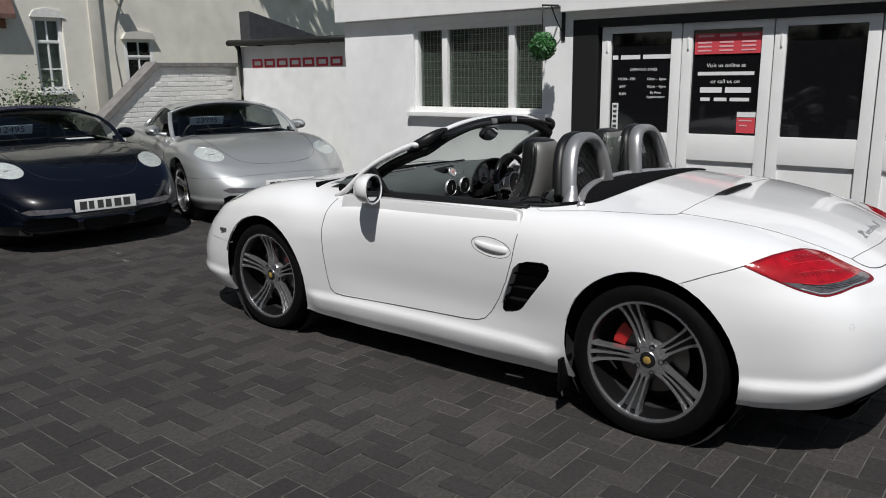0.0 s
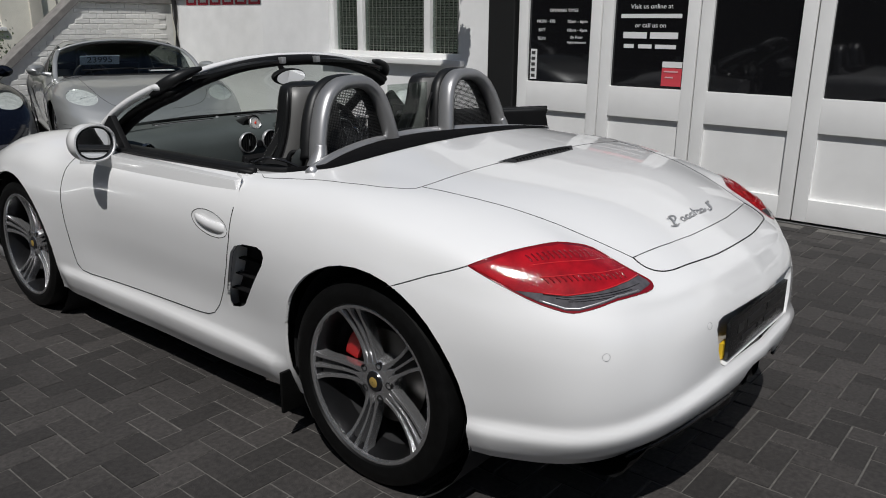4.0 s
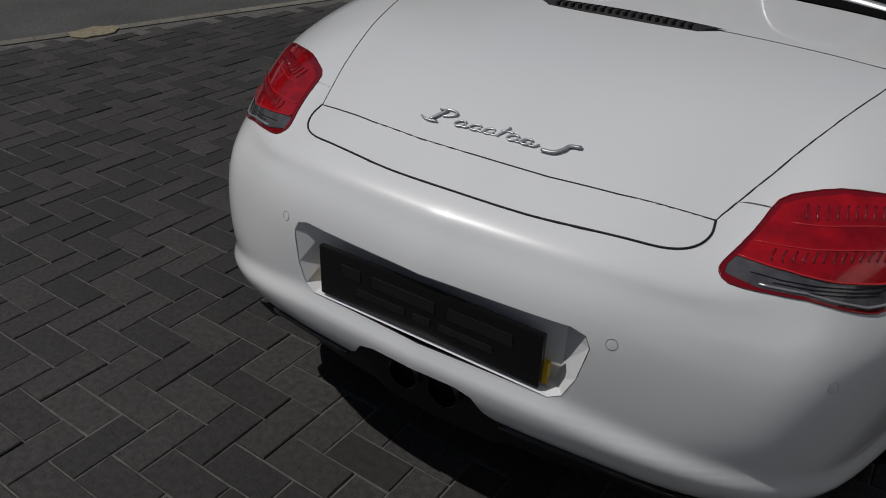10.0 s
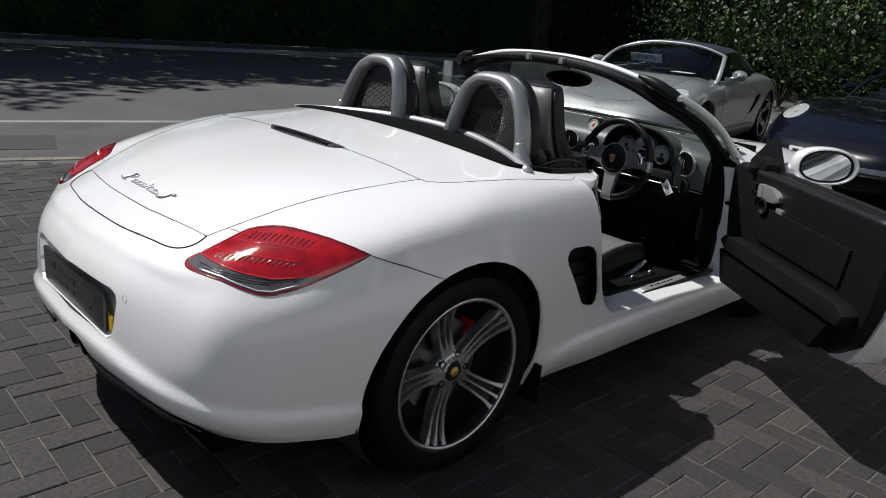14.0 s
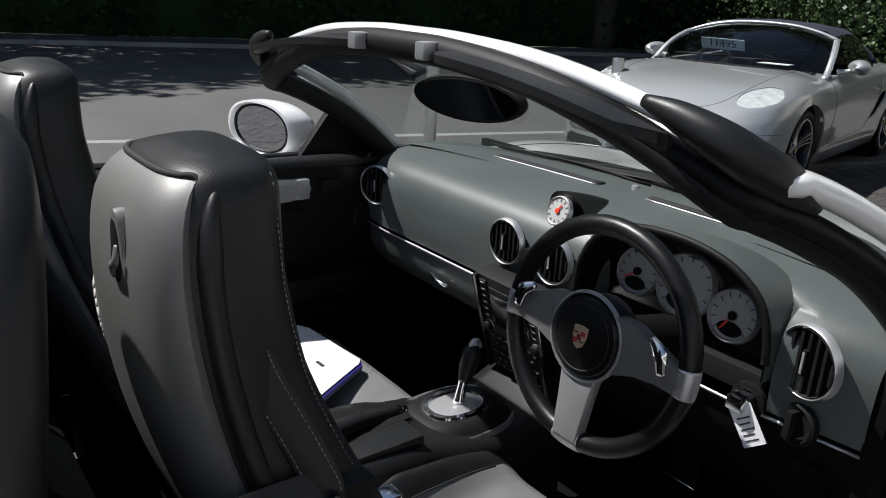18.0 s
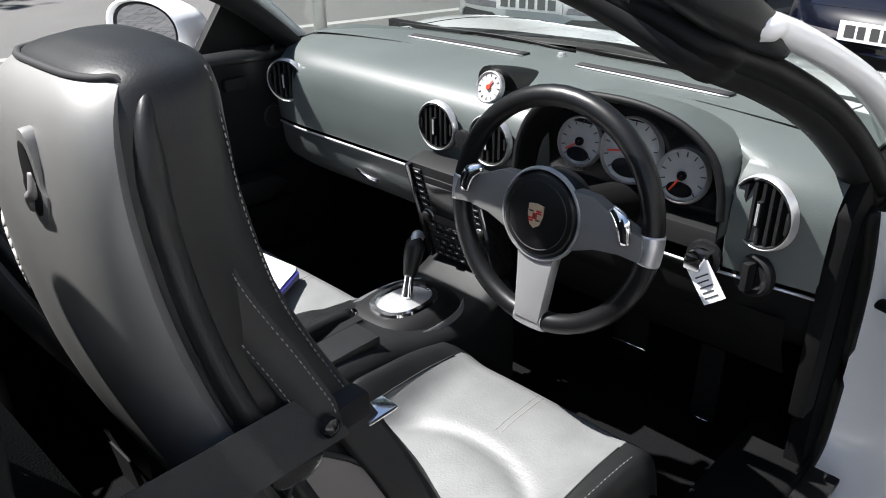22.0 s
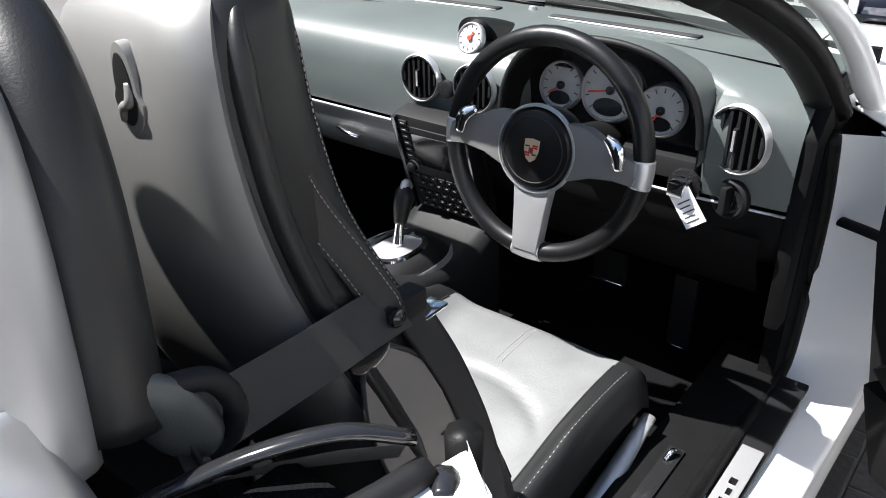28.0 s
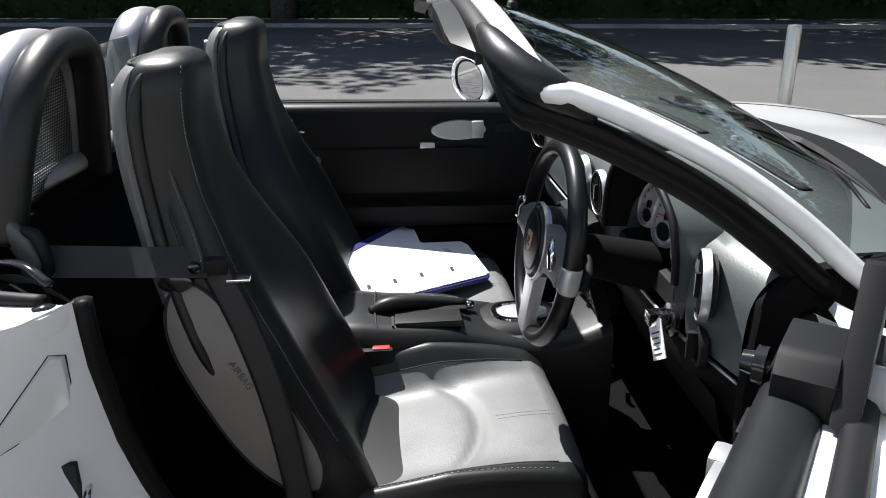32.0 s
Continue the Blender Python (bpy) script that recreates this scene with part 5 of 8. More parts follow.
        seam([p for p in STRIP[:6] if p[0] >= 0], "top", k, car, 0.0009, lift=0.0004)
        seam(HOODOUT[:-1], "top", k, car, 0.0010, lift=0.0)
        seam([(0.444, 0.783), (0.54, 0.742), (0.64, 0.69)], "quarter", k, car, 0.0009, lift=0.0002)
        seam(TAIL + TAIL[:1], "quarter", k, car, 0.0017, "lamp_edge", REDDARK, 0.0010)
        seam(TAILLOW[-4:] + TAILLOW[:1], "quarter", k, car, 0.0022, "lamp_divider", LED, 0.0030)
        seam([(u, v + 0.0035) for u, v in TAILLOW[3:9]], "quarter", k, car, 0.0026, "lamp_reflector", SATIN, 0.0016)
        for v0, ua, ub, lean in ((0.797, 0.110, 0.285, 0.013), (0.752, 0.035, 0.265, 0.012)):
            for u in np.arange(ua, ub, 0.0155):
                arch = 0.006 * math.sin((u - ua) / (ub - ua) * math.pi)
                seam([(u, v0 + arch), (u + 0.003, v0 + arch + lean * 0.4), (u + 0.007, v0 + arch + lean * 0.7), (u + 0.012, v0 + arch + lean)], "quarter", k, car, 0.0026, "lamp_tooth", REDDARK, 0.0026)
        for v0, ua, ub in ((0.791, 0.085, 0.29), (0.766, 0.02, 0.27)):
            seam([(u, v0 + 0.006 * math.sin((u - ua) / (ub - ua) * math.pi)) for u in np.linspace(ua, ub, 6)], "quarter", k, car, 0.0016, "light_guide", LED, 0.0030)
        for n in range(3):
            seam([(u, np.interp(u, [-0.01, 0.10, 0.20, 0.30], [0.738, 0.730, 0.722, 0.731]) - 0.005 * n) for u in np.linspace(0.0 + 0.03 * n, 0.27 - 0.03 * n, 6)], "quarter", k, car, 0.0011, "reflector_rib", GLOSS, 0.0022)
        seam([p for p in BONNET if p[0] >= 0], "top", k, car)
        if paint is not WHITE or k < 0:
            seam([p for p in DOOR if p[1] < 0.86], "side", k, car)
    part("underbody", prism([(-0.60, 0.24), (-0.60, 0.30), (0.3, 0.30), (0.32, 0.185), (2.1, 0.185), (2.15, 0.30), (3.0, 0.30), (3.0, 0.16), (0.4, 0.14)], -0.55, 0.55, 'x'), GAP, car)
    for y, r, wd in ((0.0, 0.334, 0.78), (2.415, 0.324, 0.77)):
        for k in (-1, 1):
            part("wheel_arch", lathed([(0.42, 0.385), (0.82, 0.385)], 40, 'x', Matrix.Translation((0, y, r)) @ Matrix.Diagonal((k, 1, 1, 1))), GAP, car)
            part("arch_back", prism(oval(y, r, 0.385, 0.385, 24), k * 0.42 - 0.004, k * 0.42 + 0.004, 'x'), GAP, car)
            wheel(car, (k * (wd - 0.02), y, r), k > 0, r, metal=metal, turn=-0.02 if y > 1 else 0.33 if k > 0 else -0.335)
    part("front_grille", boxed((-0.68, 3.05, 0.19), (0.68, 3.24, 0.36)), GAP, car)
    for x in (0.30, 0.42, 0.54):
        for k in (-1, 1):
            part("grille_bar", boxed((k * 0.45 - 0.2, 3.13 + x * 0.1, 0.19 + x * 0.2), (k * 0.45 + 0.2, 3.25, 0.205 + x * 0.2)), PLASTIC, car)

# ---- the white open car ----
car = thing("sports_car", "white open two-seat sports car with one door standing open", "car")
shared_shell(car, WHITE)
HINGE = Vector((0.83, 1.86, 0))
SWING = Matrix.Translation(HINGE) @ Matrix.Rotation(radians(52), 4, 'Z') @ Matrix.Translation(-HINGE)
# plate recess and plate at the back
rec = bmesh.new()
rim_xz = [(x * k, z) for k in (-1, 1) for x, z in (RECESS[1:-1] if k > 0 else RECESS[-2:0:-1])]
outer = []
for x, z in rim_xz:
    hit = TREE.ray_cast(Vector((abs(x), -3, z)), Vector((0, 1, 0)))[0]
    outer.append((x, (hit.y if hit else -0.88) + 0.001, z))
inner = [(math.copysign(min(abs(x) * 0.90, 0.285), x), -0.836, min(max(z, 0.474), 0.604)) for x, z in rim_xz]
a, b = [rec.verts.new(p) for p in outer], [rec.verts.new(p) for p in inner]
rec.faces.new(b)
for k in range(len(a)):
    rec.faces.new((a[k], a[(k + 1) % len(a)], b[(k + 1) % len(a)], b[k]))
bmesh.ops.recalc_face_normals(rec, faces=rec.faces)
part("plate_recess", rec, WHITE, car, smooth=False)
plate = part("number_plate", boxed((-0.26, -0.876, 0.470), (0.26, -0.862, 0.586), 0.004), PLATE_K, car, "black show plate with faint grey lettering bars")
part("yellow_plate", boxed((-0.268, -0.861, 0.473), (0.268, -0.850, 0.520)), YELLOW, plate)
for z, spans, h in ((0.556, ((-0.20, -0.15), (-0.12, 0.03), (0.06, 0.20)), 0.026), (0.517, ((-0.16, -0.04), (-0.02, 0.02), (0.04, 0.16)), 0.016)):
    for p, q in spans:
        part("lettering_bar", boxed((p, -0.8775, z - 0.007 - h / 2), (q, -0.876, z - 0.007 + h / 2)), FAINT, plate)
def tail_y(x, z):
    hit = TREE.ray_cast(Vector((min(abs(x), 0.70), -3, z)), Vector((0, 1, 0)))[0]
    return hit.y if hit else -0.62


rows = []
for x in np.linspace(-0.60, 0.60, 49):
    zt = float(np.interp(abs(x), [0, 0.10, 0.135, 0.158, 0.19, 0.37, 0.43, 0.50, 0.565, 0.60], [0.408, 0.408, 0.398, 0.365, 0.345, 0.340, 0.328, 0.285, 0.242, 0.236]))
    yb = tail_y(x, max(zt + 0.012, 0.30))
    rows.append([(x, yb + 0.012, zt + 0.014), (x, yb + 0.018, zt - 0.004), (x, yb + 0.050, zt - 0.05), (x, yb + 0.10, min(0.21, zt - 0.06)), (x, -0.36, 0.19)])
part("diffuser", gridded(rows), PLASTIC, car, "black plastic diffuser under the rear bumper")
for k in (-1, 1):
    part("diffuser_edge", tubed([(x * k, tail_y(x, z + 0.02) + 0.008, z) for x, z in ((0.19, 0.342), (0.30, 0.340), (0.37, 0.337), (0.43, 0.325), (0.50, 0.282), (0.565, 0.240))], 0.006, seg=8, n=4), GLOSS, car)
    part("exhaust_pipe", lathed([(-0.868, 0.033), (-0.862, 0.039), (-0.75, 0.039), (-0.75, 0.030), (-0.862, 0.033)], 28, 'y', Matrix.Translation((k * 0.050, 0, 0.345))), ALLOY_DARK, car, "dark twin exhaust pipe")
part("exhaust_surround", prism([(-0.150, 0.28), (-0.145, 0.36), (-0.12, 0.388), (-0.09, 0.396), (0.09, 0.396), (0.12, 0.388), (0.145, 0.36), (0.150, 0.28)], -0.79, -0.62, 'y'), GLOSS, car)
for x, z in ((0.372, 0.607), (0.700, 0.585)):
    hit, no, _, _ = TREE.ray_cast(Vector((x, -3, z)), Vector((0, 1, 0)))
    for k in (-1, 1):
        w_ = Vector((no.x * k, no.y, no.z)) * (1 if no.y < 0 else -1)
        m_ = Matrix.Translation((hit.x * k, hit.y, hit.z)) @ w_.to_track_quat('Z', 'Y').to_matrix().to_4x4()
        sen = part("parking_sensor", lathed([(-0.003, 0.0106), (0.0005, 0.0106), (0.0005, 0.0096), (-0.003, 0.0096)], 24, 'z', m_), SATIN, car, "faint ring of a painted parking sensor")
        part("sensor_disc", lathed([(-0.003, 0.0094), (0.0000, 0.0094), (0.0001, 0.0088), (0.0001, 0.0001)], 24, 'z', m_), WHITE, sen)


def deck(x, y):
    """Height of the rear deck at a place."""
    best = min(((p[0] - abs(x)) ** 2 + (p[1] - y) ** 2, p[2]) for r in SKIN[::2, 40:] for p in r)
    return best[1]


def sill_box(k):
    return boxed((min(k * 0.62, k * 0.80), 0.70, 0.16), (max(k * 0.62, k * 0.80), 1.86, 0.345), 0.01)


# boot badge: a flowing chromed line of strokes
badge = part("boot_badge", bmesh.new(), SATIN, car, "chrome script badge shape on the boot lid")


def stroke(pts, r=0.0034):
    P = [(x, -0.628 + v * 0.93, 0) for x, v in pts]
    P = [(x, y, deck(x, y) + 0.004) for x, y, _ in P]
    zs = np.poly1d(np.polyfit([p[1] for p in P], [p[2] for p in P], 1)) if len(P) > 2 else None
    P = [(x, y, 0.8195 + (y + 0.628) * 0.42 + 0.004 - 0.10 * x * x) for x, y, z in P]
    part("stroke", tubed(P, r, seg=6, n=4, flat=0.6), SATIN, badge)


def curl(x, y, w, h, r, turns=1.0):
    """A slanted open loop, one beat of the flowing script."""
    return [(x + w * math.cos(q) + 0.45 * h * math.sin(q), y + h * math.sin(q)) for q in np.linspace(0.6, 0.6 + turns * 2 * math.pi, 9)]


stroke([(-0.178, -0.010), (-0.160, -0.017), (-0.135, -0.016)], 0.0026)
stroke([(-0.155, -0.014), (-0.142, 0.004), (-0.132, 0.021)], 0.0046)
stroke([(-0.150, 0.019), (-0.122, 0.024), (-0.104, 0.016), (-0.118, 0.006), (-0.134, 0.003)], 0.0030)
for n, x in enumerate((-0.084, -0.048, -0.016, 0.038, 0.068)):
    stroke(curl(x, -0.006, 0.011, 0.008, 0.003, 0.9), 0.0028)
    stroke([(x + 0.006, -0.013), (x + 0.018, -0.012), (x + 0.026, -0.004)], 0.0022)
stroke([(0.004, -0.014), (0.012, 0.000), (0.020, 0.017)], 0.0032)
stroke([(0.006, 0.004), (0.018, 0.006), (0.034, 0.005)], 0.0024)
stroke([(0.104, -0.015), (0.128, -0.012), (0.142, 0.000), (0.150, 0.014), (0.172, 0.019)], 0.0052)

# air slot in front of the boot lid
slot = part("air_slot", gridded([[(x, y, 0.9555 - 0.10 * x * x + dz) for x in np.linspace(-0.245 + e, 0.245 - e, 15)] for y, dz, e in ((-0.030, 0.0, 0.0), (-0.055, -0.001, 0.035), (-0.072, -0.012, 0.06))]), GAP, car, "dark air slot across the rear deck")
for x in np.linspace(-0.17, 0.17, 18):
    part("slat", boxed((x - 0.003, -0.066, 0.945), (x + 0.003, -0.034, 0.9565 - 0.10 * x * x)), PLASTIC, slot)

# soft-top well: black cover behind the hoops, grey edging, rubber seal round the cockpit
rim = [SKIN[i, -1] for i in range(SKIN.shape[0])]
def bar_at(x):
    return (x, 0.582 - 0.39 * x * x, 0.962 - 0.070 * x * x)


well = []
for x, y, z in [p for p in rim if p[1] < 0.50 and p[0] < 0.742]:
    a, b = Vector((x, y - 0.004, z + 0.003)), Vector(bar_at(x * 0.975))
    b.y = max(b.y, y + 0.004)
    well.append([tuple(a), tuple(a.lerp(b, 0.06) + Vector((0, 0, 0.007))), tuple(a.lerp(b, 0.35) + Vector((0, 0, 0.012))), tuple(a.lerp(b, 0.7) + Vector((0, 0, 0.006))), tuple(b), tuple(b + Vector((0, 0.03, -0.04)))])
full = [[(-a, b, c) for a, b, c in r] for r in well[::-1]] + well[1:]
part("hood_well_cover", gridded(full), CLOTH, car, "black cloth cover of the folded roof")
for k in (-1, 1):
    seal = [(k * p[0] * 0.995, p[1], p[2] + 0.006) for p in rim if 0.60 < p[1] < 1.75 and p[0] > 0.70]
    if k < 0:
        part("waist_seal", tubed(seal[::3], 0.011, seg=8, n=2), PLASTIC, car)


# windscreen: frame, glass, header, visors, mirror
def arc(zc, ze, yc, ye, xe, n=21, bow=2.2):
    return [(x, yc + (ye - yc) * abs(x / xe) ** bow, zc + (ze - zc) * abs(x / xe) ** bow) for x in np.linspace(-xe, xe, n)]


BASE = arc(0.918, 0.880, 2.06, 1.80, 0.735)
HEAD = arc(1.250, 1.143, 1.325, 1.365, 0.635, bow=2.6)
G = []
for t in np.linspace(0, 1, 13):
    r = []
    for p, q in zip(BASE, HEAD):
        v = [p[i] + (q[i] - p[i]) * t for i in range(3)]
        bulge = 0.028 * math.sin(t * math.pi)
        r.append((v[0] * (1 + 0.02 * math.sin(t * math.pi)), v[1] + bulge * 0.5, v[2] + bulge))
    G.append(r)
screen = part("windscreen", gridded(G), GLASS, car, "clear curved windscreen")
screen.visible_shadow = False
pillar_l = [G[k][0] for k in range(13)]
pillar_r = [G[k][-1] for k in range(13)]
frame_pts = [pillar_l[k] for k in (0, 3, 6, 9, 11)] + [HEAD[k] for k in (0, 2, 5, 8, 10, 12, 15, 18, 20)] + [pillar_r[k] for k in (11, 9, 6, 3, 0)]
frame_foot = [(-0.752, 1.875, 0.846)], [(0.752, 1.875, 0.846)]
fp = frame_foot[0] + [(x * (1.002 + 0.008 * abs(x / 0.65) ** 3), y - 0.004, z + 0.010 - 0.006 * (y < 1.40)) for x, y, z in frame_pts] + frame_foot[1]
part("screen_frame", tubed(fp, 0.034, seg=14, n=4, flat=0.72, radii=[0.016] + [0.023] * 5 + [0.022] + [0.018] * 7 + [0.022] + [0.023] * 5 + [0.016]), WHITE, car, "white painted screen surround")
fi = [(x - 0.036 * x / 0.65, y - 0.022, z - 0.016 - 0.016 * abs(x / 0.65) ** 2) for x, y, z in frame_pts]
part("screen_lining", tubed(fi, 0.027, seg=12, n=4, flat=0.9), PLASTIC, car, "black inner lining of the screen frame")
sl = [(x * 0.974, y - 0.030, z - 0.020) for x, y, z in frame_pts]
part("screen_seal", tubed(sl, 0.017, seg=10, n=4), RUBBER, car, "black rubber seal")
for k in (-1, 1):
    part("corner_cap", tubed([(k * 0.658, 1.430, 1.108), (k * 0.646, 1.385, 1.136), (k * 0.632, 1.345, 1.156), (k * 0.598, 1.314, 1.182), (k * 0.545, 1.300, 1.204), (k * 0.50, 1.294, 1.216)], 0.030, seg=14, n=5, radii=[0.010, 0.024, 0.0275, 0.025, 0.018, 0.008]), LEATHER, car, "crumpled black corner cap")
    rows = []
    for t in np.linspace(0, 1, 9):
        x, z = k * (0.09 + 0.46 * t), 1.232 - 0.055 * t ** 2
        e = 0.055 * (1 - (2 * t - 1) ** 6)
        rows.append([(x, 1.29 - 0.01, z + 0.009), (x, 1.30 - 0.01 - 0.045 * (1 - (2 * t - 1) ** 8), z + 0.004), (x, 1.30 - 0.01 - 0.045 * (1 - (2 * t - 1) ** 8), z - 0.008), (x, 1.28, z - 0.010)])
    part("sun_visor", gridded(rows, True, True), LEATHER, car, "black fabric sun visor")
    part("visor_clip", boxed((k * 0.10 - 0.012, 1.255, 1.222), (k * 0.10 + 0.012, 1.285, 1.25), 0.005), SATIN, car)
RM = Matrix.Translation((0.045, 1.405, 1.152)) @ Matrix.Rotation(radians(14), 4, 'Z') @ Matrix.Rotation(radians(10), 4, 'X')
mi = part("rear_view_mirror", tubed([(0, 1.43, 1.225), (0.015, 1.42, 1.19), (0.04, 1.415, 1.165)], 0.012), PLASTIC, car, "black oval rear-view mirror")
part("housing", gridded([[(0.120 * a * math.cos(q), -b, 0.040 * a * math.sin(q)) for q in np.linspace(0, 2 * math.pi, 28, endpoint=False)] for a, b in ((0.55, -0.035), (0.85, -0.025), (0.98, -0.006), (1.0, 0.006), (0.96, 0.012))], True, True, RM), PLASTIC, mi)
part("glass", prism(oval(0, 0, 0.110, 0.034, 28), -0.0145, -0.011, 'y', 0, RM), MIRROR, mi)

# wipers and cowl
part("cowl", gridded([[(x, y + 0.006, z - 0.012) for x, y, z in BASE], [(x * 0.97, y + 0.045 - 0.02 * abs(x), z - 0.030) for x, y, z in BASE], [(x * 0.94, y + 0.085 - 0.04 * abs(x), z - 0.038) for x, y, z in BASE]]), PLASTIC, car, "black plastic cowl under the windscreen")
for x0, x1 in ((0.55, 0.02), (0.02, -0.50)):
    wp = part("wiper", tubed([(x0, 2.055 - 0.25 * x0 * x0, 0.904), ((x0 + x1) / 2, 2.055 - 0.2 * (x0 + x1) ** 2 / 4, 0.912), (x1, 2.045 - 0.25 * x1 * x1, 0.917)], 0.0055, flat=0.7), PLASTIC, car, "black wiper arm")
    part("blade", tubed([(x0 - 0.03, 2.015 - 0.25 * x0 * x0, 0.916), ((x0 + x1) / 2, 2.032 - 0.2 * (x0 + x1) ** 2 / 4, 0.921), (x1 - 0.03, 2.022 - 0.22 * x1 * x1, 0.923)], 0.004, n=3), RUBBER, wp)


# door mirrors
def door_mirror(k, parent, m=None):
    cx, cy, cz = k * 0.905, 1.462, 0.936
    mm = m or Matrix()

    def loop(s, t, a=0.110, b=0.077, n=32):
        pts = []
        for q in np.linspace(0, 2 * math.pi, n, endpoint=False):
            c = math.copysign(abs(math.cos(q)) ** 0.9, math.cos(q)) * s
            pts.append((cx + k * a * c, cy + t - 0.045 * c, cz + b * s * math.copysign(abs(math.sin(q)) ** 0.9, math.sin(q)) + 0.006 * c))
        return pts
    a = part("door_mirror", gridded([loop(0.80, -0.004), loop(0.90, -0.020), loop(0.97, -0.018), loop(1.0, 0.0), loop(1.0, 0.02), loop(0.94, 0.05), loop(0.78, 0.078), loop(0.50, 0.096), loop(0.1, 0.102)], True, True, mm), WHITE, parent, "white door mirror")
    part("mirror_rim", gridded([loop(0.84, -0.012), loop(0.80, -0.016), loop(0.76, -0.010)], True, False, mm), PLASTIC, a)
    gb = bmesh.new()
    gb.faces.new([gb.verts.new(mm @ Vector(p)) for p in loop(0.81, -0.010)])
    part("mirror_glass", gb, MIRROR, a, smooth=False)
    part("stalk", tubed([tuple(mm @ Vector(p)) for p in ((k * 0.755, 1.585, 0.885), (k * 0.80, 1.555, 0.900), (k * 0.85, 1.53, 0.912))], 0.026, radii=[0.030, 0.030, 0.040], flat=0.8), WHITE, a)


# doors
def put(bm, m):
    if m is not None:
        bmesh.ops.transform(bm, matrix=m, verts=bm.verts)
    return bm


def door_pull(k, parent, paint, m=None):
    """A handle bar across a sunk oval dish."""
    rows = []
    for g, d in ((1.0, 0.0), (0.985, 0.004), (0.94, 0.010), (0.80, 0.020), (0.5, 0.026), (0.05, 0.027)):
        r = []
        for u, v in HANDLE:
            u, v = 0.755 + (u - 0.755) * g, 0.722 + (v - 0.722) * g
            hit = TREE.ray_cast(Vector((3, u, v)), Vector((-1, 0, 0)))[0]
            r.append((k * ((hit.x if hit else 0.872) - d - 0.001), u, v))
        rows.append(r)
    h = part("handle_dish", put(gridded(rows, True, True), m), paint, parent, "sunk oval handle dish")
    part("dish_edge", put(tubed(rows[0] + rows[0][:1], 0.0012, seg=6, n=1, closed=True), m), GAP, h)
    x0 = TREE.ray_cast(Vector((3, 0.755, 0.722)), Vector((-1, 0, 0)))[0].x
    part("door_handle", put(tubed([(k * (x0 - 0.012), 0.652, 0.716), (k * (x0 + 0.001), 0.68, 0.716), (k * (x0 + 0.004), 0.75, 0.720), (k * (x0 - 0.001), 0.82, 0.729), (k * (x0 - 0.014), 0.858, 0.734)], 0.015, seg=14, radii=[0.012, 0.018, 0.0165, 0.014, 0.009], up=(1, 0, 0), flat=0.55), m), paint, h, "painted door handle")


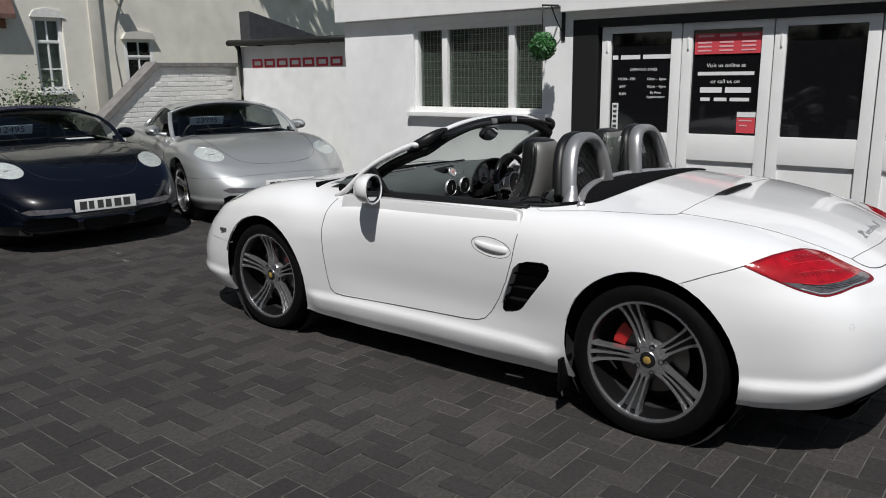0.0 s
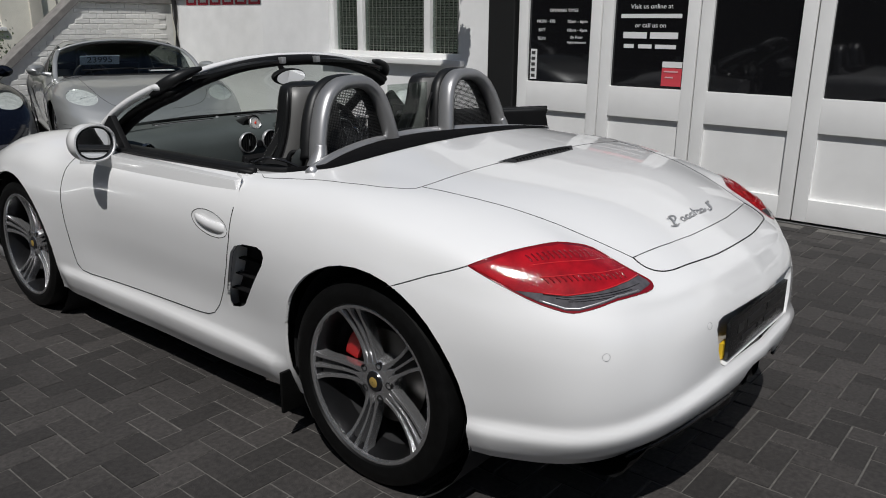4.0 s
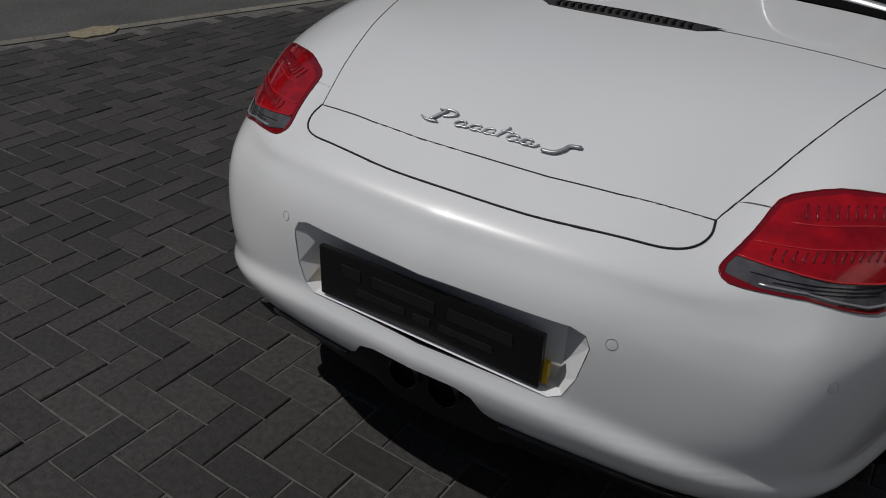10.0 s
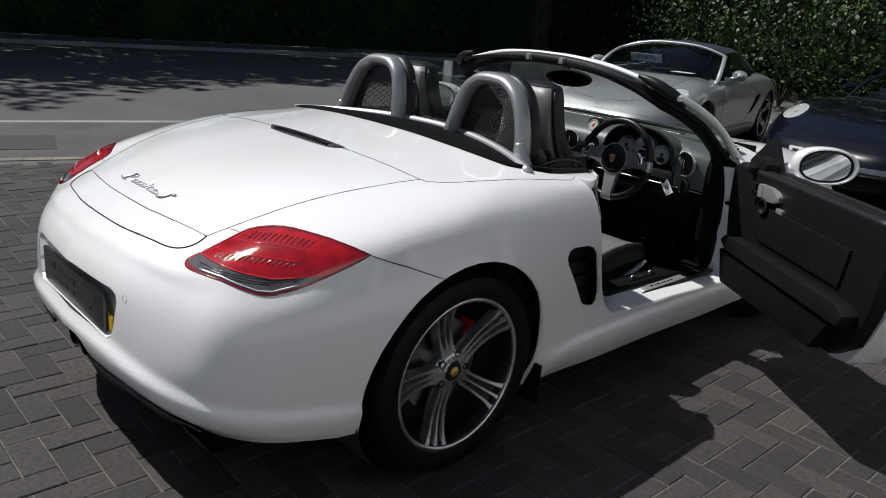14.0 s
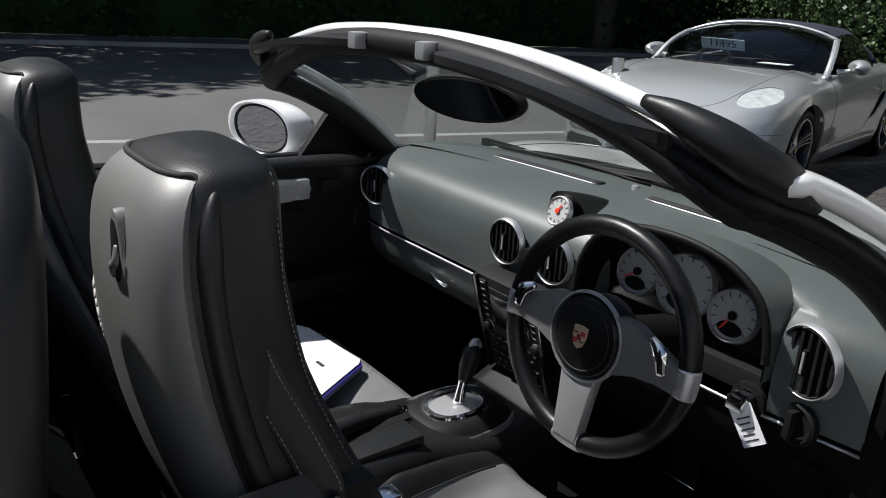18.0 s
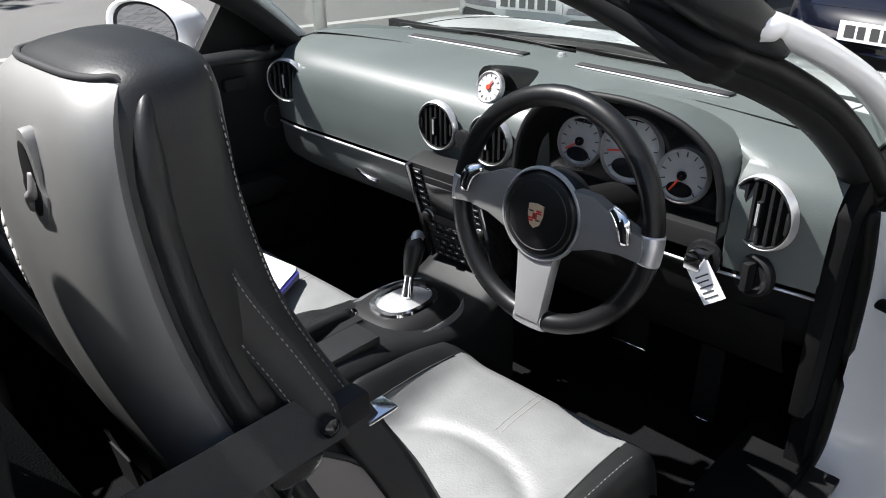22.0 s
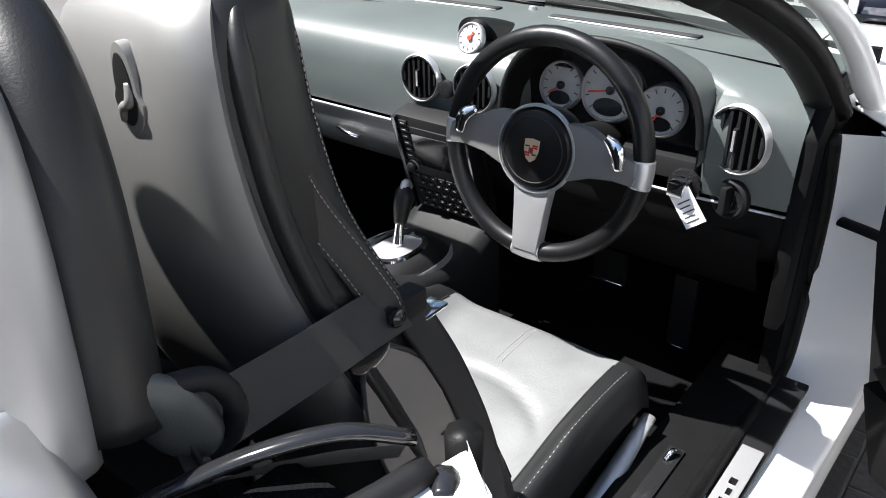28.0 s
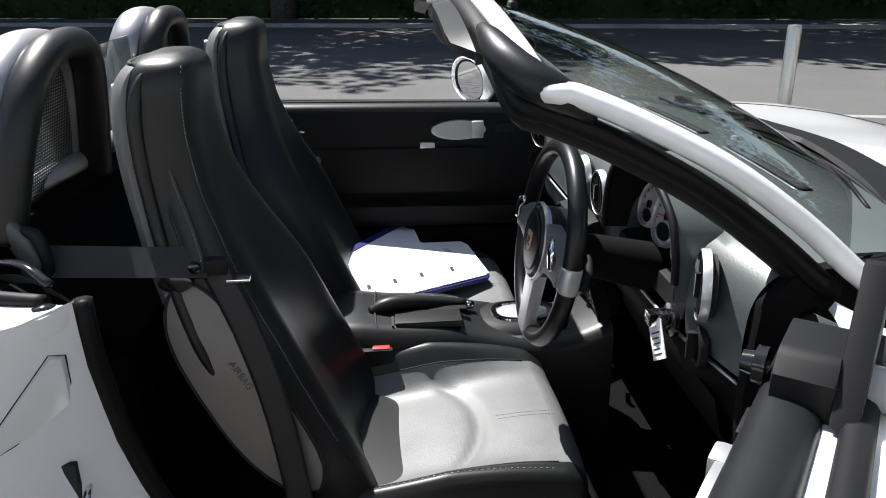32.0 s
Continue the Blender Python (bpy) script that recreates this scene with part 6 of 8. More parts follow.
def door(k, m):
    bare = panel("door_skin", k < 0)
    turned = (m or Matrix()).to_3x3()
    ns = [turned @ true_normal(v.co) for v in bare.verts]
    skin = part("door", put(bare, m), WHITE, car, "gloss white door, shut" if k < 0 else "gloss white door, standing open")
    skin.data.normals_split_custom_set_from_vertices(ns)
    door_pull(k, skin, WHITE, m)
    # inner door: box, trim panel, armrest, pull, speaker, sail
    lo = [(0.66, 0.60), (0.70, 0.50), (0.78, 0.385), (0.86, 0.365), (1.68, 0.340), (1.715, 0.42), (1.755, 0.66), (1.76, 0.80), (1.74, 0.875), (0.64, 0.885), (0.625, 0.80)]
    part("door_core", put(prism(lo, k * 0.72, k * 0.835, 'x', 0.006), m), WHITE, skin, "painted inner door edge")
    part("door_trim", put(prism([(0.67, 0.60), (0.72, 0.47), (0.82, 0.40), (1.64, 0.37), (1.675, 0.48), (1.735, 0.70), (1.745, 0.87), (0.66, 0.895), (0.64, 0.80)], k * 0.665, k * 0.722, 'x', 0.012), m), TRIMHIDE, skin, "black leather door trim")
    part("door_top", put(tubed([(k * 0.70, 0.65, 0.893), (k * 0.70, 1.2, 0.882), (k * 0.695, 1.70, 0.872)], 0.034, seg=12, up=(0, 0, 1), flat=0.6), m), LEATHER, skin)
    part("waist_strip", put(tubed([(k * 0.768, 0.62, 0.903), (k * 0.768, 1.2, 0.892), (k * 0.755, 1.72, 0.880)], 0.016, seg=8, flat=0.6), m), PLASTIC, skin)
    part("armrest", put(prism([(0.70, 0.585), (0.72, 0.54), (1.56, 0.53), (1.62, 0.56), (1.58, 0.592), (0.75, 0.61)], k * 0.60, k * 0.668, 'x', 0.012), m), TRIMHIDE, skin)
    part("trim_insert", put(prism([(0.84, 0.635), (1.40, 0.625), (1.47, 0.65), (1.49, 0.70), (1.47, 0.765), (0.82, 0.775)], k * 0.655, k * 0.666, 'x', 0.004), m), TRIMHIDE, skin)
    part("door_pocket", put(prism([(0.86, 0.40), (1.58, 0.378), (1.64, 0.515), (0.78, 0.53)], k * 0.615, k * 0.667, 'x', 0.012), m), DULL, skin)
    dp = part("door_release", put(prism(oval(1.385, 0.822, 0.085, 0.030, 28), k * 0.648, k * 0.668, 'x', 0.004), m), SATIN, skin, "satin silver door release")
    part("release_cup", put(prism(oval(1.362, 0.822, 0.055, 0.020, 24), k * 0.6465, k * 0.650, 'x'), m), SATIN, dp)
    part("release_block", put(boxed((min(k * 0.640, k * 0.668), 1.425, 0.796), (max(k * 0.640, k * 0.668), 1.462, 0.850), 0.008), m), SATIN, dp)
    part("lock_button", put(boxed((min(k * 0.650, k * 0.668), 1.265, 0.768), (max(k * 0.650, k * 0.668), 1.312, 0.786), 0.005), m), SATIN, skin)
    part("seat_memory_switch", put(boxed((min(k * 0.650, k * 0.668), 1.50, 0.810), (max(k * 0.650, k * 0.668), 1.56, 0.840), 0.006), m), PLASTIC, skin)
    part("mirror_sail", put(prism([(1.48, 0.885), (1.76, 0.865), (1.745, 0.90), (1.60, 1.02), (1.585, 1.02)], k * 0.735, k * 0.762, 'x', 0.006), m), PLASTIC, skin)
    sp = part("tweeter", put(lathed([(0.0, 0.034), (0.004, 0.034), (0.006, 0.028), (0.003, 0.026), (0.003, 0.001)], 24, 'x', Matrix.Translation((k * 0.668, 1.64, 0.72)) @ Matrix.Diagonal((-k, 1, 1, 1))), m), PLASTIC, skin)
    if k > 0:
        sw = part("mirror_switch", put(prism([(1.50, 0.852), (1.60, 0.848), (1.625, 0.868), (1.625, 0.918), (1.60, 0.94), (1.52, 0.94), (1.495, 0.92)], k * 0.676, k * 0.737, 'x', 0.010), m), PLASTIC, skin, "black mirror switch panel")
        part("knob", put(lathed([(0, 0.022), (0.012, 0.021), (0.014, 0.014), (0.026, 0.012), (0.028, 0.001)], 20, 'x', Matrix.Translation((0.664, 1.56, 0.893)) @ Matrix.Diagonal((-1, 1, 1, 1))), m), GLOSS, sw)
        part("pull_cup", put(lathed([(0.0, 0.028), (-0.010, 0.035), (-0.014, 0.028), (0.0, 0.024), (0.02, 0.001)], 24, 'x', Matrix.Translation((0.655, 1.405, 0.765))), m), PLASTIC, skin)
        for n in range(3):
            part("window_switch", put(boxed((0.640, 1.455 + 0.022 * n, 0.79), (0.662, 1.470 + 0.022 * n, 0.815), 0.004), m), PLASTIC, skin)
    door_mirror(k, skin, m)


door(-1, None)
door(1, SWING)
part("door_check", tubed([(0.75, 1.80, 0.66), (0.83, 1.77, 0.66), (0.90, 1.73, 0.66)], 0.014, flat=0.6), PLASTIC, car)

# ---- inside of the white car ----
def skin_x(y, z):
    """Outer half-width of the body's side at a place."""
    best = min(((p[1] - y) ** 2 + (p[2] - z) ** 2, p[0]) for r in SKIN[60:110, :48] for p in r)
    return best[1]


part("floor_carpet", boxed((-0.70, 0.60, 0.19), (0.70, 2.10, 0.205)), CARPET, car, "black carpeted floor")
part("bulkhead", prism([(0.36, 0.2), (0.36, 0.90), (0.56, 0.925), (0.62, 0.80), (0.72, 0.72), (0.74, 0.2)], -0.50, 0.50, 'x', 0.01), CARPET, car, "black carpeted rear bulkhead")
for k in (-1, 1):
    part("side_well", prism([(0.36, 0.2), (0.36, 0.80), (0.58, 0.79), (0.64, 0.74), (0.72, 0.70), (0.74, 0.2)], k * 0.50, k * 0.69, 'x', 0.01), CARPET, car, "black carpeted well beside the seat back")
part("firewall", prism([(1.98, 0.2), (2.08, 0.55), (2.08, 0.90), (2.10, 0.90), (2.12, 0.2)], -0.70, 0.70, 'x'), CARPET, car)
for k in (-1, 1):
    part("footwell_side", boxed((min(k * 0.685, k * 0.715), 1.72, 0.2), (max(k * 0.685, k * 0.715), 2.10, 0.82)), CARPET, car)
part("kick_panel", boxed((-0.690, 1.58, 0.20), (-0.640, 1.78, 0.60), 0.01), CARPET, car, "black carpeted kick panel")
# door jambs and sills
for k in (-1, 1):
    C0 = Vector((0, 1.25, 0.66))
    rows, sealp = [], []
    for (y, z) in [(0.612, 0.895), (0.616, 0.80), (0.635, 0.68), (0.668, 0.58), (0.715, 0.485), (0.765, 0.41), (0.805, 0.368), (0.85, 0.350), (0.93, 0.342), (1.30, 0.330), (1.74, 0.317), (1.81, 0.322), (1.842, 0.345), (1.855, 0.40), (1.866, 0.55), (1.855, 0.68), (1.825, 0.77), (1.79, 0.84)]:
        d = (C0 - Vector((0, y, z))).normalized()
        xs = skin_x(y, z)
        iy = float(np.interp(y, [0.64, 0.86, 1.0], [0.125, 0.055, 0.0])) if y < 1.0 else d.y * 0.05
        iz = 0.022 * d.z if y > 0.9 else float(np.interp(z, [0.34, 0.50, 0.70], [0.022, 0.05, 0.01]))
        lip = [(skin_x(y - d.y * 0.008, z - d.z * 0.008) + 0.0015, y - d.y * 0.008, z - d.z * 0.008), (xs - 0.0015, y, z), (xs - 0.008, y + d.y * 0.006, z + d.z * 0.004)] if k > 0 else [(-xs + 0.006, y, z)]
        rows.append(lip + [(k * (xs - 0.025), y + iy * 0.24, z + iz * 0.25), (k * 0.79, y + iy * 0.6, z + iz * 0.55), (k * 0.725, y + iy, z + iz)])
        sealp.append((k * 0.717, y + iy * 1.06, z + iz + d.z * 0.008))
    part("door_jamb", gridded(rows), WHITE, car, "white painted door opening")
    part("jamb_seal", tubed(sealp, 0.014, seg=8, n=2), RUBBER, car, "black rubber door seal")
    part("sill_trim", boxed((min(k * 0.60, k * 0.722), 0.86, 0.2), (max(k * 0.60, k * 0.722), 1.80, 0.352), 0.012), DULL, car, "black sill trim")
    part("rear_side_trim", prism([(0.55, 0.35), (0.55, 0.90), (0.66, 0.895), (0.70, 0.70), (0.80, 0.45), (0.86, 0.35)], k * 0.66 - 0.03, k * 0.66 + 0.04, 'x', 0.01), CARPET, car)
sp = part("scuff_plate", boxed((0.735, 1.18, 0.349), (0.772, 1.50, 0.354), 0.002), SATIN, car, "brushed metal scuff plate with script marks")
for n in range(7):
    part("mark", boxed((0.748 + 0.004 * (n % 2), 1.24 + n * 0.026, 0.3540), (0.760, 1.256 + n * 0.026, 0.3548)), CHROME, sp)
part("sill_edge", boxed((0.728, 0.90, 0.335), (0.778, 1.74, 0.3485), 0.006), PLASTIC, car)
sw = part("latch_panel", boxed((0.640, 1.20, 0.350), (0.668, 1.42, 0.357), 0.003), GLOSS, car)
for y in (1.24, 1.38):
    part("latch", tubed([(0.648, y, 0.356), (0.654, y + 0.015, 0.368), (0.660, y + 0.03, 0.356)], 0.005), CHROME, sw)


def on_jamb(bm):
    for v in bm.verts:
        v.co.x += float(np.interp(v.co.y, [0.62, 0.65, 0.69, 0.735], [0.868, 0.845, 0.790, 0.730]))
    return bm


st = part("striker_plate", on_jamb(prism([(0.690, 0.625), (0.728, 0.620), (0.734, 0.650), (0.716, 0.672), (0.694, 0.668)], 0.001, 0.006, 'x', 0.001)), SATIN, car, "bright door striker plate")
part("striker_loop", tubed([(0.765, 0.708, 0.640), (0.800, 0.722, 0.640), (0.800, 0.735, 0.652), (0.755, 0.726, 0.655)], 0.005), CHROME, st)
pc = part("pillar_cover", on_jamb(prism([(0.655, 0.752), (0.712, 0.762), (0.722, 0.775), (0.722, 0.838), (0.712, 0.846), (0.652, 0.768)], 0.002, 0.010, 'x', 0.003)), WHITE, car, "white triangular pillar cover")
part("cover_joint", on_jamb(tubed([(0.0045, y, z) for y, z in ((0.655, 0.750), (0.712, 0.760), (0.724, 0.775), (0.724, 0.840), (0.711, 0.849), (0.650, 0.768), (0.655, 0.750))], 0.0008, seg=5, n=1)), GAP, pc)
for k in (-1, 1):
    top_ = [(0.655, 0.520), (0.690, 0.585), (0.708, 0.640), (0.716, 0.692), (0.732, 0.700), (0.790, 0.640), (0.778, 0.600), (0.760, 0.520), (0.742, 0.470)]
    if k > 0:
        top_[4:] = [(0.726, 0.736), (0.765, 0.712), (0.780, 0.690), (skin_x(0.64, 0.893) - 0.014, 0.645), (skin_x(0.612, 0.893) - 0.003, 0.613), (skin_x(0.60, 0.893) - 0.006, 0.600), (0.768, 0.575), (0.742, 0.470)]
    part("quarter_top", prism([(k * x, y) for x, y in top_], 0.870, 0.9000, 'z', 0.006), WHITE, car, "white body top behind the door")
    part("quarter_seal", tubed([(k * 0.630, 0.480, 0.915), (k * 0.660, 0.520, 0.911), (k * 0.693, 0.588, 0.907), (k * 0.712, 0.650, 0.905), (k * 0.720, 0.700, 0.902)], 0.011, seg=8, n=4), PLASTIC, car, "black seal along the cockpit edge")
    part("pillar_cap", tubed([(k * 0.742, 0.690, 0.893), (k * 0.730, 0.706, 0.888), (k * 0.722, 0.716, 0.868)], 0.014, radii=[0.010, 0.016, 0.009]), GLOSS, car, "black plastic pillar end cap")
    part("roof_guide", tubed([(k * 0.575, 0.560, 0.885), (k * 0.606, 0.582, 0.908), (k * 0.645, 0.622, 0.931), (k * 0.680, 0.665, 0.938), (k * 0.706, 0.704, 0.920)], 0.0075, seg=10, n=5, flat=0.6), GLOSS, car, "black folded roof guide arm")
    part("guide_plate", gridded([[(k * x, y, z + 0.012 * math.sin(math.pi * t / 4)) for t, (x, y, z) in enumerate([(0.590 + 0.112 * q, 0.572 + 0.13 * q, 0.890 + 0.024 * q) for q in (0, 0.25, 0.5, 0.75, 1.0)])], [(k * (0.56 + 0.105 * q), 0.622 + 0.11 * q, 0.858) for q in (0, 0.25, 0.5, 0.75, 1.0)]]), HOOP, car, "silver roof guide plate")


def stitches(pts, step=0.0055, r=0.0006):
    """A row of short raised stitches along a path."""
    P = crom(pts, 8)
    bm = bmesh.new()
    run, last = 0.0, None
    for a, b in zip(P, P[1:]):
        run += float(np.linalg.norm(b - a))
        if last is None or run - last > step:
            d = Vector(b - a).normalized()
            tube(bm, [tuple(Vector(a)), tuple(Vector(a) + d * step * 0.62)], r, seg=5, n=1)
            last = run
    return bm


# seats
SECT = [  # height, back edge, front edge, middle's shift from the cushion's, half-width
    (0.38, 0.975, 1.105, 0.0, 0.232), (0.50, 0.912, 1.070, 0.0, 0.240), (0.60, 0.862, 1.025, 0.002, 0.240), (0.70, 0.818, 0.982, 0.006, 0.236), (0.78, 0.788, 0.950, 0.010, 0.224),
    (0.86, 0.764, 0.918, 0.016, 0.192), (0.93, 0.748, 0.897, 0.022, 0.160), (1.00, 0.737, 0.882, 0.028, 0.139), (1.07, 0.733, 0.872, 0.032, 0.125), (1.12, 0.738, 0.868, 0.034, 0.114),
    (1.150, 0.748, 0.866, 0.036, 0.103), (1.170, 0.764, 0.858, 0.038, 0.086), (1.181, 0.792, 0.842, 0.038, 0.050)]
SECTS = crom([list(r) for r in SECT], 4)


def sect(z):
    return [float(np.interp(z, SECTS[:, 0], SECTS[:, n])) for n in (1, 2, 3, 4)]


def around(cx, k, z, q, grow=0.0, back=0.0):
    """A point of the backrest's outline at height z."""
    y0, y1, sh, a = sect(z)
    c, n = math.cos(q), math.sin(q)
    x = (a + grow) * math.copysign(abs(c) ** 0.50, c)
    yc, th = (y0 + y1) / 2, y1 - y0
    y = yc + (th / 2 + (back if n < 0 else 0)) * math.copysign(abs(n) ** 0.75, n)
    if n > 0:
        y += 0.03 * min(1, max(0, (0.98 - z) / 0.25)) * math.exp(-((abs(x) - a * 0.82) / 0.05) ** 2) - 0.02 * math.exp(-(x / 0.1) ** 2) * min(1, max(0, (1.17 - z) / 0.1))
    return (cx + k * sh + x, y, z)


def cushion_z(u, y):
    t = min(max((y - 1.02) / 0.42, 0), 1)
    z = 0.385 + 0.055 * t * t * (3 - 2 * t)
    for edge, hgt in ((-0.215, 0.085), (0.215, 0.050)):
        z += hgt * math.exp(-((u - edge) / 0.045) ** 2) * (1 - 0.75 * max(0, (y - 1.25) / 0.25)) 
    d = math.hypot(u - 0.0, y - 1.09) - 0.225
    if y > 1.09 and abs(u) < 0.17:
        z -= 0.0065 * math.exp(-(d / 0.013) ** 2)
        z += 0.008 * (1 - math.exp(d / 0.07)) if d < 0 else 0.0
    return z


def seat(cx, k):
    """k: +1 where the outer side is the right."""
    s = part("seat", bmesh.new(), LEATHER, car, "black and grey leather sports seat with a silver-grey back shell")
    ys = np.concatenate([np.linspace(0.96, 1.47, 49), [1.488, 1.500, 1.506, 1.506]])
    us = np.concatenate([np.linspace(-0.250, -0.182, 9), np.linspace(-0.165, 0.165, 33), np.linspace(0.182, 0.245, 8)])

    def top(u, y, j):
        z = cushion_z(u, min(y, 1.48))
        if j >= 49:
            z -= (0.0, 0.012, 0.035, 0.10)[j - 49] + 0.012
        fall = max(0, (abs(u) - 0.222) / 0.03)
        z -= 0.10 * min(1, fall) ** 2
        yy = y - 0.02 * (abs(u) / 0.22) ** 4
        return (cx + k * u, yy, z)

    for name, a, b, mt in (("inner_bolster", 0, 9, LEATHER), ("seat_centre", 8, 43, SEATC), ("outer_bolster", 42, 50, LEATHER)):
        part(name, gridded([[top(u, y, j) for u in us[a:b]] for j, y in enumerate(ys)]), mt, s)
    for u in (us[8], us[42]):
        part("seam", tubed([tuple(Vector(top(u, y, 0)) + Vector((0, 0, 0.0005))) for y in ys[4:49:6]], 0.0016, seg=5, n=2), GAP, s)
    for du in (-0.006, 0.006):
        tagged(part("stitching", stitches([tuple(Vector(top(du, y, 0)) + Vector((0, 0, 0.0008))) for y in ys[37:49]]), STITCH, s), kind="stuff")
    tagged(part("stitching", stitches([tuple(Vector(top(0.214, y, 0)) + Vector((0, 0, 0.001))) for y in ys[6:49:4]]), STITCH, s), kind="stuff")
    part("cushion_side", prism([(0.95, 0.27), (0.95, 0.43), (1.20, 0.40), (1.42, 0.41), (1.49, 0.39), (1.48, 0.33), (1.38, 0.27)], cx - 0.225, cx + 0.225, 'x', 0.02), LEATHER, s)
    part("seat_rail", boxed((cx - 0.18, 0.95, 0.205), (cx + 0.18, 1.40, 0.27)), PLASTIC, s)
    part("height_lever", tubed([(cx + k * 0.245, 1.12, 0.29), (cx + k * 0.258, 1.28, 0.335), (cx + k * 0.262, 1.43, 0.388)], 0.016, flat=0.6, radii=[0.012, 0.018, 0.012]), SATIN, s, "silver height lever")
    # backrest
    qs = np.linspace(0, 2 * math.pi, 44, endpoint=False)
    part("backrest", gridded([[around(cx, k, z, q) for q in qs] for z in SECTS[:, 0]], True, True), LEATHER, s)
    # moulded shell over the rear, rolled in at its edge
    rows = []
    qb = np.linspace(math.pi + 0.50, 2 * math.pi - 0.50, 31)
    for z in np.concatenate([np.linspace(0.44, 1.075, 23), [1.094, 1.112, 1.128, 1.143, 1.155, 1.163, 1.167]]):
        e = max(0, (z - 1.085) / 0.082)
        r = []
        for n, q in enumerate(qb):
            rim = n in (0, 30)
            p = around(cx, k, z, q, -0.004 if rim else 0.0055, 0.0 if rim else 0.011)
            sh = k * sect(z)[2]
            r.append((cx + sh + (p[0] - cx - sh) * (1 - 0.07 * e ** 4), p[1] + 0.008 * e ** 6, z))
        rows.append(r)
    sh = part("back_shell", gridded(rows), SHELL, s, "smooth silver-grey back shell with a scuff")
    roll = [rows[n][30] for n in range(8, 29, 2)] + [rows[29][n] for n in range(28, 1, -2)] + [rows[n][0] for n in range(28, 7, -2)]
    mid_ = cx + k * 0.030
    for side_ in (roll[:11], roll[::-1][:11]):
        part("edge_roll", tubed([(mid_ + (x - mid_) * 1.075, y + 0.012, z) for x, y, z in side_], 0.011, seg=12, n=3, radii=[0.003] + [0.011] * (len(side_) - 3) + [0.007, 0.003]), LEATHER, s, "padded leather edge beside the shell")
    part("shell_groove", tubed([rows[n][30] for n in range(0, 30, 3)] + [rows[29][n] for n in range(28, 1, -3)] + [rows[n][0] for n in range(29, -1, -3)], 0.0035, seg=6, n=2), GAP, sh)
    lx = cx + k * 0.030 + 0.038
    dishp = [(lx + (u - lx) * (1.0 if v < 1.096 else 0.72), v) for u, v in oval(lx, 1.096, 0.023, 0.038, 26)]
    part("release_dish", prism(dishp, 0.716, 0.732, 'y', 0.004, Matrix.Translation((0, 0.0055, 0))), SHELL, sh)
    part("dish_hollow", prism([(lx + (u - lx) * 0.72, 1.096 + (v - 1.096) * 0.78) for u, v in dishp], 0.7155, 0.722, 'y', 0.002, Matrix.Translation((0, 0.0050, 0))), PLASTIC, sh)
    part("release_lever", tubed([(lx + 0.006, 0.723, 1.102), (lx + 0.008, 0.719, 1.088), (lx - 0.002, 0.719, 1.082), (lx - 0.008, 0.722, 1.071)], 0.0042), SHELL, sh)
    # stitched front edge and airbag panel on the outer side
    q0 = 0.62 if k > 0 else math.pi - 0.62
    tagged(part("stitching", stitches([around(cx, k, z, q0, 0.001) for z in np.linspace(0.55, 1.16, 14)]), STITCH, s), kind="stuff")
    part("seam", tubed([around(cx, k, z, q0 + (0.03 if k > 0 else -0.03), 0.0004) for z in np.linspace(0.50, 1.165, 16)], 0.0014, seg=5, n=2), GAP, s)
    ap, ins = [], []
    for z in np.linspace(0.47, 0.845, 11):
        y0, y1, shf, a = sect(z)
        w = 0.066 * max(0.08, 1 - abs((z - 0.655) / 0.205) ** 4)
        m_ = (y0 + y1) / 2 - 0.014
        ap.append([(cx + k * (shf + a + 0.004 - 0.004 * (u / 0.066) ** 2), m_ + u, z) for u in np.linspace(-w, w, 7)])
        ins.append([(cx + k * (shf + a + 0.0046), m_ + u, 0.655 + (z - 0.655) * 0.74) for u in np.linspace(-w * 0.68, w * 0.68, 7)])
    pn = part("side_panel", gridded(ap), SIDEP, s, "dark brown-grey moulded side panel")
    text("AIRBAG", 0.016, Matrix.Translation((cx + k * 0.2455, 0.905, 0.70)) @ Matrix.Rotation(radians(90 * k), 4, 'Z') @ Matrix.Rotation(radians(90), 4, 'X') @ Matrix.Rotation(radians(-62), 4, 'Z'), PLATE_TXT, pn, "lettering")
    part("panel_groove", tubed([tuple(r[0]) for r in ap] + [tuple(r[-1]) for r in ap[::-1]] + [tuple(ap[0][0])], 0.0028, seg=5, n=2), GAP, pn)
    y0, y1, shf, a = sect(0.852)
    part("recline_button", prism(oval(y0 + 0.052, 0.852, 0.026, 0.016, 20), cx + k * (shf + a - 0.012), cx + k * (shf + a + 0.012), 'x', 0.004), GLOSS, s)
    if k > 0:
        for n in range(9):
            za, zb = 1.035 - 0.010 * n, 1.015 - 0.010 * n
            qa, qe = math.pi * 1.5 - 0.95 + 0.05 * n + 0.02 * (n % 3), math.pi * 1.5 - 0.30 + 0.02 * (n % 2) - 0.04 * abs(n - 3)
            part("scuff", tubed([around(cx, k, za + (zb - za) * t, qa + (qe - qa) * t, 0.0058, 0.0125) for t in (0, 0.33, 0.66, 1)], 0.0016 - 0.00007 * n, seg=5, n=2), SCUFF, sh)
    return s


seat(0.333, 1)
seat(-0.333, -1)
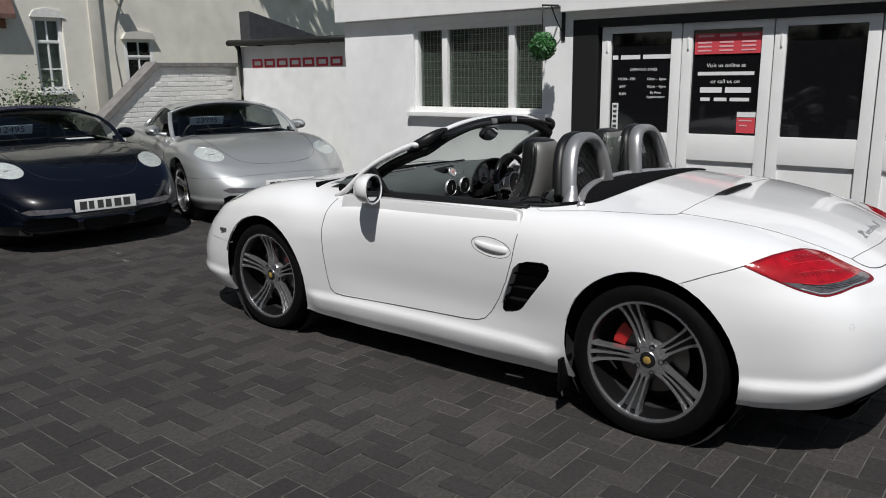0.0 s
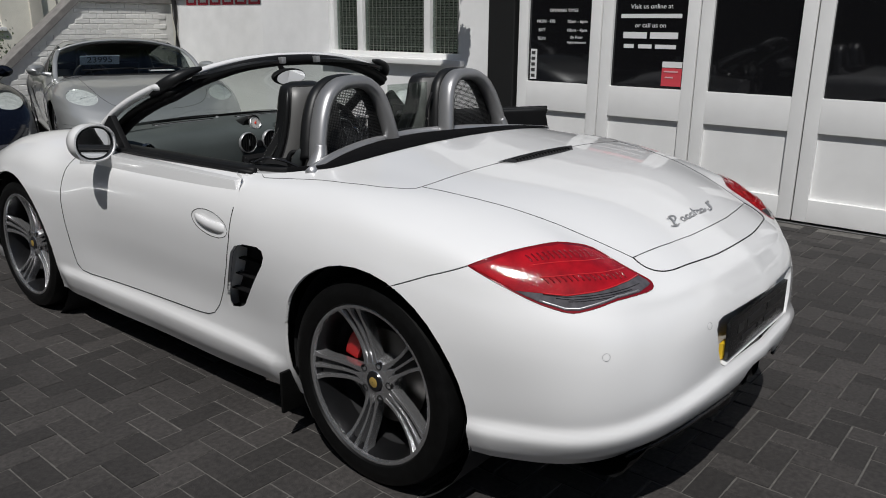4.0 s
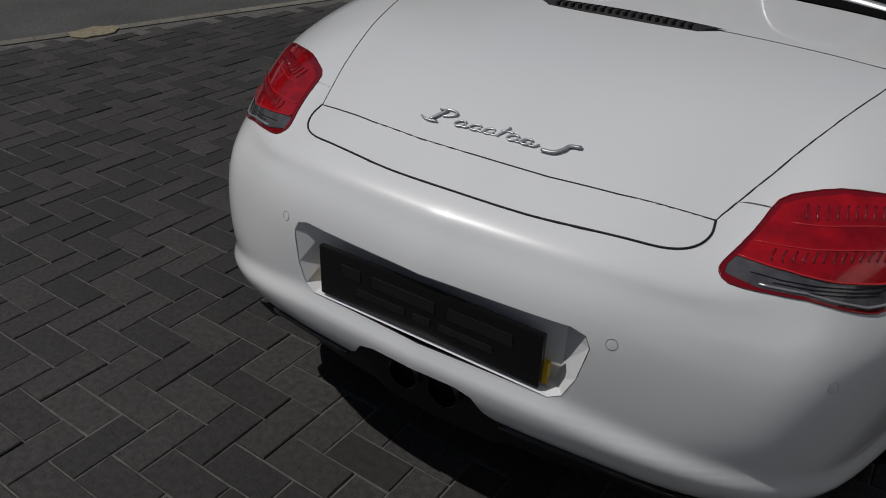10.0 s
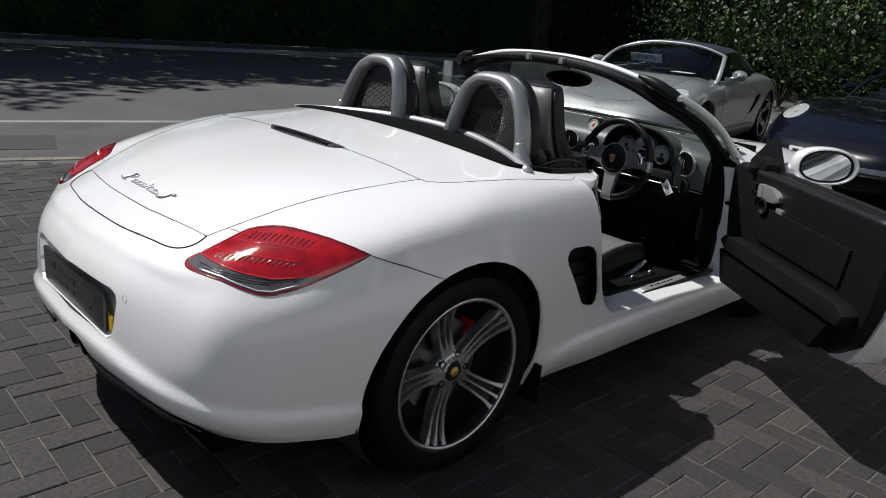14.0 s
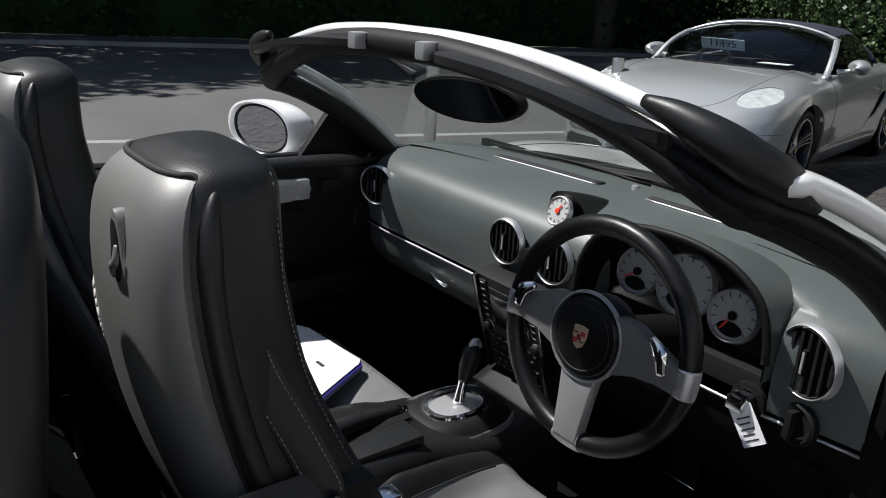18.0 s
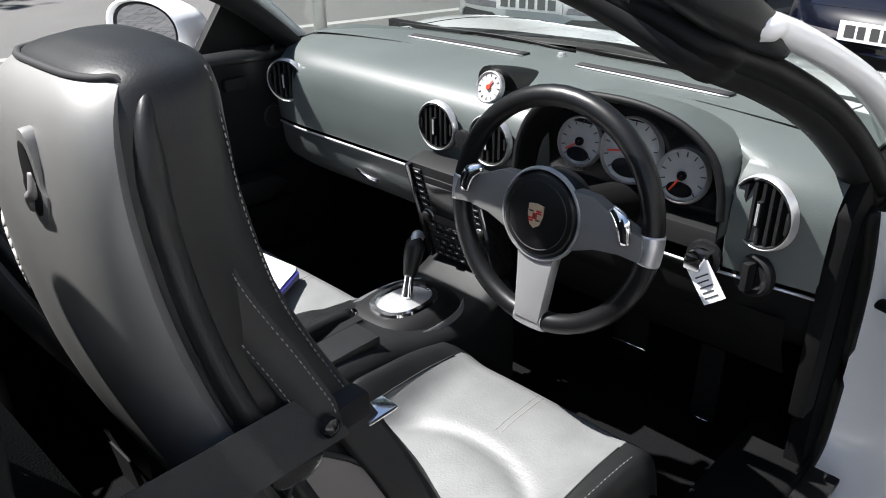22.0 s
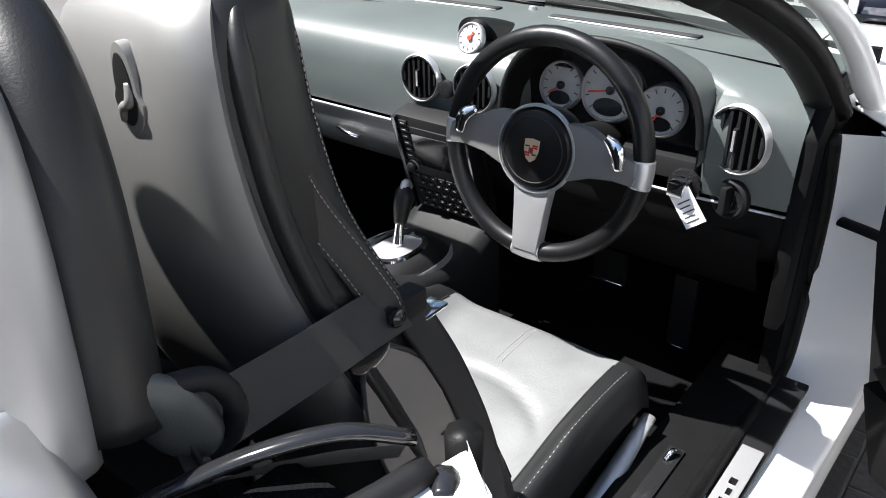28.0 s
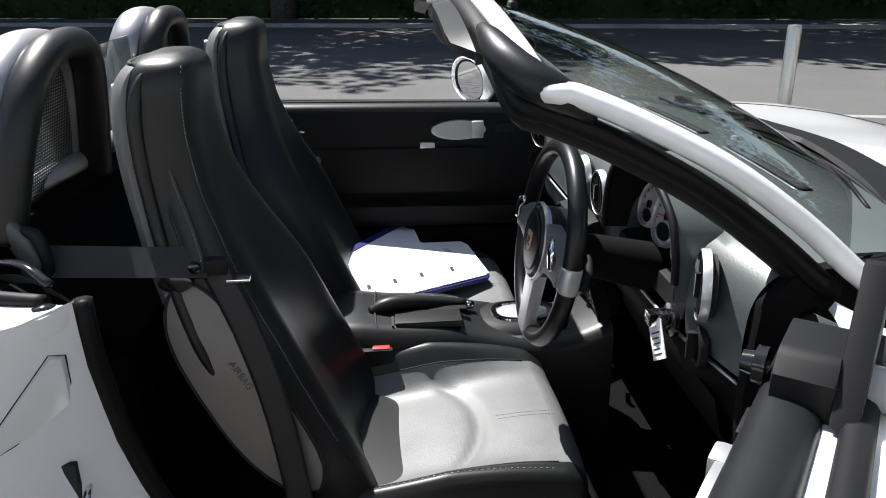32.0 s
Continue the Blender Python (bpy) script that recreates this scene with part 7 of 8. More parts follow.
# belts
for k in (-1, 1):
    guide = part("belt_guide", tubed([(k * 0.552, 0.580, 0.968), (k * 0.565, 0.605, 0.945), (k * 0.570, 0.625, 0.905), (k * 0.568, 0.630, 0.875)], 0.03, radii=[0.005, 0.022, 0.024, 0.006], seg=18, n=6, flat=0.55, up=(0.8 * k, -0.6, 0)), LEATHER_G, car, "dark grey belt guide on the hoop's foot")
    part("guide_loop", tubed([(k * 0.566, 0.612, 0.950), (k * 0.580, 0.640, 0.948), (k * 0.588, 0.652, 0.925), (k * 0.580, 0.650, 0.895), (k * 0.572, 0.634, 0.880)], 0.009, seg=10, n=5), PLASTIC, guide)
    ribbon = []
    for n, (x, y, z) in enumerate(crom([(0.570, 0.610, 0.905), (0.566, 0.66, 0.900), (0.560, 0.74, 0.893), (0.552, 0.81, 0.886), (0.546, 0.868, 0.880)], 4)):
        a = 0.45 + 0.25 * n / 16
        w, d = Vector((-math.sin(a) * k, 0, math.cos(a))) * 0.024, Vector((math.cos(a) * k, 0, math.sin(a))) * 0.0009
        c = Vector((x * k, y, z))
        ribbon.append([tuple(c - w - d), tuple(c - w + d), tuple(c + d), tuple(c + w + d), tuple(c + w - d), tuple(c - d)])
    part("seat_belt", gridded(ribbon, True, True), BELT, car, "black seat belt webbing")
    part("seat_belt", tubed([(k * 0.546, 0.875, 0.880), (k * 0.572, 0.925, 0.76), (k * 0.592, 0.965, 0.60), (k * 0.605, 1.00, 0.30)], 0.022, seg=8, n=6, flat=0.08, up=(1, 0.0, 0.3)), BELT, car, "black seat belt webbing")
    part("seat_belt", tubed([(k * 0.566, 0.618, 0.905), (k * 0.575, 0.64, 0.75), (k * 0.59, 0.66, 0.45)], 0.022, seg=8, flat=0.08, up=(0, 1, 0)), BELT, car, "black seat belt webbing")
    path = crom([(k * 0.482, 0.800, 1.040), (k * 0.497, 0.812, 0.990), (k * 0.526, 0.836, 0.928), (k * 0.556, 0.856, 0.868)], 6)
    out_ = Vector((0.85 * k, -0.42, 0.30)).normalized()
    rib, edges_ = [], ([], [])
    for n_, p in enumerate(path):
        d_ = Vector(path[min(n_ + 1, len(path) - 1)] - path[max(n_ - 1, 0)]).normalized()
        w_ = d_.cross(out_).normalized() * (0.0175 * min(1, 0.55 + 0.25 * n_, 0.55 + 0.25 * (len(path) - 1 - n_)))
        p = Vector(p)
        rib.append([tuple(p - w_ - out_ * 0.0015), tuple(p - w_ + out_ * 0.001), tuple(p - w_ * 0.9 + out_ * 0.002), tuple(p + w_ * 0.9 + out_ * 0.002), tuple(p + w_ + out_ * 0.001), tuple(p + w_ - out_ * 0.0015)])
        if 1 <= n_ <= len(path) - 2:
            for e_, sg in zip(edges_, (-0.76, 0.76)):
                e_.append(tuple(p + w_ * sg + out_ * 0.0024))
    strap = part("belt_strap", gridded(rib, True, True), LEATHER, car, "stitched black leather belt strap")
    for e_ in edges_:
        tagged(part("stitching", stitches(e_, 0.005, 0.0005), STITCH, strap), kind="stuff")
    part("press_stud", lathed([(0, 0.009), (0.006, 0.009), (0.009, 0.005), (0.010, 0.0005)], 16, 'x', Matrix.Translation((k * 0.556, 0.851, 0.878)) @ Matrix.Diagonal((k, 1, 1, 1))), GLOSS, strap)
    if k < 0:
        pt = part("spare_tongue", boxed((-0.600, 0.905, 0.768), (-0.580, 0.935, 0.795), 0.004), PLASTIC, car, "belt tongue hanging by the passenger door")
        part("tongue_plate", boxed((-0.599, 0.930, 0.748), (-0.581, 0.965, 0.768), 0.002), CHROME, pt)
    tg = part("belt_tongue", boxed((k * 0.545 - 0.012, 0.862, 0.862), (k * 0.545 + 0.012, 0.898, 0.888), 0.006), PLASTIC, car)
    part("tongue_plate", boxed((k * 0.545 - 0.011, 0.895, 0.850), (k * 0.545 + 0.011, 0.930, 0.854), 0.001, Matrix.Translation((0, 0, 0.0))), CHROME, tg)
    bk = part("belt_buckle", boxed((k * 0.130 - 0.010, 1.06, 0.42), (k * 0.130 + 0.010, 1.150, 0.498), 0.006), PLASTIC, car)
    part("buckle_button", boxed((k * 0.130 - 0.012, 1.105, 0.490), (k * 0.130 + 0.006, 1.143, 0.501), 0.002), mat("red_button", (0.7, 0.03, 0.03), 0.4) if k > 0 else NEEDLE, bk)
# hoops
for k in (-1, 1):
    cx = k * 0.333
    arm = [(0.224, 0.172, 0.555, 0.925), (0.208, 0.160, 0.566, 0.995), (0.180, 0.142, 0.580, 1.075), (0.140, 0.116, 0.592, 1.140), (0.084, 0.072, 0.600, 1.178), (0.032, 0.030, 0.603, 1.188)]
    ins, outs = [(-k * b, y, z) for a, b, y, z in arm], [(k * a, y, z) for a, b, y, z in arm]
    base = [(cx + x, y, z) for x, y, z in ins + outs[::-1]]
    hp = part("roll_hoop", tubed([(x, y - 0.024, z) for x, y, z in base], 0.0245, seg=16, n=6, flat=1.55, up=(0, 1, 0)), HOOP, car, "silver-grey rollover hoop with black leather and mesh")
    part("leather_band", tubed([(x, y + 0.034, z + 0.002) for x, y, z in base], 0.0240, seg=18, n=6, flat=1.2, up=(0, 1, 0)), LEATHER, hp, "black leather padding on the hoop")
    part("hoop_foot", tubed([(cx + k * 0.214, 0.522, 0.985), (cx + k * 0.226, 0.517, 0.945), (cx + k * 0.245, 0.512, 0.905), (cx + k * 0.258, 0.508, 0.860), (cx + k * 0.260, 0.505, 0.790)], 0.03, seg=16, n=5, radii=[0.022, 0.030, 0.040, 0.043, 0.038], flat=0.85), HOOP, hp, "silver foot of the hoop")
    def hoop_w(z):
        return float(np.interp(z, [0.925, 0.995, 1.075, 1.140, 1.178, 1.188], [0.172, 0.162, 0.144, 0.116, 0.068, 0.0]))
    bm = bmesh.new()
    for n in range(44):
        z = 0.940 + n * 0.0055
        w = hoop_w(z)
        if w > 0.02:
            y = 0.552 + (z - 0.925) * 0.16
            box(bm, (cx - w, y, z), (cx + w, y + 0.003, z + 0.0022))
    for n in range(-21, 22):
        x = n * 0.0080
        h = float(np.interp(abs(x), [0.0, 0.068, 0.116, 0.144, 0.162, 0.172], [1.188, 1.178, 1.14, 1.075, 0.995, 0.925]))
        if h > 0.95:
            v = box(bm, (cx + x - 0.0007, 0.5535, 0.935), (cx + x + 0.0007, 0.5550, h))
            for q in v:
                q.co.y += (q.co.z - 0.925) * 0.16
    tagged(part("mesh_panel", bm, MESH, hp, "fine black mesh", smooth=False), kind="stuff")
part("rear_trim_bar", tubed([bar_at(x) for x in np.linspace(-0.72, 0.72, 17)], 0.019, seg=12, n=3), SATIN, car, "silver trim bar behind the hoops")
dfl = part("wind_deflector", boxed((-0.118, 0.600, 0.955), (0.118, 0.604, 1.165), 0.002), GLASS, car, "clear plastic wind deflector between the hoops")
for k in (-1, 1):
    part("bracket", tubed([(k * 0.118, 0.602, 0.955), (k * 0.120, 0.602, 1.05), (k * 0.150, 0.602, 1.12)], 0.006), PLASTIC, dfl)

# dashboard
xs = np.linspace(-0.69, 0.69, 41)


def dash_row(prof, x):
    e = max(0, (abs(x) - 0.50) / 0.19)
    w = min(1, max(0, min(x - 0.155, 0.545 - x) / 0.03))
    if prof is UP:  # hollow behind the instruments
        prof = [(y + 0.085 * w * min(1, max(0, (0.905 - z) / 0.03)), z) for y, z in prof]
    return [(x, y + 0.035 * e * e - 0.10 * (abs(x) > 2) - (0.09 * (x / 0.69) ** 2 if y > 1.85 else 0), z - 0.012 * e * e) for y, z in prof]


UP = crom([(2.050, 0.908), (1.990, 0.917), (1.90, 0.920), (1.80, 0.916), (1.70, 0.902), (1.655, 0.880), (1.634, 0.845), (1.628, 0.80), (1.628, 0.760), (1.632, 0.722)], 4)
LO = crom([(1.634, 0.708), (1.636, 0.68), (1.645, 0.64), (1.68, 0.60), (1.76, 0.56), (1.90, 0.54)], 3)
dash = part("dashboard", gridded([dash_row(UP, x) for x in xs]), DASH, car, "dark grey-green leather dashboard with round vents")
part("glovebox", gridded([dash_row(LO, x) for x in xs[:19]]), LEATHER_G, dash)
part("lower_dash", gridded([dash_row(LO, x) for x in xs[22:]]), DULL, dash)
part("trim_strip", tubed([(x, dash_row([(1.628, 0.714)], x)[0][1], dash_row([(1.628, 0.714)], x)[0][2]) for x in xs[::4]], 0.0032, seg=8, n=3, flat=0.8), SATIN, dash, "silver trim strip")
part("glove_handle", tubed([(-0.335, 1.632, 0.662), (-0.29, 1.622, 0.657), (-0.262, 1.628, 0.652)], 0.007, flat=0.7), CHROME, dash)
for x0, x1 in ((-0.40, -0.06), (0.08, 0.42)):
    pts_ = [(x, 1.905 - 0.10 * x * x, 0.9225) for x in np.linspace(x0, x1, 6)]
    dv = part("demister_slot", tubed(pts_, 0.012, seg=8, n=3, flat=0.22), GAP, dash)
    part("slot_lip", tubed([(x, y - 0.018, z - 0.001) for x, y, z in pts_], 0.0028, seg=6, n=3, flat=0.5), SATIN, dv)
part("sensor_stud", lathed([(0.918, 0.010), (0.926, 0.008), (0.928, 0.001)], 12, 'z', Matrix.Translation((0, 1.949, 0))), SATIN, dash)
for k in (-1, 1):
    sv = part("side_demister", boxed((k * 0.575 - 0.035, 1.715, 0.884), (k * 0.575 + 0.035, 1.745, 0.897), 0.004), GAP, dash)
    for n in range(5):
        part("slat", boxed((k * 0.575 - 0.030 + n * 0.014, 1.716, 0.897), (k * 0.575 - 0.026 + n * 0.014, 1.744, 0.899)), PLASTIC, sv)


def ring(r0, r1, h, m):
    return lathed([(0.006, r1 + 0.001), (-h * 0.6, r1), (-h, (r0 + r1) / 2), (-h * 0.6, r0), (0.006, r0)], 40, 'y', m)


def vent(x, y, z, r, yaw=0.0):
    m = Matrix.Translation((x, y, z)) @ Matrix.Rotation(radians(yaw), 4, 'Z')
    v = part("air_vent", ring(r - 0.0045, r, 0.008, m), SATIN, dash, "round air vent with a bright ring")
    part("vent_well", lathed([(0.016, 0.001), (0.016, r - 0.008), (-0.008, r - 0.006)], 36, 'y', m), GAP, v)
    for n in range(-3, 4):
        u = n * r * 0.27
        h = math.sqrt(max(0, (r - 0.008) ** 2 - u * u))
        part("slat", boxed((u - 0.003, -0.006, -h), (u + 0.003, 0.012, h), 0.001, m), PLASTIC, v)
    part("vent_tab", boxed((-0.0040, -0.013, -r * 0.36), (0.0040, -0.005, r * 0.36), 0.002, m), PLASTIC, v)
    part("tab_face", boxed((-0.0022, -0.0138, -r * 0.30), (0.0022, -0.0128, r * 0.30), 0.0004, m), SATIN, v)


vent(-0.585, 1.630, 0.828, 0.052, 22)
vent(-0.058, 1.617, 0.828, 0.050)
vent(0.080, 1.617, 0.828, 0.050)
vent(0.600, 1.634, 0.828, 0.058, -18)
bt = part("hazard_button", lathed([(0.0, 0.018), (-0.010, 0.018), (-0.012, 0.014), (-0.011, 0.001)], 24, 'y', Matrix.Translation((0.011, 1.622, 0.815))), PLASTIC, dash)
# clock pod
pod = []
for t in np.linspace(0, 1, 9):
    a = 0.047 * (1 - 0.75 * t ** 1.5)
    pod.append([(0.030 + a * 1.08 * math.cos(q), 1.700 + 0.16 * t - 0.018 * math.sin(q) * (1 - t), 0.903 - 0.012 * t + a * math.sin(q)) for q in np.linspace(0, 2 * math.pi, 28, endpoint=False)])
cl = part("dash_clock", gridded(pod, True, True), LEATHER, dash, "white-faced clock in a black pod")
tilt = Matrix.Translation((0.031, 1.672, 0.910)) @ Matrix.Rotation(radians(-20), 4, 'X')
part("clock_ring", ring(0.0265, 0.0315, 0.006, tilt), SATIN, cl)
part("clock_face", lathed([(-0.003, 0.001), (-0.003, 0.0275)], 32, 'y', tilt), DIAL, cl)
part("clock_needle", boxed((-0.0013, -0.006, -0.002), (0.0013, -0.0045, 0.015), 0, tilt @ Matrix.Rotation(0.5, 4, 'Y')), NEEDLE, cl)
part("clock_hub", lathed([(-0.004, 0.006), (-0.007, 0.005), (-0.007, 0.001)], 14, 'y', tilt), NEEDLE, cl)
for n in range(12):
    part("tick", boxed((-0.0007, -0.0042, 0.020), (0.0007, -0.0032, 0.025), 0, tilt @ Matrix.Rotation(n * math.pi / 6, 4, 'Y')), PLATE_TXT, cl)
# instrument binnacle
arch0 = crom([(0.150, 0.775), (0.160, 0.86), (0.205, 0.925), (0.28, 0.955), (0.36, 0.962), (0.45, 0.950), (0.520, 0.905), (0.545, 0.84), (0.548, 0.775)], 4)
rows = []
for t in np.linspace(0, 1, 8):
    rows.append([(0.35 + (x - 0.35) * (1 + 0.06 * t), 1.600 + 0.19 * t + 0.05 * abs(x - 0.35), z - 0.055 * t * t * (z > 0.80) + 0.004 * math.sin(t * 3)) for x, z in arch0])
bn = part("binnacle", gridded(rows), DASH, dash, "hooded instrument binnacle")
rows = []
for t in np.linspace(0, 1, 5):
    rows.append([(0.35 + (x - 0.35) * (0.985 - 0.05 * t), 1.600 + 0.085 * t + 0.05 * abs(x - 0.35), 0.775 + (z - 0.775) * (0.985 - 0.06 * t)) for x, z in arch0])
part("binnacle_lining", gridded(rows), PLASTIC, bn)
part("binnacle_lip", tubed([(x, 1.599 + 0.05 * abs(x - 0.35), z) for x, z in arch0[::3]], 0.007, seg=8, n=3), PLASTIC, bn)
part("cluster_foot", prism([(1.632, 0.735), (1.640, 0.770), (1.70, 0.782), (1.73, 0.735)], 0.165, 0.535, 'x', 0.006), PLASTIC, bn, "black shroud under the dials")
part("dial_panel", prism([(0.155, 0.765), (0.17, 0.87), (0.22, 0.92), (0.36, 0.945), (0.48, 0.92), (0.53, 0.86), (0.54, 0.765)], 1.680, 1.688, 'y'), GLOSS, bn)
for x, y, z, r, na in ((0.246, 1.672, 0.850, 0.042, 2.2), (0.351, 1.668, 0.858, 0.054, 1.75), (0.452, 1.664, 0.840, 0.042, 2.6)):
    m = Matrix.Translation((x, y, z)) @ Matrix.Rotation(radians(-14), 4, 'X')
    dl = part("dial", lathed([(0.0, 0.001), (0.0, r)], 36, 'y', m), DIAL, bn, "white dial with a red needle")
    part("dial_ring", ring(r - 0.001, r + 0.004, 0.008, m), SATIN, dl)
    for n in range(11):
        part("tick", boxed((-0.0010, -0.002, r - 0.011), (0.0010, -0.0008, r - 0.003), 0, m @ Matrix.Rotation(radians(-135 + n * 27), 4, 'Y')), PLATE_TXT, dl)
    part("needle", boxed((-0.0016, -0.004, 0), (0.0016, -0.0025, r - 0.010), 0, m @ Matrix.Rotation(-na, 4, 'Y')), NEEDLE, dl)
    part("needle_hub", lathed([(-0.001, 0.008), (-0.006, 0.008), (-0.006, 0.001)], 16, 'y', m), GLOSS, dl)
    part("dial_display", prism(oval(0, -r * 0.55, r * 0.55, r * 0.30, 20), -0.002, -0.001, 'y', 0, m), GLOSS, dl)

# steering wheel
WHEELHIDE = mat("smooth_black_leather", (0.0055, 0.0055, 0.006), 0.36, grain=0.2, gscale=500, dist=0.0004, spec=0.34)
W0 = Matrix.Translation((0.350, 1.440, 0.818)) @ Matrix.Rotation(radians(-9), 4, 'X')


def wl(bm):
    bmesh.ops.transform(bm, matrix=W0, verts=bm.verts)
    return bm


rim_ = [(0.177 * math.cos(q), 0, 0.177 * math.sin(q)) for q in np.linspace(0, 2 * math.pi, 49)]
sw = part("steering_wheel", wl(tubed(rim_, 0.0165, seg=14, n=1, closed=True, up=(0, 1, 0))), WHEELHIDE, car, "black leather three-spoke steering wheel")
part("hub_pad", wl(lathed([(0.03, 0.066), (-0.020, 0.068), (-0.028, 0.062), (-0.031, 0.045), (-0.033, 0.001)], 44, 'y')), WHEELHIDE, sw)
part("hub_groove", wl(lathed([(-0.0295, 0.0545), (-0.0315, 0.0535), (-0.0295, 0.0525)], 44, 'y')), GAP, sw)
part("hub_ring", wl(lathed([(-0.018, 0.074), (-0.024, 0.0715), (-0.024, 0.069), (-0.01, 0.068)], 44, 'y')), SATIN, sw)
for k in (-1, 1):
    sp_ = [(k * 0.050, 0.052), (k * 0.085, 0.050), (k * 0.130, 0.030), (k * 0.172, 0.014), (k * 0.176, -0.008), (k * 0.172, -0.022), (k * 0.140, -0.020), (k * 0.100, -0.025), (k * 0.060, -0.040), (k * 0.040, -0.03)]
    part("side_spoke", wl(prism(sp_, -0.022, 0.006, 'y', 0.004)), SHELL, sw, "grey side spoke")
    pd = part("shift_paddle", wl(tubed([(k * 0.120, -0.026, 0.045), (k * 0.142, -0.030, 0.030), (k * 0.150, -0.028, 0.000)], 0.012, seg=10, flat=0.5, up=(0, 1, 0), radii=[0.007, 0.013, 0.009])), CHROME, sw, "bright shift button")
    part("grip_band", wl(tubed([(0.177 * math.cos(q), 0, 0.177 * math.sin(q)) for q in (np.linspace(-0.14, 0.10, 5) if k > 0 else np.linspace(math.pi - 0.10, math.pi + 0.14, 5))], 0.0178, seg=14, n=3, up=(0, 1, 0))), SATIN, sw)
low = [(-0.036, -0.050), (-0.030, -0.10), (-0.026, -0.15), (-0.024, -0.176), (0.024, -0.176), (0.026, -0.15), (0.030, -0.10), (0.036, -0.050)]
part("lower_spoke", wl(prism(low, -0.020, 0.004, 'y', 0.004)), SATIN, sw, "satin lower spoke")
part("lower_band", wl(tubed([(0.177 * math.cos(q), 0, 0.177 * math.sin(q)) for q in np.linspace(-math.pi / 2 - 0.15, -math.pi / 2 + 0.15, 5)], 0.0180, seg=14, n=3, up=(0, 1, 0))), SATIN, sw)
PALEGOLD = mat("pale_gold_enamel", (0.70, 0.58, 0.40), 0.3, metal=0.5)
shield = [(-0.013, 0.017), (0, 0.019), (0.013, 0.017), (0.013, 0.0), (0.008, -0.014), (0, -0.019), (-0.008, -0.014), (-0.013, 0.0)]
cr = part("hub_badge", wl(prism(shield, -0.0355, -0.032, 'y')), PALEGOLD, sw, "small gold and red shield badge")
for u, v, w_, h_, mt in ((0.0070, 0.0085, 0.0045, 0.0014, BADGERED), (0.0070, 0.0050, 0.0045, 0.0014, BADGERED), (-0.0070, -0.0040, 0.0045, 0.0014, BADGERED), (-0.0065, -0.0078, 0.0040, 0.0014, BADGERED), (-0.0070, 0.0070, 0.0040, 0.0012, PLATE_TXT), (0.0065, -0.0060, 0.0040, 0.0012, PLATE_TXT), (0.0, 0.0, 0.0040, 0.0048, BADGERED), (0.0, 0.0005, 0.0018, 0.0034, PLATE_TXT)):
    part("enamel", wl(boxed((u - w_, -0.0362, v - h_), (u + w_, -0.0355, v + h_))), mt, cr)
part("column_shroud", tubed([(0.350, 1.46, 0.806), (0.350, 1.55, 0.782), (0.350, 1.66, 0.755)], 0.05, seg=16, radii=[0.036, 0.042, 0.048]), DULL, car, "black steering column shroud")
for k in (-1, 1):
    part("column_stalk", tubed([(0.35 + k * 0.04, 1.51, 0.80), (0.35 + k * 0.11, 1.49, 0.795), (0.35 + k * 0.15, 1.47, 0.79)], 0.008, radii=[0.006, 0.008, 0.011]), PLASTIC, car)

# centre stack and console
S0 = Matrix.Translation((0.0, 1.600, 0.650)) @ Matrix.Rotation(radians(16), 4, 'X')
stack = part("centre_console_panel", boxed((-0.098, 0.0, -0.130), (0.098, 0.05, 0.110), 0.008, S0), PLASTIC, car, "black centre console panel with screen and buttons")
for k in (-1, 1):
    part("stack_rail", boxed((k * 0.094 - 0.006, -0.010, -0.135), (k * 0.094 + 0.006, 0.03, 0.108), 0.004, S0), GLOSS, stack)
part("screen", boxed((-0.058, -0.003, -0.010), (0.058, 0.001, 0.070), 0.002, S0), GLOSS, stack, "dark display screen")
part("disc_slot", boxed((-0.060, -0.002, 0.080), (0.060, 0.001, 0.086), 0.001, S0), GAP, stack)
for k in (-1, 1):
    for n in range(6):
        bt = part("button", boxed((k * 0.074 - 0.011, -0.004, 0.088 - n * 0.0165), (k * 0.074 + 0.011, 0.001, 0.099 - n * 0.0165), 0.002, S0), PLASTIC, stack)
        part("button_mark", boxed((k * 0.074 - 0.005, -0.0046, 0.0925 - n * 0.0165), (k * 0.074 + 0.005, -0.004, 0.0942 - n * 0.0165), 0, S0), LETTER if k < 0 else GREYMARK, bt)
    kn = part("knob", lathed([(0, 0.013), (-0.012, 0.012), (-0.014, 0.009), (-0.014, 0.001)], 20, 'y', S0 @ Matrix.Translation((k * 0.074, 0, -0.018))), PLASTIC, stack)
    part("knob_ring", lathed([(-0.001, 0.0145), (-0.004, 0.0135), (-0.001, 0.0125)], 20, 'y', S0 @ Matrix.Translation((k * 0.074, 0, -0.018))), SATIN, kn)
for r_, zz in enumerate((-0.040, -0.058, -0.082, -0.100, -0.118)):
    for n in range(7 - (r_ % 2)):
        u = -0.066 + n * 0.022 + 0.011 * (r_ % 2)
        bt = part("button", boxed((u - 0.009, -0.004, zz - 0.005), (u + 0.009, 0.001, zz + 0.005), 0.0015, S0), PLASTIC, stack)
        part("button_mark", boxed((u - 0.0025, -0.0046, zz - 0.0007), (u + 0.0025, -0.004, zz + 0.0007), 0, S0), GREYMARK, bt)
    part("stack_line", boxed((-0.086, -0.0012, zz - 0.0105), (0.086, 0.0005, zz - 0.0095), 0, S0), GAP, stack)
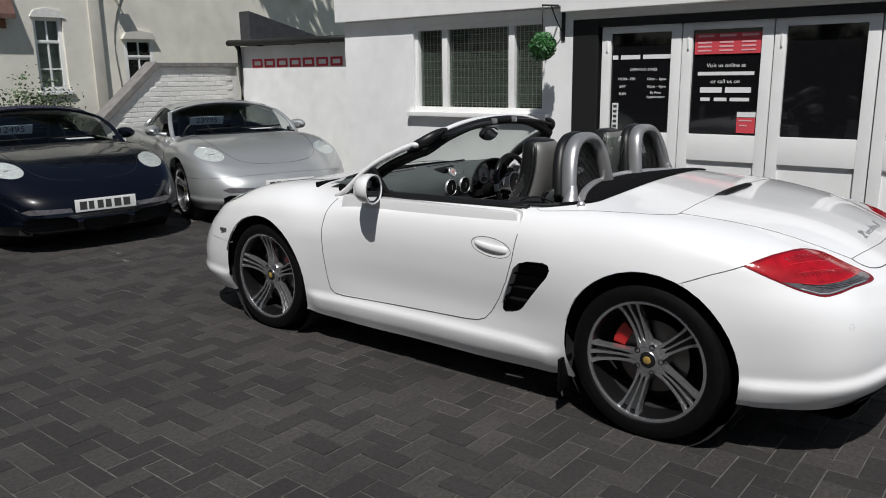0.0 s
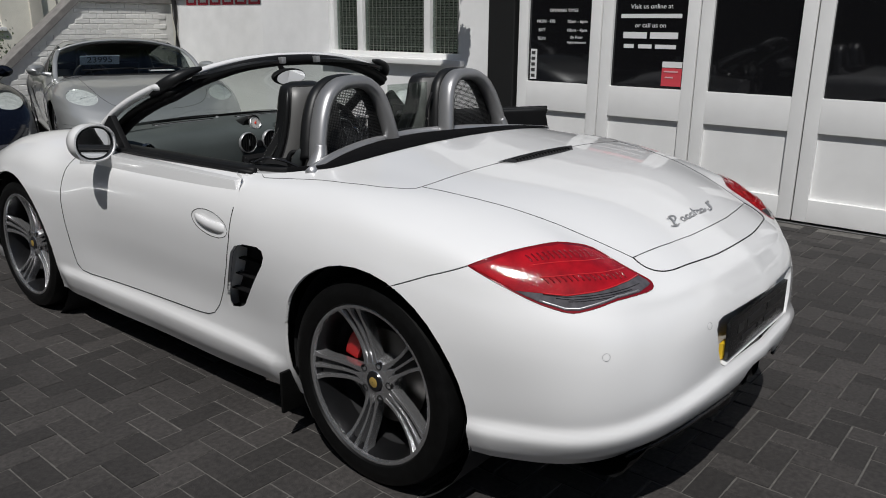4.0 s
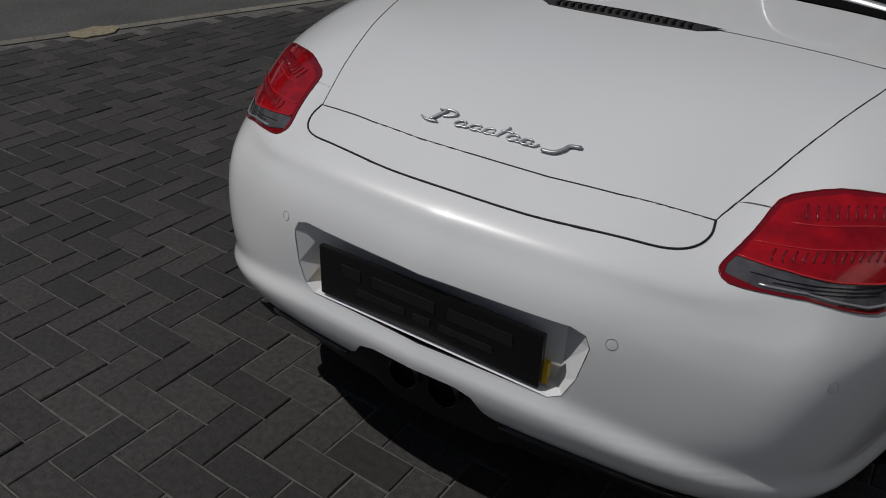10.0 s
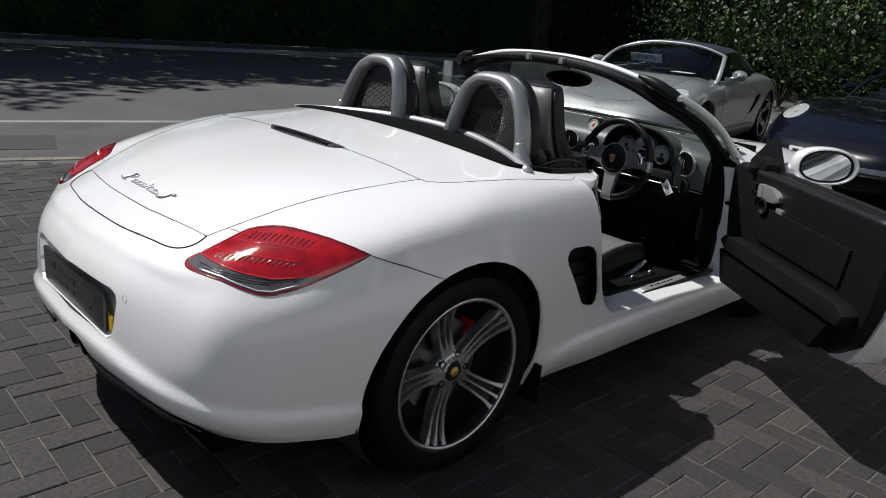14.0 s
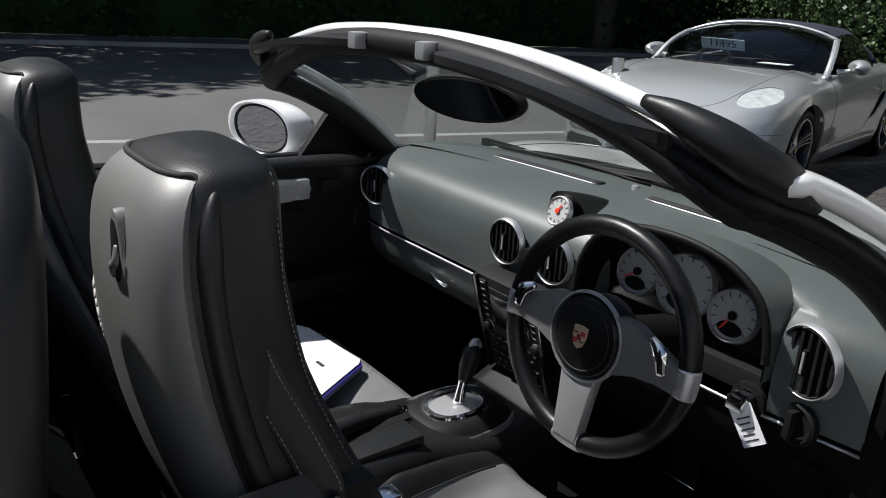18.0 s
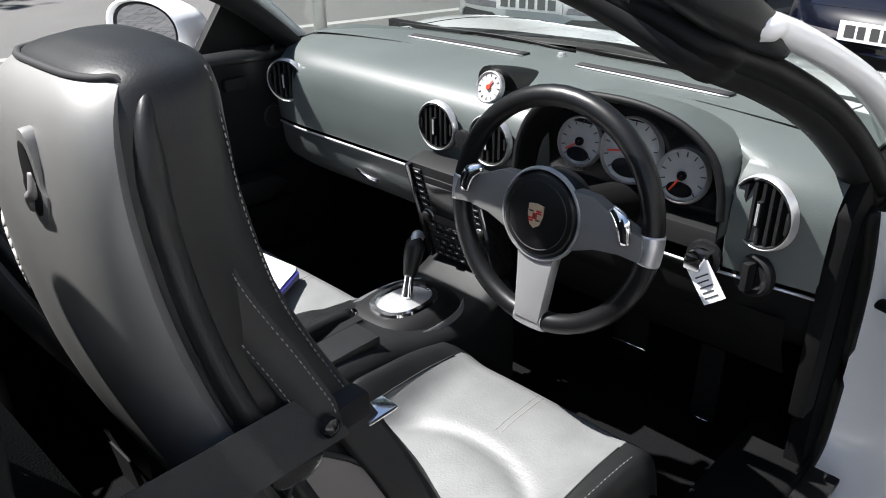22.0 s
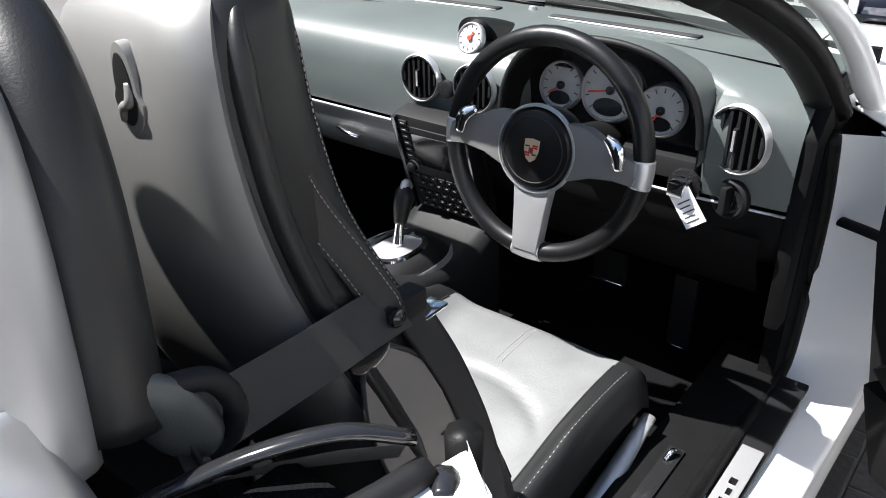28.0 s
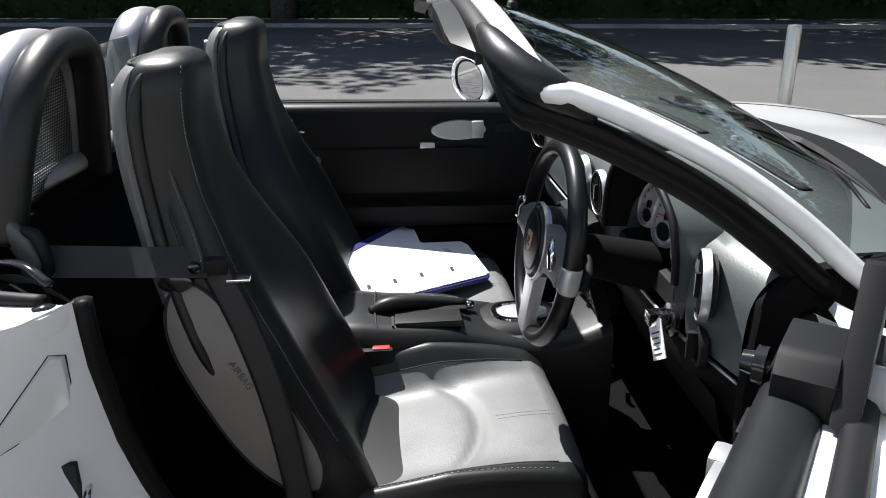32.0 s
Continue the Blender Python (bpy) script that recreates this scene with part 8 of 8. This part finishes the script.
con = [[(x, y, z) for x, z in ((-0.135, 0.21), (-0.128, zz - 0.03), (-0.11, zz - 0.004), (-0.08, zz), (0.0, zz + 0.002), (0.080, zz), (0.105, zz - 0.006), (0.118, zz - 0.03), (0.124, 0.21))] for y, zz in ((1.00, 0.535), (1.06, 0.542), (1.15, 0.532), (1.28, 0.522), (1.36, 0.500), (1.50, 0.478), (1.58, 0.488), (1.66, 0.52))]
cons = part("console", gridded(np.array(crom(con, 3))), LEATHER, car, "black leather centre console")
part("console_lid", boxed((0.022, 1.158, 0.520), (0.088, 1.312, 0.538), 0.004), LEATHER, cons)
part("lid_joint", boxed((0.018, 1.150, 0.520), (0.092, 1.156, 0.5345), 0.001), GAP, cons)
part("console_band", tubed([(-0.125, 1.118, 0.50), (-0.10, 1.115, 0.537), (0.0, 1.112, 0.5395), (0.09, 1.115, 0.535), (0.117, 1.118, 0.50)], 0.0022, seg=6, n=3), GAP, cons)


def dish(a, b, z, n=40):
    return [(-0.014 + a * math.copysign(abs(math.cos(q)) ** 0.8, math.cos(q)), 1.468 + b * math.copysign(abs(math.sin(q)) ** 0.8, math.sin(q)), z) for q in np.linspace(0, 2 * math.pi, n, endpoint=False)]


gs = part("shifter_surround", gridded([dish(0.098, 0.130, 0.470), dish(0.094, 0.126, 0.482), dish(0.075, 0.100, 0.500), dish(0.058, 0.078, 0.504)], True, True), PLASTIC, cons, "black shifter surround with a silver rim")
part("surround_rim", gridded([dish(0.102, 0.134, 0.468), dish(0.103, 0.135, 0.480), dish(0.097, 0.129, 0.488), dish(0.092, 0.124, 0.484)], True), SATIN, gs, "satin silver rim")
part("gate_frame", gridded([dish(0.056, 0.076, 0.503), dish(0.054, 0.074, 0.509), dish(0.044, 0.062, 0.509), dish(0.042, 0.060, 0.504)], True), CHROME, gs)
part("shifter_gate", gridded([dish(0.043, 0.061, 0.5045), dish(0.010, 0.02, 0.506)], True, True), SATIN, gs)
gl = part("gear_lever", tubed([(-0.016, 1.478, 0.505), (-0.018, 1.486, 0.54), (-0.021, 1.498, 0.575)], 0.011, seg=12, radii=[0.014, 0.010, 0.012]), CHROME, car, "chrome and black leather gear selector")
part("knob", tubed([(-0.019, 1.490, 0.55), (-0.021, 1.502, 0.585), (-0.023, 1.515, 0.612), (-0.024, 1.526, 0.618)], 0.02, seg=14, n=6, radii=[0.013, 0.019, 0.020, 0.008]), LEATHER, gl)
part("knob_cap", tubed([(-0.022, 1.505, 0.621), (-0.024, 1.520, 0.629), (-0.025, 1.535, 0.618)], 0.009, seg=10, radii=[0.006, 0.011, 0.006]), SATIN, gl)
hb = part("handbrake", tubed([(0.018, 1.10, 0.536), (0.012, 1.15, 0.552), (-0.008, 1.24, 0.542), (-0.026, 1.33, 0.524)], 0.018, seg=12, radii=[0.013, 0.018, 0.018, 0.016]), LEATHER, car, "black leather handbrake lever")
part("release_button", tubed([(-0.026, 1.33, 0.524), (-0.030, 1.350, 0.519)], 0.010, n=1, seg=12), CHROME, hb)
part("gaiter", boxed((0.000, 1.10, 0.530), (0.020, 1.33, 0.536), 0.002), PLASTIC, hb)
# driver's side switches, key, pedals
ls = part("light_switch", ring(0.026, 0.036, 0.008, Matrix.Translation((0.600, 1.640, 0.722)) @ Matrix.Rotation(radians(-14), 4, 'Z')), PLASTIC, car, "rotary light switch")
part("switch_face", lathed([(-0.002, 0.001), (-0.002, 0.028)], 28, 'y', Matrix.Translation((0.600, 1.640, 0.722)) @ Matrix.Rotation(radians(-14), 4, 'Z')), GLOSS, ls)
part("switch_knob", boxed((-0.006, -0.022, -0.024), (0.006, -0.002, 0.024), 0.003, Matrix.Translation((0.600, 1.640, 0.722)) @ Matrix.Rotation(radians(-14), 4, 'Z')), PLASTIC, ls)
ig = part("ignition", lathed([(0.0, 0.030), (-0.008, 0.029), (-0.010, 0.018), (0.0, 0.010)], 28, 'y', Matrix.Translation((0.528, 1.622, 0.735))), GLOSS, car, "ignition switch with key")
part("key", boxed((0.514, 1.575, 0.728), (0.542, 1.612, 0.752), 0.005), CHROME, ig)
tag = thing("key_tag", "white paper price tag hanging from the ignition key", "tag")
part("card", boxed((-0.018, -0.0008, -0.066), (0.018, 0.0008, 0.0), 0.0, Matrix.Translation((0.531, 1.588, 0.736)) @ Matrix.Rotation(radians(-36), 4, 'Y') @ Matrix.Rotation(radians(14), 4, 'Z')), PAPER, tag)
for n in range(5):
    part("handwriting", boxed((-0.012, -0.0014, -0.058 + n * 0.009), (0.010 - 0.003 * (n % 2), -0.0009, -0.0555 + n * 0.009), 0.0, Matrix.Translation((0.531, 1.588, 0.736)) @ Matrix.Rotation(radians(-36), 4, 'Y') @ Matrix.Rotation(radians(14), 4, 'Z')), PLATE_TXT, tag)
part("loop", tubed([(0.530, 1.580, 0.742), (0.538, 1.580, 0.735), (0.534, 1.587, 0.728)], 0.0012, seg=6), PAPER, tag)
for k in (-1, 1):
    part("dash_end_panel", prism([(1.67, 0.48), (1.662, 0.70), (1.672, 0.84), (1.72, 0.893), (1.90, 0.905), (1.90, 0.45)], k * 0.700 - 0.013, k * 0.700 + 0.013, 'x', 0.008), DULL, car, "black end panel of the dashboard")
part("knee_panel", gridded([[(x, y, z) for y, z in ((1.645, 0.66), (1.66, 0.60), (1.70, 0.53), (1.80, 0.47))] for x in np.linspace(0.17, 0.66, 8)]), DULL, car, "black knee panel")
for x, w_, z0, z1, y0 in ((0.30, 0.04, 0.36, 0.44, 1.84), (0.475, 0.026, 0.24, 0.42, 1.86)):
    pd = part("pedal", boxed((x - w_, y0, z0), (x + w_, y0 + 0.012, z1), 0.004, Matrix.Translation((0, 0, 0))), PLASTIC, car, "black pedal with a bright edge")
    part("pedal_edge", tubed([(x - w_, y0 - 0.002, z0), (x + w_, y0 - 0.002, z0)], 0.003, n=1), CHROME, pd)
    part("pedal_arm", tubed([(x, y0 + 0.01, z1 - 0.02), (x, y0 + 0.08, z1 + 0.12)], 0.010, n=1), PLASTIC, pd)
part("floor_mat", boxed((0.16, 1.40, 0.205), (0.56, 1.95, 0.215), 0.004), CARPET, car, "black floor mat")
# service folder open on the passenger seat
PA, PB, PC_ = Vector((-0.540, 1.380, 0.492)), Vector((-0.340, 1.436, 0.470)), Vector((-0.085, 1.035, 0.500))
nrm = (PB - PA).cross(PC_ - PA).normalized()


def on_card(x, y, lift=0.0):
    return (x, y, PA.z - (nrm.x * (x - PA.x) + nrm.y * (y - PA.y)) / nrm.z + lift)


def card(poly, lift, th):
    bm = bmesh.new()
    a, b = [bm.verts.new(on_card(x, y, lift)) for x, y in poly], [bm.verts.new(on_card(x, y, lift + th)) for x, y in poly]
    bm.faces.new(a[::-1])
    bm.faces.new(b)
    for k in range(len(poly)):
        bm.faces.new((a[k], a[(k + 1) % len(a)], b[(k + 1) % len(a)], b[k]))
    bmesh.ops.recalc_face_normals(bm, faces=bm.faces)
    return bm


fo = thing("folder", "white card folder lying open on the passenger seat", "folder")
part("sheet", card([(-0.530, 1.398), (-0.550, 1.378), (-0.518, 1.262), (-0.522, 1.252), (-0.640, 1.236), (-0.640, 1.20), (-0.40, 1.04), (-0.30, 0.985), (-0.095, 1.022), (-0.080, 1.040), (-0.328, 1.425), (-0.345, 1.437)], 0.0, 0.003), PAPER, fo, smooth=False)
part("blue_edge", card([(-0.640, 1.238), (-0.662, 1.236), (-0.655, 1.19), (-0.42, 1.03), (-0.405, 1.043), (-0.632, 1.20)], 0.004, 0.003), BLUECARD, fo, smooth=False)
part("spine", card([(-0.345, 1.439), (-0.322, 1.430), (-0.076, 1.043), (-0.092, 1.036)], -0.012, 0.011), BLUECARD, fo, smooth=False)
for x, y in ((-0.365, 1.335), (-0.315, 1.245), (-0.265, 1.17), (-0.22, 1.10)):
    part("slot", card([(x, y), (x + 0.026, y + 0.004), (x + 0.030, y - 0.006), (x + 0.004, y - 0.010)], 0.003, 0.0008), PLATE_TXT, fo, smooth=False)
PALE = mat("pale_slot", (0.5, 0.5, 0.54), 0.6)
for x, y in ((-0.49, 1.335), (-0.46, 1.25), (-0.41, 1.17), (-0.35, 1.09)):
    part("slot", card([(x, y), (x + 0.030, y + 0.010), (x + 0.034, y - 0.010), (x + 0.006, y - 0.018)], 0.003, 0.0006), PALE, fo, smooth=False)
# fuel flap outline on the front wing
ff = part("fuel_flap", tubed([(skin_x(2.06 + u, 0.70 + v) + 0.0005, 2.06 + u, 0.70 + v) for u, v in oval(0, 0, 0.085, 0.062, 30)] + [(skin_x(2.145, 0.70) + 0.0005, 2.145, 0.70)], 0.0018, seg=5, n=1, closed=True), SATIN, car, "round fuel flap line")
for k in (-1, 1):
    part("side_marker", boxed((k * 0.883 - 0.006, 2.79 - 0.03, 0.560), (k * 0.883 + 0.006, 2.79 + 0.03, 0.582), 0.004, Matrix.Translation((-k * 0.022, 0, 0))), SMOKE, car)
    part("mud_flap", boxed((k * 0.83 - 0.06, 0.372, 0.12), (k * 0.83 + 0.05, 0.384, 0.27), 0.003), RUBBER, car)

# ---- the three cars facing it ----
def closed_car(name, label, paint, roof, front, facing, price):
    c = thing(name, label, "car", "cars parked in a row")
    shared_shell(c, paint)
    for mirror in (False, True):
        k = -1 if mirror else 1
        d = skinned("door", panel("door_skin", mirror), paint, c)
        door_pull(k, d, paint)
        cx, cy, cz = k * 0.895, 1.52, 0.945
        rows = [[(cx + k * 0.09 * s * math.cos(q), cy + t + 0.03 * math.cos(q), cz + 0.064 * s * math.sin(q)) for q in np.linspace(0, 2 * math.pi, 24, endpoint=False)] for t, s in ((-0.034, 1.0), (0.0, 1.03), (0.05, 0.9), (0.09, 0.5), (0.1, 0.1))]
        mr = part("door_mirror", gridded(rows, True, True), paint, d)
        part("mirror_stalk", tubed([(k * 0.75, 1.57, 0.89), (k * 0.82, 1.55, 0.905), (k * 0.87, 1.54, 0.92)], 0.024, radii=[0.03, 0.022, 0.03]), paint, mr)
    ws = part("windscreen", gridded(G), GLASS, c, "clear windscreen")
    ws.visible_shadow = False
    part("screen_frame", tubed(fp, 0.026, seg=12, n=3, flat=0.6), paint, c)
    part("cowl", gridded([[(x, y + 0.006, z - 0.012) for x, y, z in BASE], [(x * 0.95, y + 0.10 - 0.05 * abs(x), z - 0.028) for x, y, z in BASE]]), PLASTIC, c)
    for x0, x1 in ((0.50, 0.0), (0.0, -0.50)):
        part("wiper", tubed([(x0, 1.99 - 0.25 * x0 * x0, 0.955), (x1, 1.985 - 0.2 * x1 * x1, 0.970)], 0.008, n=2), PLASTIC, c)
    top = [(1.325, 1.262, 0.600, 1.175), (1.10, 1.285, 0.590, 1.200), (0.85, 1.280, 0.580, 1.200), (0.60, 1.250, 0.565, 1.170)]
    top += [(0.30, 1.165, 0.53, 1.09), (0.05, 1.075, 0.48, 1.01), (-0.20, 0.985, 0.42, 0.945), (-0.50, 0.895, 0.33, 0.86)] if roof == "coupe" else [(0.42, 1.19, 0.55, 1.115), (0.28, 1.08, 0.53, 1.02), (0.20, 0.985, 0.52, 0.955)]
    rows = []
    for y, zc, xe, ze in top:
        yw = max(y, 0.35 if roof != "coupe" else y)
        zw = float(np.interp(y, [-0.5, 0.2, 0.6, 1.4], [0.90, 0.93, 0.90, 0.884]))
        xw = float(np.interp(y, [-0.5, 0.0, 0.5, 1.4], [0.45, 0.66, 0.745, 0.765]))
        rows.append([(xw, y, min(zw, ze - 0.005)), ((xw + xe) / 2 + 0.02, y, (zw + ze) / 2 + 0.01), (xe + 0.015, y, ze - 0.01), (xe * 0.9, y, ze + (zc - ze) * 0.42), (xe * 0.55, y, ze + (zc - ze) * 0.80), (0, y, zc)])
    rows = np.array(crom(rows, 4))
    skinm = paint if roof == "coupe" else HOODBLUE
    upper = rows[:, 2:]
    full = np.concatenate([upper, upper[:, -2::-1] * np.array([-1, 1, 1])], 1)
    rf = part("roof", gridded(full), skinm, c, "painted fixed roof" if roof == "coupe" else "raised dark cloth roof")
    n = len(rows)
    for k in (1, -1):
        cutn = n * 2 // 3 if roof == "coupe" else n * 3 // 4
        part("side_glass", gridded(rows[:cutn, :3] * np.array([k, 1, 1])), TINT, c)
        part("rear_quarter", gridded(rows[cutn - 1:, :3] * np.array([k, 1, 1])), skinm, c)
        part("pillar", tubed([tuple(p * np.array([k * 1.0, 1, 1])) for p in rows[cutn - 1, :3]], 0.02, n=2), skinm, c)
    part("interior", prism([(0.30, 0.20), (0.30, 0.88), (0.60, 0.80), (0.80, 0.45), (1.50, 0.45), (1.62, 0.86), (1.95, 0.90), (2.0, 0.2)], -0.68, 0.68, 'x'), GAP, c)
    for k in (-1, 1):
        part("seat", tubed([(k * 0.345, 0.92, 0.5), (k * 0.345, 0.87, 0.80), (k * 0.345, 0.80, 1.00), (k * 0.345, 0.78, 1.12)], 0.2, seg=14, radii=[0.22, 0.21, 0.15, 0.08], flat=0.45, up=(1, 0, 0)), LEATHER, c)
    part("wheel_rim", tubed([(0.35 + 0.177 * math.cos(q), 1.44, 0.83 + 0.177 * math.sin(q)) for q in np.linspace(0, 2 * math.pi, 33)], 0.016, seg=8, n=1, closed=True, up=(0, 1, 0)), LEATHER, c)
    pl = part("number_plate", boxed((-0.262, 3.425, 0.375), (0.262, 3.440, 0.490), 0.004), PLATE_W, c, "white number plate with black bars")
    for a, b in ((-0.21, -0.15), (-0.13, -0.07), (-0.045, 0.005), (0.025, 0.075), (0.105, 0.15), (0.165, 0.225)):
        part("plate_bar", boxed((a, 3.440, 0.395), (b, 3.4415, 0.470)), PLATE_TXT, pl)
    for k in (-1, 1):
        part("fog_lamp", lathed([(0.0, 0.045), (0.02, 0.045), (0.022, 0.038), (0.012, 0.03), (0.02, 0.001)], 22, 'y', Matrix.Translation((k * 0.60, 3.205, 0.285))), CHROME, c)
    bd = part("bonnet_badge", prism([(-0.022, 0.028), (0.022, 0.028), (0.022, 0), (0, -0.03), (-0.022, 0)], 0, 0.006, 'z', 0, Matrix.Translation((0, 3.06, 0.672)) @ Matrix.Rotation(radians(-28), 4, 'X')), GOLD, c)
    if price:
        cd = part("price_card", boxed((-0.20, -0.002, -0.055), (0.20, 0.002, 0.055), 0, Matrix.Translation((0.26, 1.52, 1.04)) @ Matrix.Rotation(radians(62 - 90), 4, 'X')), mat("pale_blue_card", (0.55, 0.65, 0.78), 0.5), c, "pale price card inside the windscreen")
        text(price, 0.105, Matrix.Translation((0.26, 1.526, 1.042)) @ Matrix.Rotation(radians(62 - 90), 4, 'X') @ Matrix(((-1, 0, 0, 0), (0, 0, 1, 0), (0, 1, 0, 0), (0, 0, 0, 1))), PLATE_TXT, cd, "price")
        part("dash_paper", boxed((-0.45, 1.70, 0.925), (-0.20, 1.86, 0.929)), PAPER, c)
    c.matrix_world = Matrix.Translation(front) @ Matrix.Rotation(radians(facing), 4, 'Z') @ Matrix.Translation((0, -3.42, 0)) @ Matrix.Diagonal((1, 1, 0.95, 1))
    return c


closed_car("parked_sports_car", "dark blue two-seat sports car with its cloth roof up", BLUE, "soft", (-0.245, 5.40, 0), 170, "12495")
closed_car("parked_sports_car", "silver two-seat sports car with a navy cloth roof", SILVER, "soft", (-2.45, 5.02, 0), -170, "11495")
closed_car("parked_coupe", "silver two-seat coupe with five-spoke alloy wheels", SILVER, "coupe", (1.51, 4.95, 0), 161.5, "23995")

# ---- block paving, brick faces: pieces last ----
def brick_mesh(name, sx, sy, sz, bev, material, lift):
    """A chamfered block, its top at z = lift."""
    me = bpy.data.meshes.new(name)
    x, y, b = sx / 2, sy / 2, bev
    V = [(-x, -y, lift - sz), (x, -y, lift - sz), (x, y, lift - sz), (-x, y, lift - sz), (-x, -y, lift - b), (x, -y, lift - b), (x, y, lift - b), (-x, y, lift - b),
         (-x + b, -y + b, lift), (x - b, -y + b, lift), (x - b, y - b, lift), (-x + b, y - b, lift)]
    F = [(0, 1, 5, 4), (1, 2, 6, 5), (2, 3, 7, 6), (3, 0, 4, 7), (4, 5, 9, 8), (5, 6, 10, 9), (6, 7, 11, 10), (7, 4, 8, 11), (8, 9, 10, 11)]
    me.from_pydata(V, [], F)
    me.materials.append(material)
    return me, V, F


C = 0.101
PT = radians(-0.6)
pc, ps = math.cos(PT), math.sin(PT)
one, BV, BF = brick_mesh("paver", 2 * C - 0.0048, C - 0.0048, 0.03, 0.0030, PAVER, 0.0)
rest_v, rest_f = [], []
rnd = random.Random(77)
count = 0
for i in range(-110, 62):
    for j in range(-75, 132):
        m = (i - j) % 4
        if m not in (0, 3):
            continue
        u, v = ((i + 1) * C, (j + 0.5) * C) if m == 0 else ((i + 0.5) * C, (j + 1) * C)
        x, y = u * pc - v * ps, u * ps + v * pc
        x, y = x - 0.172, y - 1.191
        if x > 3.40 or (Vector((x, y, 0)) - RO).dot(RU) < 0.12 or y > 11.2 or y < -6.5:
            continue
        q = (0 if m == 0 else math.pi / 2) + PT + rnd.gauss(0, 0.006)
        dz, tx, ty = rnd.gauss(0, 0.0012), rnd.gauss(0, 0.005), rnd.gauss(0, 0.005)
        if -2.95 < x < -1.05 and -1.5 < y < 0.15 and count < 300:
            ob = link("paver", one, paving)
            ob.location, ob.rotation_euler = (x, y, dz), (tx, ty, q)
            count += 1
            continue
        c, s = math.cos(q), math.sin(q)
        n = len(rest_v)
        rest_v += [(x + a * c - b * s, y + a * s + b * c, k + dz + a * ty + b * tx) for a, b, k in BV]
        rest_f += [tuple(n + k for k in f) for f in BF]
me = bpy.data.meshes.new("pavers")
me.from_pydata(rest_v, [], rest_f)
me.materials.append(PAVER)
tagged(link("pavers", me, paving), kind="stuff")
one, BV, BF = brick_mesh("brick", 0.215, 0.065, 0.03, 0.004, BRICK, 0.0)
turn = Matrix(((1, 0, 0, 0), (0, 0, -1, 0), (0, 1, 0, 0), (0, 0, 0, 1)))
for k in range(22):
    z = 0.04 + k * 0.075
    for i in range(-1, 16):
        x = 1.7 + i * 0.225 + 0.1125 * (k % 2)
        if x > 4.62 or z > 1.64 or z > 0.20 + (x - 0.12 - 1.6) * 0.866:
            continue
        ob = link("brick", one, wall)
        ob.matrix_world = Matrix.Translation((x, WY + 0.012 + rnd.gauss(0, 0.001), z)) @ turn
